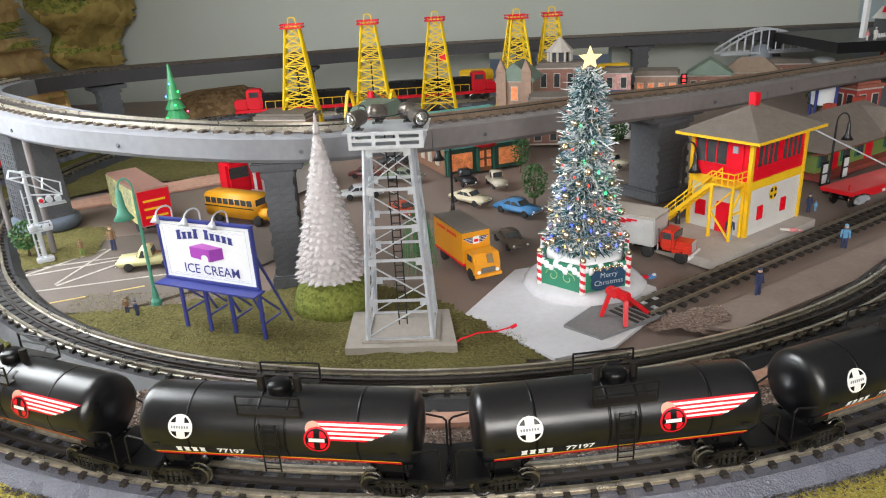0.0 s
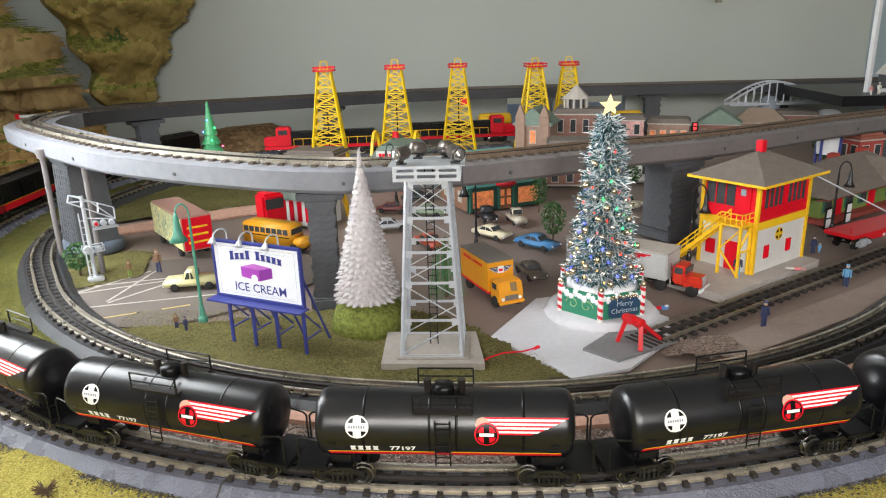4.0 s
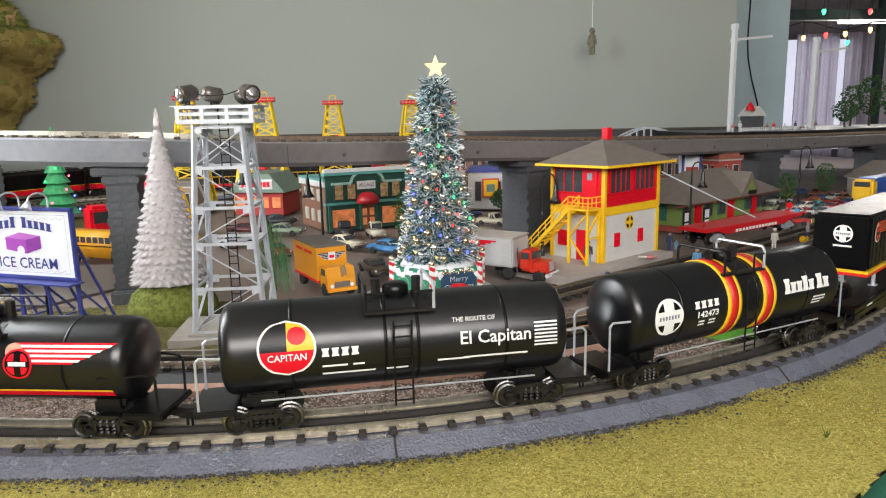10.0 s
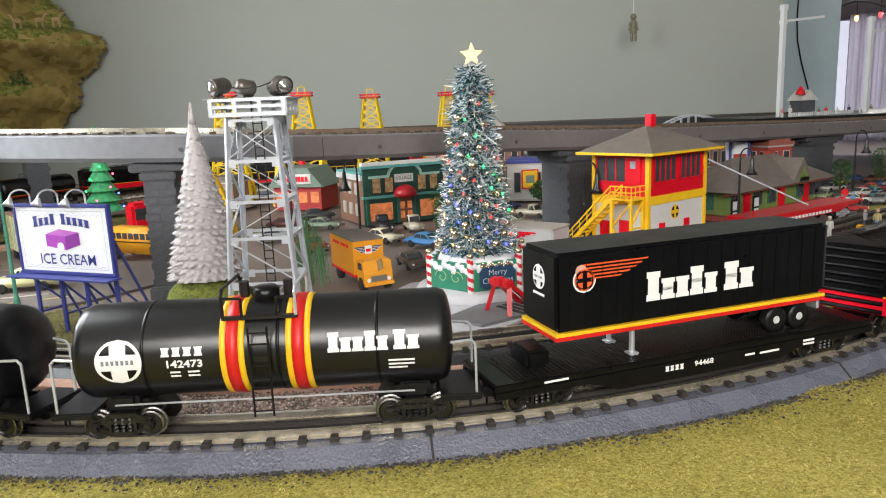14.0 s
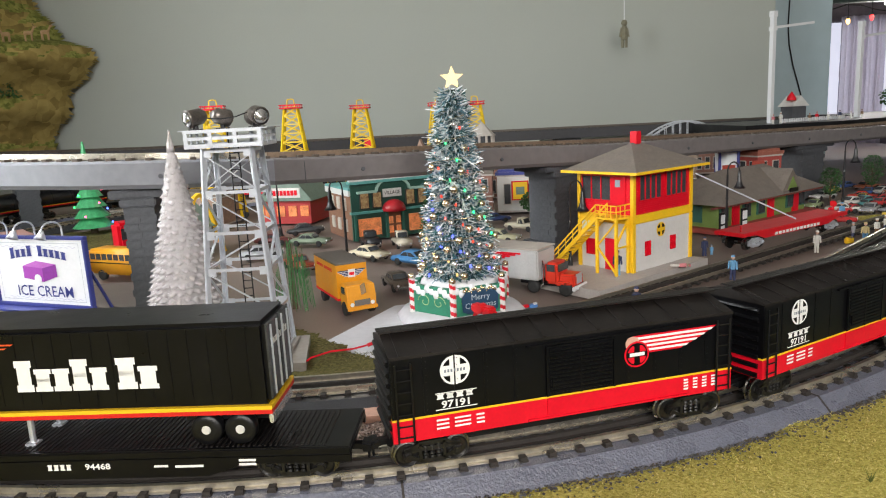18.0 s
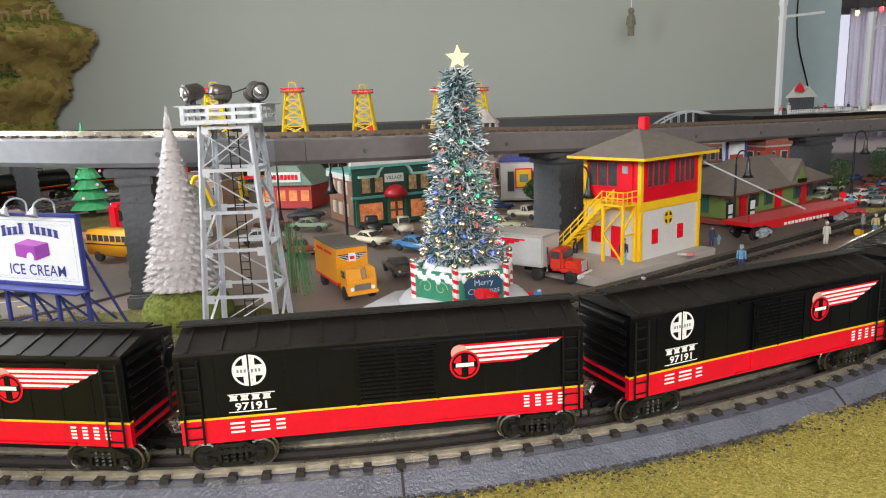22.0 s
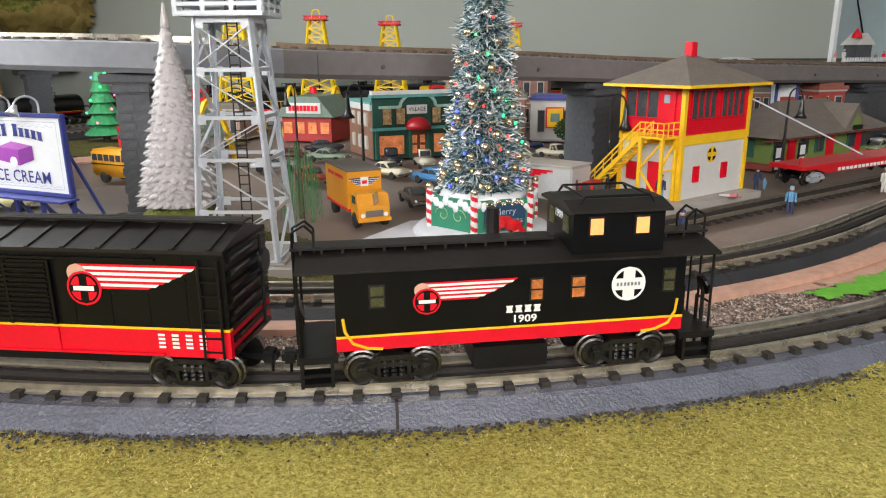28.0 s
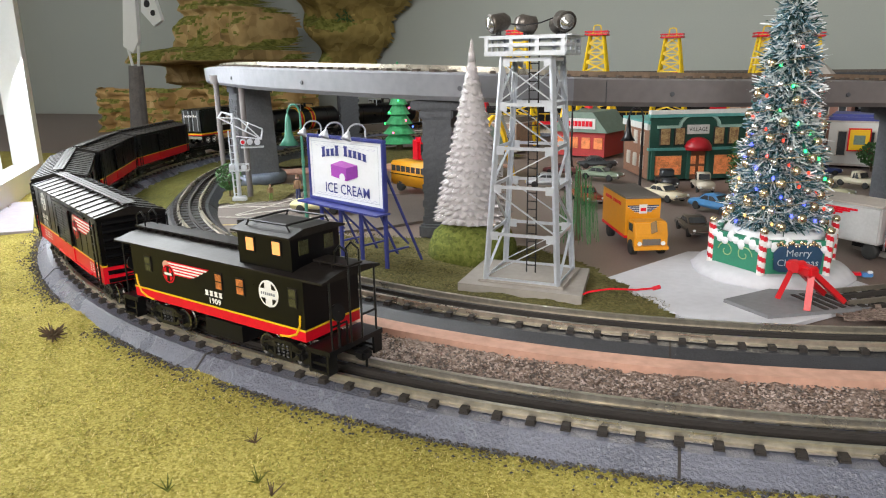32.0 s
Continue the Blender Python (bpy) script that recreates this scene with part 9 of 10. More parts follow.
box(g, 0, 0, 0.05, 0.24, 0.05, 0.05, bev=0.005)
part("body", g, mat("diesel_blue", (0.03, 0.1, 0.4), 0.4), _t)
g = B()
box(g, -0.125, 0, 0.048, 0.03, 0.046, 0.05, bev=0.005)
part("nose", g, YELLOW, _t)
g = B()
box(g, -0.14, 0, 0.062, 0.002, 0.034, 0.012)
part("windscreen", g, WINDOWGLASS, _t)
truck_parts(_t, -0.08)
truck_parts(_t, 0.08)
house("low_shed", 1.62, 2.12, 30, 0.3, 0.12, 0.06, mat("grey_shed_wall", (0.25, 0.24, 0.23), 0.7, var=0.15), BROWNROOF, "low grey shed with a brown roof", 1, 5, "gable", 0.04)
small_tree(1.1, 2.3, 0.085, 0.04, "green model tree by the barn")
small_tree(1.68, 1.95, 0.1, 0.035, "green model tree by the shed")


def weeping_tree():
    """Hanging green strands behind the lattice tower."""
    t = thing("weeping_tree", pose(0.005, 1.215, 0), "weeping tree of hanging green strands", "tree")
    rnd = random.Random(3)
    V, F = [], []
    for i in range(90):
        a, r = rnd.uniform(0, 6.28), 0.03 * math.sqrt(rnd.random())
        x, y = r * math.cos(a), r * math.sin(a)
        z1 = 0.1 * (1 - (r / 0.045) ** 2) + rnd.uniform(-0.01, 0.01)
        z0 = max(0.0, z1 - rnd.uniform(0.05, 0.1))
        w = 0.0003
        b = len(V)
        V += [(x - w, y, z0), (x + w, y, z0), (x * 0.8 + w, y * 0.8, z1), (x * 0.8 - w, y * 0.8, z1)]
        F.append((b, b + 1, b + 2, b + 3))
    me = bpy.data.meshes.new("strand_mass")
    me.from_pydata(V, [], F)
    me.materials.append(mat("strand_green", (0.012, 0.06, 0.018), 0.5, var=0.6, scale=300, tint=(0.05, 0.2, 0.06)))
    tagged(share("strand_mass", me, t, Matrix()), "hanging green strands", kind="stuff")
    g = B()
    rod(g, (0, 0, 0), (0, 0, 0.095), 0.004, 8, 0.002)
    part("trunk", g, TRUNK, t)


weeping_tree()


def gantry_signal():
    """A silver signal: two poles on a block, a landing with lamps, and a broken lattice gantry on top."""
    t = thing("signal_mast", pose(-0.636, 1.306, 0, 0, 0, 38), "silver signal mast with a bent lattice gantry", "signal")
    g = B()
    box(g, 0, 0, 0.0045, 0.026, 0.02, 0.009, bev=0.002)
    part("base", g, SILVER, t)
    for x, h, r in ((0.0, 0.158, 0.0042), (-0.0085, 0.128, 0.0016)):
        g = B()
        rod(g, (x, 0, 0.004), (x * 1.15, 0, h), r, 10, r * 0.75)
        part("pole", g, SILVER, t)
    for i in range(9):
        g = B()
        rod(g, (-0.0095, 0, 0.014 + i * 0.0125), (0.0, 0, 0.014 + i * 0.0125), 0.0007, 5)
        part("rung", g, SILVER, t)
    g = B()
    box(g, 0.004, -0.001, 0.056, 0.034, 0.016, 0.002)
    part("landing", g, SILVER, t)
    for a, b in (((-0.013, -0.009, 0.057), (-0.013, -0.009, 0.068)), ((0.021, -0.009, 0.057), (0.021, -0.009, 0.068)), ((-0.013, -0.009, 0.067), (0.021, -0.009, 0.067)), ((-0.013, 0.007, 0.067), (0.021, 0.007, 0.067)), ((0.021, 0.007, 0.057), (0.021, 0.007, 0.068)), ((-0.013, 0.007, 0.057), (-0.013, 0.007, 0.068))):
        g = B()
        rod(g, a, b, 0.0009, 5)
        part("landing_rail", g, SILVER, t)
    # the gantry: two long chords, cross bars, and the lamp tray that hangs from its end
    for a, b in (((-0.024, -0.01, 0.152), (0.046, -0.014, 0.112)), ((-0.018, 0.012, 0.16), (0.05, 0.008, 0.128)), ((-0.024, -0.01, 0.152), (-0.018, 0.012, 0.16)), ((-0.004, -0.011, 0.14), (0.002, 0.011, 0.152)), ((0.02, -0.0125, 0.127), (0.026, 0.0095, 0.14)), ((0.046, -0.014, 0.112), (0.05, 0.008, 0.128)), ((-0.024, -0.01, 0.152), (0.01, -0.012, 0.15)), ((0.01, -0.012, 0.15), (0.046, -0.014, 0.112)), ((0.0, 0, 0.118), (0.046, -0.014, 0.112)), ((-0.018, 0.012, 0.16), (0.0, 0, 0.156))):
        g = B()
        bar(g, a, b, 0.0026, 0.002)
        part("gantry_bar", g, SILVER, t)
    g = B()
    box(g, 0.03, -0.008, 0.098, 0.04, 0.018, 0.0016)
    part("lamp_tray", g, SILVER, t)
    lens = mat("red_signal_lens", (0.6, 0.02, 0.03), 0.2, var=0.05)
    for x, z, y in ((0.014, 0.108, -0.01), (0.026, 0.108, -0.012), (0.039, 0.107, -0.012), (0.012, 0.062, -0.008), (-0.008, 0.064, -0.008)):
        g = B()
        rod(g, (x, y - 0.006, z), (x, y + 0.004, z), 0.0052, 12)
        head = part("lamp_head", g, SILVER, t)
        g = B()
        rod(g, (x, y - 0.0075, z), (x, y - 0.006, z), 0.0034, 12)
        part("lens", g, lens if abs(x - 0.014) < 0.001 else SILVER, head)


gantry_signal()


def rockface(name, x0, x1, y0, y1, z0, z1, prof, label, seed, flute=0.0, strata=0.12):
    """A modelled rock standing out from the wall: soft ledges, fluted faces, moss on what looks up; prof(u, v) gives its depth, below 0 it ends."""
    n, k = 150, 120
    V, idx = [], {}
    for j in range(k + 1):
        for i in range(n + 1):
            u, v = i / n, j / k
            d = prof(u, v)
            if d <= 0:
                continue
            x, z = x0 + (x1 - x0) * u, z0 + (z1 - z0) * v
            led = math.sin(v * 30 + 4 * noise.noise((u * 3, v * 2, seed)))
            rough = noise.fractal((x * 7, z * 7, seed), 1.0, 2.0, 4)
            col = abs(math.sin(x * 52 + 2.2 * noise.noise((x * 9, z * 3, seed)))) ** 0.6
            y = y1 - (y1 - y0) * d * (0.82 + strata * led + 0.16 * rough) - flute * (col - 0.6)
            idx[i, j] = len(V)
            V.append((x + 0.012 * rough, y, z + 0.008 * noise.noise((u * 14, v * 14, seed + 5))))
    ob = thing(name, Matrix(), label, "cliff")
    bands = 2 if name == "rock_ledge" else 6
    face = TANROCK if name == "rock_ledge" else CLIFF if name == "rock_cliff" else UMBERROCK
    for b in range(bands):
        F = [(idx[i, j], idx[i + 1, j], idx[i + 1, j + 1], idx[i, j + 1]) for j in range(k * b // bands, k * (b + 1) // bands) for i in range(n) if all(q in idx for q in ((i, j), (i + 1, j), (i + 1, j + 1), (i, j + 1)))]
        used = sorted({q for f in F for q in f})
        if not F:
            continue
        to = {q: c for c, q in enumerate(used)}
        me = bpy.data.meshes.new("rock_layer")
        me.from_pydata([V[q] for q in used], [], [tuple(to[q] for q in f) for f in F])
        me.materials.append(face)
        me.materials.append(MOSSROCK)
        for p in me.polygons:
            c = p.center
            p.use_smooth = True
            p.material_index = 1 if p.normal.z + 0.5 * noise.noise((c.x * 16, c.z * 16, seed)) > 0.42 else 0
        share("rock_layer", me, ob, Matrix())
    return ob


def bell(u, v, edges):
    """Width of the rock at height v: edges are (v, left, right)."""
    for (va, la, ra), (vb, lb, rb) in zip(edges, edges[1:]):
        if va <= v <= vb:
            k = (v - va) / (vb - va)
            l, r = la + (lb - la) * k, ra + (rb - ra) * k
            w = 0.03 * noise.noise((u * 9, v * 9, 2.0))
            q = min(u - l + w, r - u + w)
            return min(1.0, max(-1, q / 0.22)) ** 0.6 if q > 0 else -1
    return -1


rockface("rock_outcrop", -1.95, -0.95, 2.75, 3.19, 0.16, 1.0, lambda u, v: bell(u, v, [(0, 0.38, 0.62), (0.1, 0.35, 0.64), (0.19, 0.33, 0.69), (0.29, 0.31, 0.72), (0.345, 0.29, 0.76), (0.405, 0.27, 0.80), (0.464, 0.22, 0.85), (0.524, 0.18, 0.84), (0.56, 0.15, 0.74), (0.7, 0.1, 0.66), (1.0, 0.0, 0.55)]), "layered brown and green rock overhang on the wall", 3.0)


def terrace(u, v):
    """Depth of the stepped cliff: a recess over the low columns, a jutting shelf, fluted columns, and a cap that narrows."""
    x, z = -2.3 + 0.88 * u, 0.85 * v
    w = 0.025 * noise.noise((x * 12, z * 12, 4.0))
    steps = [(0.0, -2.28, -1.52, 0.3), (0.165, -2.2, -1.5, 0.3), (0.175, -2.18, -1.5, 0.55), (0.245, -2.14, -1.5, 0.62), (0.262, -2.14, -1.48, 1.0), (0.298, -2.13, -1.49, 0.95), (0.318, -2.06, -1.55, 0.72), (0.345, -2.04, -1.56, 0.66), (0.45, -2.02, -1.57, 0.62), (0.47, -2.03, -1.6, 0.72), (0.49, -2.02, -1.68, 0.66), (0.6, -2.0, -1.74, 0.58), (0.86, -1.98, -1.8, 0.5)]
    for (za, la, ra, da), (zb, lb, rb, db) in zip(steps, steps[1:]):
        if za <= z <= zb:
            k = (z - za) / (zb - za)
            q = min(x - (la + (lb - la) * k) + w, ra + (rb - ra) * k - x + w)
            if q <= 0:
                return -1
            d = da + (db - da) * k
            if -2.02 < x < -1.8 and 0.17 < z < 0.255:
                d *= 0.45
            return d * min(1.0, q / 0.06) ** 0.5
    return -1


rockface("rock_cliff", -2.3, -1.42, 2.36, 2.98, 0.0, 0.85, terrace, "stepped sandstone cliff with mossy ledges and fluted faces", 8.0, 0.022, 0.03)
# low rock wall with pump above, and a brown hill inside the curve
rockface("rock_ledge", -2.26, -1.2, 2.3, 2.66, -0.01, 0.165, lambda u, v: bell(u, v, [(0, -0.1, 1.1), (1.0, -0.1, 1.1)]), "tan fluted rock ledge beside the line", 5.0, 0.03, 0.02)
g = B()
lathe(g, [(0.2, 0.0), (0.18, 0.04), (0.14, 0.075), (0.08, 0.095), (0.0, 0.102)], 40)
for _v in g.verts:
    _v.co *= 1 + 0.16 * noise.fractal(_v.co * 14, 1.0, 2.0, 4)
_h = tagged(part("earth_hill", g, speckle("brown_earth", [(0.06, 0.035, 0.015), (0.14, 0.085, 0.04), (0.22, 0.14, 0.07), (0.3, 0.2, 0.11)], 60, bump=0.8, dist=0.01)), "rough brown earth hill", "hill")
_h.matrix_basis = pose(-0.82, 2.8, -0.012)


def deer(x, y, z, rz):
    """A small brown deer figurine."""
    t = thing("deer_figurine", pose(x, y, z, 0, 0, rz), "small tan deer figurine on the rock ledge", "figurine", "deer figurines")
    tan = mat("tan_deer_paint", (0.42, 0.26, 0.13), 0.7, var=0.2)
    g = B()
    ball(g, (0, 0, 0.028), 0.009, 10, (1.9, 0.8, 0.9))
    part("body", g, tan, t, smooth=True)
    for sx in (-1, 1):
        for sy in (-1, 1):
            g = B()
            rod(g, (sx * 0.011, sy * 0.004, 0), (sx * 0.011, sy * 0.004, 0.026), 0.0014, 6, 0.0026)
            part("leg", g, tan, t)
    g = B()
    rod(g, (0.013, 0, 0.031), (0.021, 0, 0.046), 0.0045, 8, 0.003)
    ball(g, (0.025, 0, 0.048), 0.0045, 8, (1.5, 0.8, 0.8))
    part("head", g, tan, t, smooth=True)
    for s in (-1, 1):
        g = B()
        tube(g, [(0.022, s * 0.002, 0.051), (0.019, s * 0.006, 0.059), (0.022, s * 0.008, 0.066)], 0.0007, 5)
        part("antler", g, TRUNK, t)


for _x, _z, _a in ((-1.285, 0.60, 180), (-1.205, 0.60, 10), (-1.145, 0.60, 0)):
    deer(_x, 2.86, _z, _a)


def pump_jack():
    t = thing("oil_pump", pose(-1.33, 2.30, 0.135, 0, 0, 10), "small yellow and red nodding oil pump", "oil pump")
    g = B()
    for s in (-1, 1):
        bar(g, (s * 0.02, 0, 0), (0, 0, 0.06), 0.004, 0.004)
    box(g, 0, 0, 0.003, 0.07, 0.03, 0.006)
    part("stand", g, DARK, t)
    g = B()
    bar(g, (-0.05, 0, 0.06), (0.04, 0, 0.062), 0.007, 0.007)
    part("beam", g, SIGNWHITE, t)
    g = B()
    box(g, 0.046, 0, 0.058, 0.014, 0.008, 0.03, bev=0.003)
    part("head", g, YELLOW, t)
    g = B()
    box(g, -0.052, 0, 0.06, 0.012, 0.01, 0.016)
    part("counterweight", g, RED, t)
    g = B()
    rod(g, (0.05, 0, 0.044), (0.05, 0, 0), 0.001, 5)
    part("pump_rod", g, DARK, t)


pump_jack()
small_tree(-1.28, 3.0, 0.22, 0.05, "dark pine standing against the wall", True).matrix_basis = pose(-1.36, 2.95, 0.36)

# the dark train of cars at the far left shares the loop; the portal poles and the little village stand on the deck end
for _x, _y, _z, _h, _a in ((1.331, 2.556, 0.182, 0.345, 0.19), (1.735, 2.75, 0.182, 0.318, 0.18)):
    _t = thing("portal_pole", pose(_x, _y, _z, 0, 0, 25), "white square pole with a slim side arm", "pole", "white poles")
    g = B()
    box(g, 0, 0, _h / 2, 0.014, 0.014, _h)
    part("post", g, SIGNWHITE, _t)
    g = B()
    box(g, 0, 0, _h, 0.018, 0.018, 0.018)
    box(g, 0, 0, _h - 0.045, 0.018, 0.018, 0.012)
    part("collar", g, SIGNWHITE, _t)
    g = B()
    bar(g, (0, 0, _h - 0.042), (_a, 0, _h - 0.024), 0.009, 0.008)
    part("arm", g, SIGNWHITE, _t)
for _i, (_x, _c, _hh) in enumerate([(1.24, _p, 0.03), (1.27, _w, 0.036), (1.39, _o, 0.026), (1.42, RED, 0.03), (1.47, _w, 0.026), (1.52, NAVY, 0.03), (1.57, _w, 0.024), (1.62, _o, 0.028)]):
    _f = figure(_x, 0, 0, _c, _w, _hh, "tiny festive figure on the elevated deck")
    _f.matrix_basis = pose(_x + 0.06, 2.47 + (_x - 1.24) * 0.42, 0.182)
_t = thing("snow_house", pose(1.45, 2.64, 0.182, 0, 0, 20), "small snowy stone cottage ornament", "ornament")
g = B()
box(g, 0, 0, 0.025, 0.06, 0.05, 0.05)
part("wall", g, STONE, _t)
g = B()
prism(g, [(-0.04, 0.05), (0.04, 0.05), (0, 0.085)], -0.03, 0.03, pose(0, 0, 0, 90))
part("roof", g, SNOWROOF, _t)
g = B()
lathe(g, [(0.0, 0.0), (0.016, 0.0), (0.012, 0.014), (0.0, 0.03)], 12, pose(-0.032, -0.02, 0.07))
part("red_cap", g, RED, _t)
_t = thing("picket_fence", pose(1.36, 2.53, 0.182, 0, 0, 24), "tiny white picket fence", "fence")
for _k in range(28):
    g = B()
    box(g, _k * 0.011, 0, 0.006, 0.006, 0.002, 0.013)
    part("picket", g, SIGNWHITE, _t)
g = B()
box(g, 0.148, 0.002, 0.005, 0.31, 0.002, 0.003)
part("fence_rail", g, SIGNWHITE, _t)

# hanging figure on its string against the back wall
_t = thing("hanging_doll", pose(0.985, 3.05, 0.545), "small hanging doll on a white string", "doll")
g = B()
rod(g, (0, 0, -0.03), (0, 0, 0.02), 0.014, 8, 0.01)
ball(g, (0, 0, 0.032), 0.013, 8)
for _s in (-1, 1):
    rod(g, (_s * 0.007, 0, -0.06), (_s * 0.007, 0, -0.03), 0.006, 6)
    rod(g, (_s * 0.016, 0, -0.02), (_s * 0.01, 0, 0.014), 0.005, 6)
part("doll", g, mat("olive_doll_cloth", (0.2, 0.19, 0.13), 0.8, var=0.3, scale=80), _t)
g = B()
rod(g, (0, 0, 0.04), (0, 0, 1.42), 0.0016, 6)
part("string", g, SIGNWHITE, _t)


# ---- the alcove beyond the wall's end ----
def alcove():
    dark = mat("dark_green_post_and_gap", (0.015, 0.03, 0.028), 0.9, var=0.3, scale=12)
    # thin dark strip, no real part: paints the shadow gap at the wall's end
    g = B()
    box(g, 1.635, 3.33, 0.5, 0.04, 0.2, 2.8)
    tagged(part("drape", g, dark), "thin dark strip standing for the shadow gap at the wall end", "drape", kind="structure")
    # rear wall with a window
    g = B()
    for x0, x1, z0, z1 in ((1.9, 2.44, -0.9, 2.0), (2.9, 3.6, -0.9, 2.0), (2.44, 2.9, -0.9, 0.02), (2.44, 2.9, 0.66, 2.0)):
        box(g, (x0 + x1) / 2, 4.3, (z0 + z1) / 2, x1 - x0, 0.06, z1 - z0)
    tagged(part("wall_alcove_rear", g, mat("dim_alcove_wall", (0.16, 0.14, 0.16), 0.85, var=0.2, scale=6)), "dim rear wall of the alcove", "wall", kind="structure")
    g = B()
    box(g, 2.5, 4.75, 0.4, 1.6, 0.01, 1.6)
    tagged(part("backdrop", g, mat("daylight_outside", (0.8, 0.82, 0.95), 1.0, emit=0.8, var=0.02)), "bright daylight outside the window", "sky", kind="structure")
    cur = mat("lilac_white_curtain", (0.66, 0.6, 0.68), 0.9, var=0.12, scale=14, trans=0.55)
    for x0, x1, y in ((2.50, 2.74, 4.2), (2.76, 3.02, 4.15), (3.06, 3.4, 4.1)):
        g = B()
        n = 60
        vs = [[g.verts.new((x0 + (x1 - x0) * i / n, y + 0.018 * math.sin(i * 0.9) + 0.01 * math.sin(i * 0.37), z)) for i in range(n + 1)] for z in (-0.2, 0.3, 0.68)]
        for a, b in zip(vs, vs[1:]):
            for i in range(n):
                g.faces.new((a[i], a[i + 1], b[i + 1], b[i]))
        tagged(part("curtain", g, cur, smooth=True), "pale lilac curtain hanging in folds", "curtain", "alcove curtains")
    for x in (2.06, 2.78, 3.1):
        g = B()
        box(g, x, 3.9, 0.3, 0.035, 0.035, 2.4)
        tagged(part("alcove_post", g, dark), "dark upright post of the alcove", "post", "alcove posts", "structure")
    for z, y in ((0.72, 3.75), (0.86, 3.62), (0.86, 3.55), (0.86, 3.40)):
        g = B()
        box(g, 2.75, y, z, 1.5, 0.05, 0.05)
        tagged(part("alcove_beam", g, dark), "dark overhead beam", "beam", "alcove beams", "structure")
    lampm = [mat("string_" + n, c, 0.4, emit=e) for n, c, e in (("amber", (1.0, 0.45, 0.12), 7.0), ("red", (1.0, 0.04, 0.04), 5.0), ("green", (0.05, 0.9, 0.3), 4.0))]
    for i in range(16):
        k = i % 8
        b = thing("string_light", pose(2.15 + 0.11 * k, 3.55 - 0.15 * (i // 8), 0.60 + 0.05 * math.sin(k * 1.9 + i) + 0.05 * (i // 8), 180), "small glowing coloured bulb on a cord", "light bulb", "string lights")
        g = B()
        lathe(g, [(0.0, 0.026), (0.006, 0.02), (0.0095, 0.008), (0.007, 0.0), (0.0, 0.0)], 10)
        part("glass", g, lampm[0 if i % 3 == 0 else 1 if i % 3 == 1 else 2], b, smooth=True)
        g = B()
        rod(g, (0, 0, -0.01), (0, 0, 0.0), 0.005, 8)
        rod(g, (0, 0, -0.87 + 0.60 + 0.05 * math.sin(k * 1.9 + i) + 0.05 * (i // 8)), (0, 0, -0.01), 0.0014, 5)
        part("socket", g, DARK, b)
    g = B()
    tube(g, [(2.05 + 0.07 * i, 3.52, 0.64 + 0.02 * math.sin(i * 1.2)) for i in range(15)], 0.003, 5)
    tagged(part("cord", g, DARK), "dark cord of the string lights", "cord")
    g = B()
    tube(g, [(1.76 + 0.02 * math.sin(i * 0.8) + 0.012 * i, 3.409, 1.0 - 0.085 * i) for i in range(11)], 0.0032, 6)
    tagged(part("wall_cable", g, DARK), "black cable drooping down the blue wall", "cable")
    for x, y, h, r in ((2.02, 2.95, 0.16, 0.05), (2.12, 2.98, 0.2, 0.06), (1.93, 2.85, 0.1, 0.05), (2.3, 3.05, 0.13, 0.07)):
        small_tree(x, y, h, r, "dark leafy plant at the alcove").matrix_basis = pose(x, y, 0.182)
    tl = thing("tube_light", pose(2.66, 3.74, 0.685), "glowing white tube lamp under the beam", "lamp")
    g = B()
    rod(g, (-0.22, 0, 0), (0.35, 0, 0), 0.01, 12)
    part("tube", g, mat("tube_glow", (1.0, 0.98, 0.94), 0.4, emit=3.0, var=0.02), tl)
    g = B()
    prism(g, [(1.2, 2.44), (1.5, 2.44), (2.6, 2.95), (2.6, 3.3), (1.85, 3.3), (1.85, 2.9), (1.2, 2.9)], 0.15, 0.182)
    tagged(part("alcove_shelf", g, DARK), "dark raised board that carries the winter village", "shelf", kind="structure")


alcove()


# far left: white bracket with insulator over the corner
_t = thing("white_bracket", pose(-1.435, 1.86, 0.0), "grey post with white perforated brackets", "bracket")
g = B()
rod(g, (0.0, 0.0, 0.0), (0.02, 0, 0.245), 0.028, 12, 0.02)
part("post", g, mat("weathered_grey_post", (0.16, 0.15, 0.15), 0.8, var=0.3), _t)
g = B()
tube(g, [(0.01, 0, 0.24), (0.0, 0, 0.29), (0.02, 0, 0.31)], 0.004, 6)
tube(g, [(0.03, 0, 0.24), (0.04, 0, 0.3)], 0.004, 6)
part("clip", g, SIGNWHITE, _t)
g = B()
prism(g, [(-0.012, 0.3), (0.022, 0.28), (0.045, 0.31), (0.06, 0.5), (0.02, 0.5)], -0.006, 0.006, pose(0, 0, 0.0, 90))
part("long_plate", g, SIGNWHITE, _t)
g = B()
prism(g, [(0.07, 0.39), (0.11, 0.35), (0.14, 0.365), (0.12, 0.43), (0.08, 0.44)], -0.006, 0.006, pose(0, 0, 0.0, 90))
part("small_plate", g, SIGNWHITE, _t)
g = B()
rod(g, (0.095, -0.008, 0.41), (0.095, 0.008, 0.41), 0.01, 12)
rod(g, (0.113, -0.008, 0.385), (0.113, 0.008, 0.385), 0.008, 12)
part("plate_hole", g, DARK, _t)

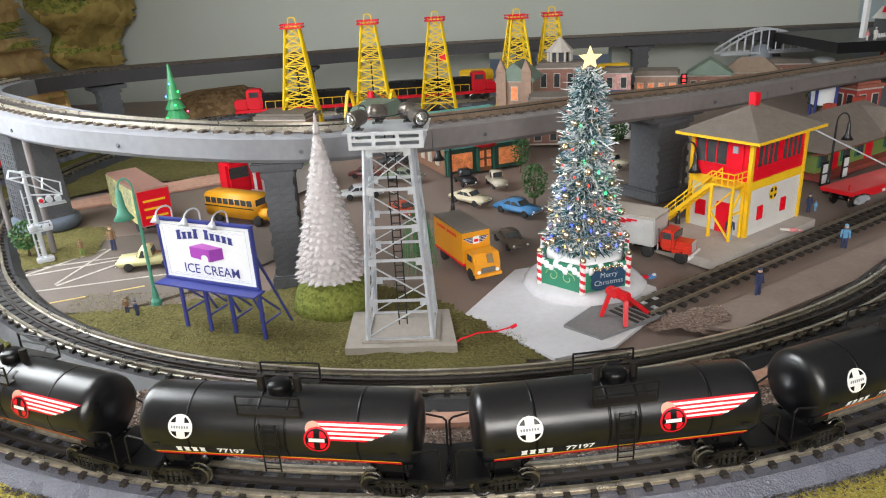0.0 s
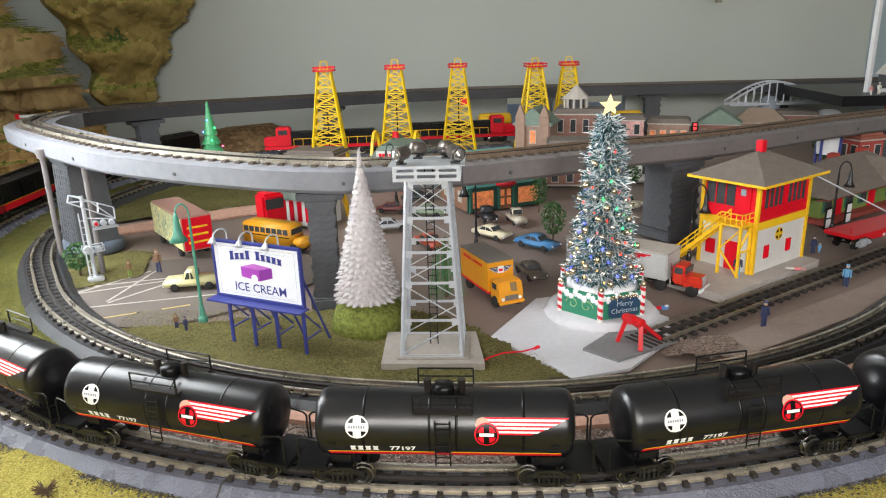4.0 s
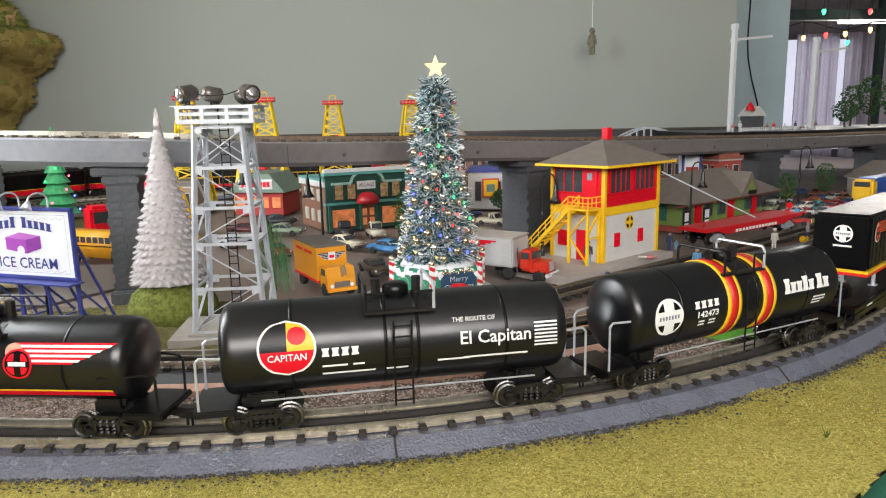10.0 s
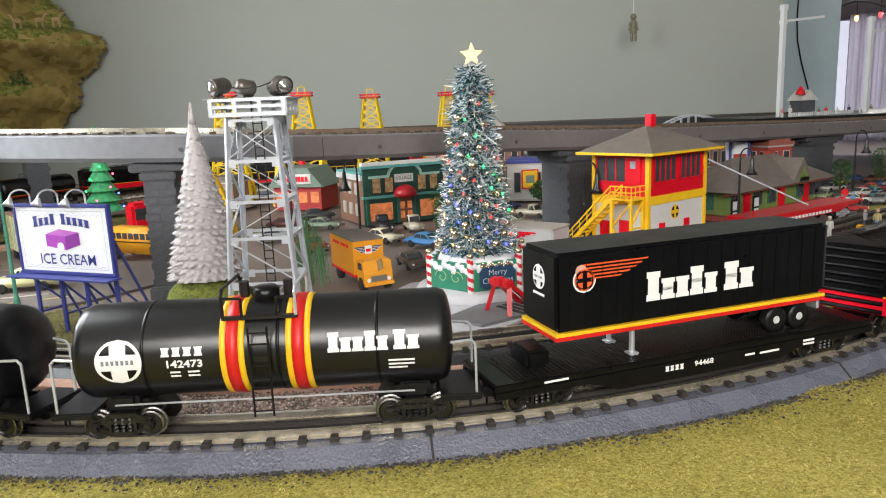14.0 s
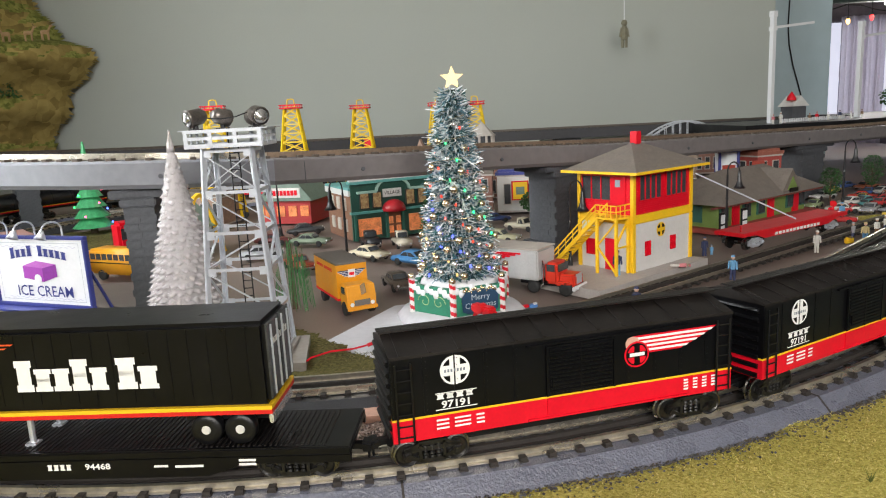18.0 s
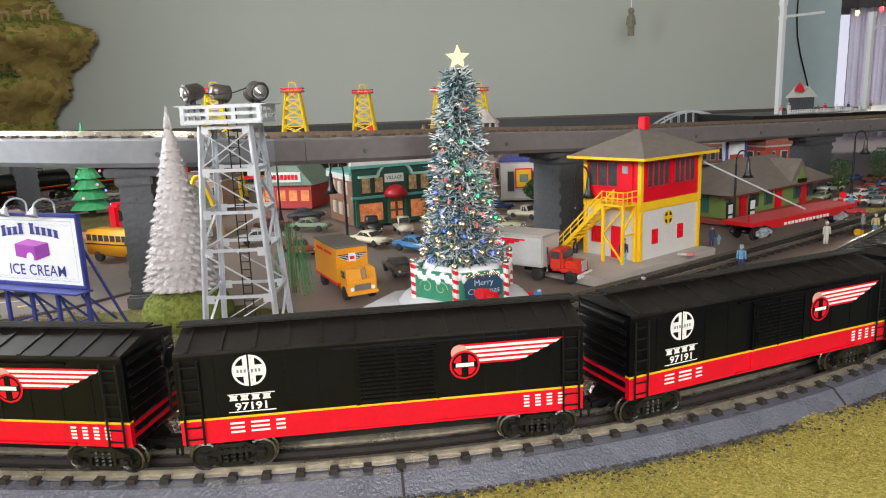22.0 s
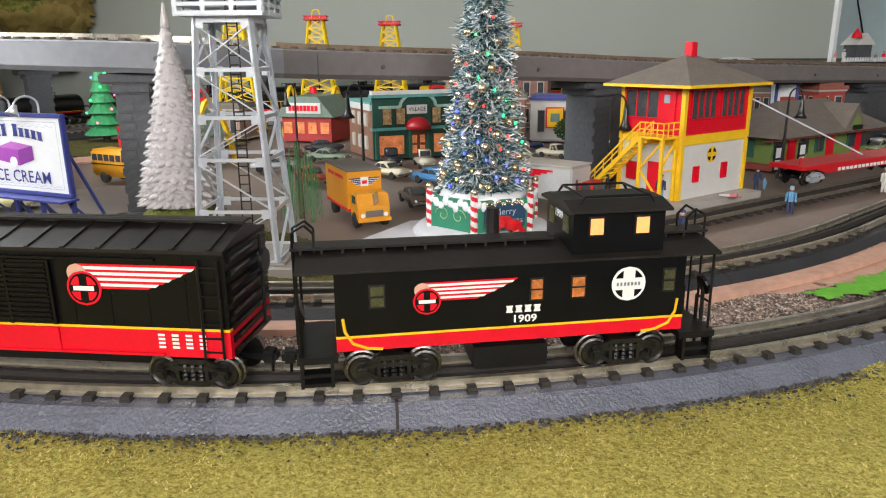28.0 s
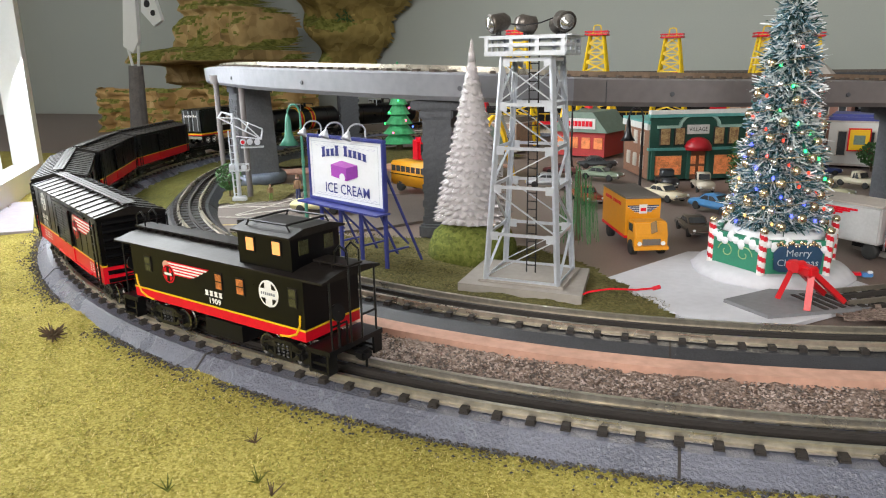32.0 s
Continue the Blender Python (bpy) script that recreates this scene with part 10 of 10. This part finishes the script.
# small litter of the layout
_t = thing("red_wire", pose(0.105, 0.958, 0.002), "loose red wire end on the grass", "wire")
g = B()
tube(g, [(-0.05, 0.0, 0.001), (-0.035, 0.012, 0.007), (-0.015, 0.02, 0.01), (0.01, 0.022, 0.011), (0.028, 0.028, 0.013)], 0.0011, 6)
part("wire", g, RED, _t)
g = B()
rod(g, (0.026, 0.027, 0.0125), (0.033, 0.03, 0.0145), 0.0022, 8)
part("plug", g, RED, _t)
_r = random.Random(21)
for _i in range(9):
    _a, _q = radians(_r.uniform(-62, 34)), _r.uniform(1.125, 1.26)
    g = B()
    for _k in range(7):
        rod(g, (0, 0, 0), (_r.uniform(-0.006, 0.006), _r.uniform(-0.006, 0.006), _r.uniform(0.003, 0.009)), 0.0006, 4, 0.0002)
    _x, _y = CX + _q * math.sin(_a), CY - _q * math.cos(_a)
    if _y > edge_y(_x) + 0.02:
        tagged(part("grass_tuft", g, MOSS if _i % 3 else TRUNK, m=pose(_x, _y, 0.0015)), "tiny dry tuft on the turf", "tuft", "grass tufts")
g = B()
for _k in range(60):
    rod(g, (0, 0, 0.004), (_r.uniform(-0.011, 0.011), _r.uniform(-0.009, 0.009), _r.uniform(-0.002, 0.014)), 0.0012, 4, 0.0004)
tagged(part("dark_tuft", g, TRUNK, m=pose(-0.358, 0.692, 0.002)), "dark dried tuft on the turf", "tuft")

# turf blades, loose stones and dark debris
def scatter(name, count, seed, pick, make, mates, label, cat):
    rnd = random.Random(seed)
    V, F, M = [], [], []
    while len(F) < count:
        p = pick(rnd)
        if p is None:
            continue
        b = len(V)
        vs, fs = make(rnd, p)
        V += vs
        F += [tuple(b + i for i in f) for f in fs]
        M += [rnd.randrange(len(mates))] * len(fs)
    me = bpy.data.meshes.new(name)
    me.from_pydata(V, [], F)
    for m in mates:
        me.materials.append(m)
    me.polygons.foreach_set("material_index", M)
    return tagged(new(name, me), label, cat, kind="stuff")


def polar(rnd, r0, r1, a0, a1):
    a, q = radians(rnd.uniform(a0, a1)), rnd.uniform(r0, r1)
    x, y = round_xy(q, a)
    return (x, y) if y > edge_y(x) + 0.004 else None


def blade(rnd, p):
    x, y = p
    z = bed_height(x, y)
    a = rnd.uniform(0, 6.28)
    w, h = rnd.uniform(0.0003, 0.0007), rnd.uniform(0.0006, 0.0022)
    dx, dy = w * math.cos(a), w * math.sin(a)
    lx, ly = rnd.uniform(-0.0025, 0.0025), rnd.uniform(-0.0025, 0.0025)
    return [(x - dx, y - dy, z), (x + dx, y + dy, z), (x + lx, y + ly, z + h)], [(0, 1, 2)]


def stone(rnd, p, z=0.004, big=1.0):
    x, y = p
    s = rnd.uniform(0.0006, 0.0016) * big
    c = [(x + rnd.uniform(-s, s) * 0.5 + s * dx, y + rnd.uniform(-s, s) * 0.5 + s * dy, z + s * dz * 0.8) for dx, dy, dz in ((1, 0, 0.1), (0, 1, 0.1), (-1, 0, 0.1), (0, -1, 0.1), (0, 0, 1), (0, 0, -0.8))]
    return c, [(0, 1, 4), (1, 2, 4), (2, 3, 4), (3, 0, 4), (1, 0, 5), (2, 1, 5), (3, 2, 5), (0, 3, 5)]


scatter("turf_blades", 230000, 31, lambda r: polar(r, 1.1, 1.36, -80, 55), blade, [mat("turf_yellow_green", (0.46, 0.4, 0.09), 0.9, var=0.3, scale=40), mat("turf_straw", (0.62, 0.52, 0.2), 0.9, var=0.3, scale=40), mat("turf_olive", (0.3, 0.27, 0.06), 0.9, var=0.3, scale=40), mat("turf_green", (0.34, 0.34, 0.07), 0.9, var=0.3, scale=40)], "fine yellow-green turf fibres along the table edge", "grass")
scatter("island_blades", 24000, 32, lambda r: (lambda x, y: (x, y) if 0.93 + 0.55 * max(0, -0.2 - x) < y < 1.16 and x + y < 1.13 and y > 0.92 - 0.1 * x else None)(r.uniform(-0.5, 0.15), r.uniform(0.9, 1.16)), blade, [mat("island_olive", (0.12, 0.11, 0.035), 0.9, var=0.3), mat("island_straw", (0.26, 0.21, 0.09), 0.9, var=0.3), mat("island_dark", (0.05, 0.05, 0.018), 0.9, var=0.3)], "dull olive turf fibres round the signs", "grass")
scatter("ballast_stones", 200000, 33, lambda r: polar(r, 0.945, 1.03, -28, 62), stone, [mat("stone_pale", (0.4, 0.32, 0.28), 0.9, var=0.2), mat("stone_brown", (0.24, 0.17, 0.135), 0.9, var=0.2), mat("stone_dark", (0.1, 0.08, 0.07), 0.9, var=0.2)], "loose grey-brown ballast stones between the loops", "gravel")
scatter("roadbed_debris", 56000, 34, lambda r: polar(r, 1.106, 1.112 + 0.028 * r.random() ** 2 * (0.5 + 0.5 * math.sin(r.random() * 9)), -85, 50), lambda r, p: stone(r, p, 0.002, 0.9), [mat("debris_dark", (0.035, 0.034, 0.036), 0.8, var=0.3), mat("debris_grey", (0.09, 0.09, 0.1), 0.8, var=0.3), mat("debris_brown", (0.07, 0.055, 0.035), 0.9, var=0.3)], "dark crumbs of ballast beside the roadbed", "gravel")
for _r0 in (RT, 0.9):
    for _i in range(10):
        _a = -148 + _i * 19.4
        _th = radians(_a)
        g = B()
        sweep(g, [(-0.0009, 0, 0), (0.0009, 0, 0)], [(-0.0443, -0.004), (0.0443, -0.004), (0.0433, 0.0013), (0.0302, 0.0129), (-0.0302, 0.0129), (-0.0433, 0.0013)])
        part("joint_seam", g, TIE, outer_loop if _r0 == RT else inner_loop, m=pose(*round_xy(_r0, _th), 0, 0, 0, _a))

# ties of the two loops, last
loop_ties(outer_loop, RT, -150, BEND, 0.0222)
loop_ties(inner_loop, 0.900, -130, BEND, 0.0222)


# ---- what moves ----
# arc of each car's middle at the start, in metres along the loop
S0 = [(0.0, 0.0050), (0.5, -0.0492), (1.0, -0.1135), (1.5, -0.1645), (2.0, -0.2237), (2.5, -0.2755), (3.5, -0.3870), (4.5, -0.4984), (5.0, -0.5590), (5.5, -0.6086), (6.0, -0.6700), (6.5, -0.7225), (7.0, -0.7805), (7.5, -0.8335), (8.0, -0.8965), (8.5, -0.9492), (9.0, -1.0060), (9.5, -1.0660), (10.0, -1.1310), (10.5, -1.1830), (11.0, -1.2350), (11.5, -1.2790), (12.0, -1.3320), (12.5, -1.3840), (13.0, -1.4470), (13.5, -1.4980), (14.0, -1.5590), (14.5, -1.6129), (15.5, -1.7150), (16.5, -1.8194), (17.0, -1.8790), (17.5, -1.9285), (18.0, -1.9810), (18.5, -2.0262), (19.0, -2.0865), (19.5, -2.1353), (20.0, -2.1893), (20.5, -2.2361), (21.0, -2.2903), (21.5, -2.3399), (22.0, -2.4052), (22.5, -2.4748), (23.0, -2.5435), (23.5, -2.6170), (24.0, -2.6890), (24.5, -2.7630), (25.5, -2.8990), (26.5, -3.0291), (27.0, -3.0949), (27.5, -3.1560), (28.0, -3.2165), (28.5, -3.2649), (29.0, -3.3068), (29.5, -3.3427), (30.0, -3.3789), (30.5, -3.4245), (31.0, -3.4868), (31.5, -3.5613), (32.0, -3.6355)]


def motions():
    for ob, mid, half in TRAIN:
        walk(ob, [(t, car_pose(mid + s, half)) for t, s in S0])


motions()
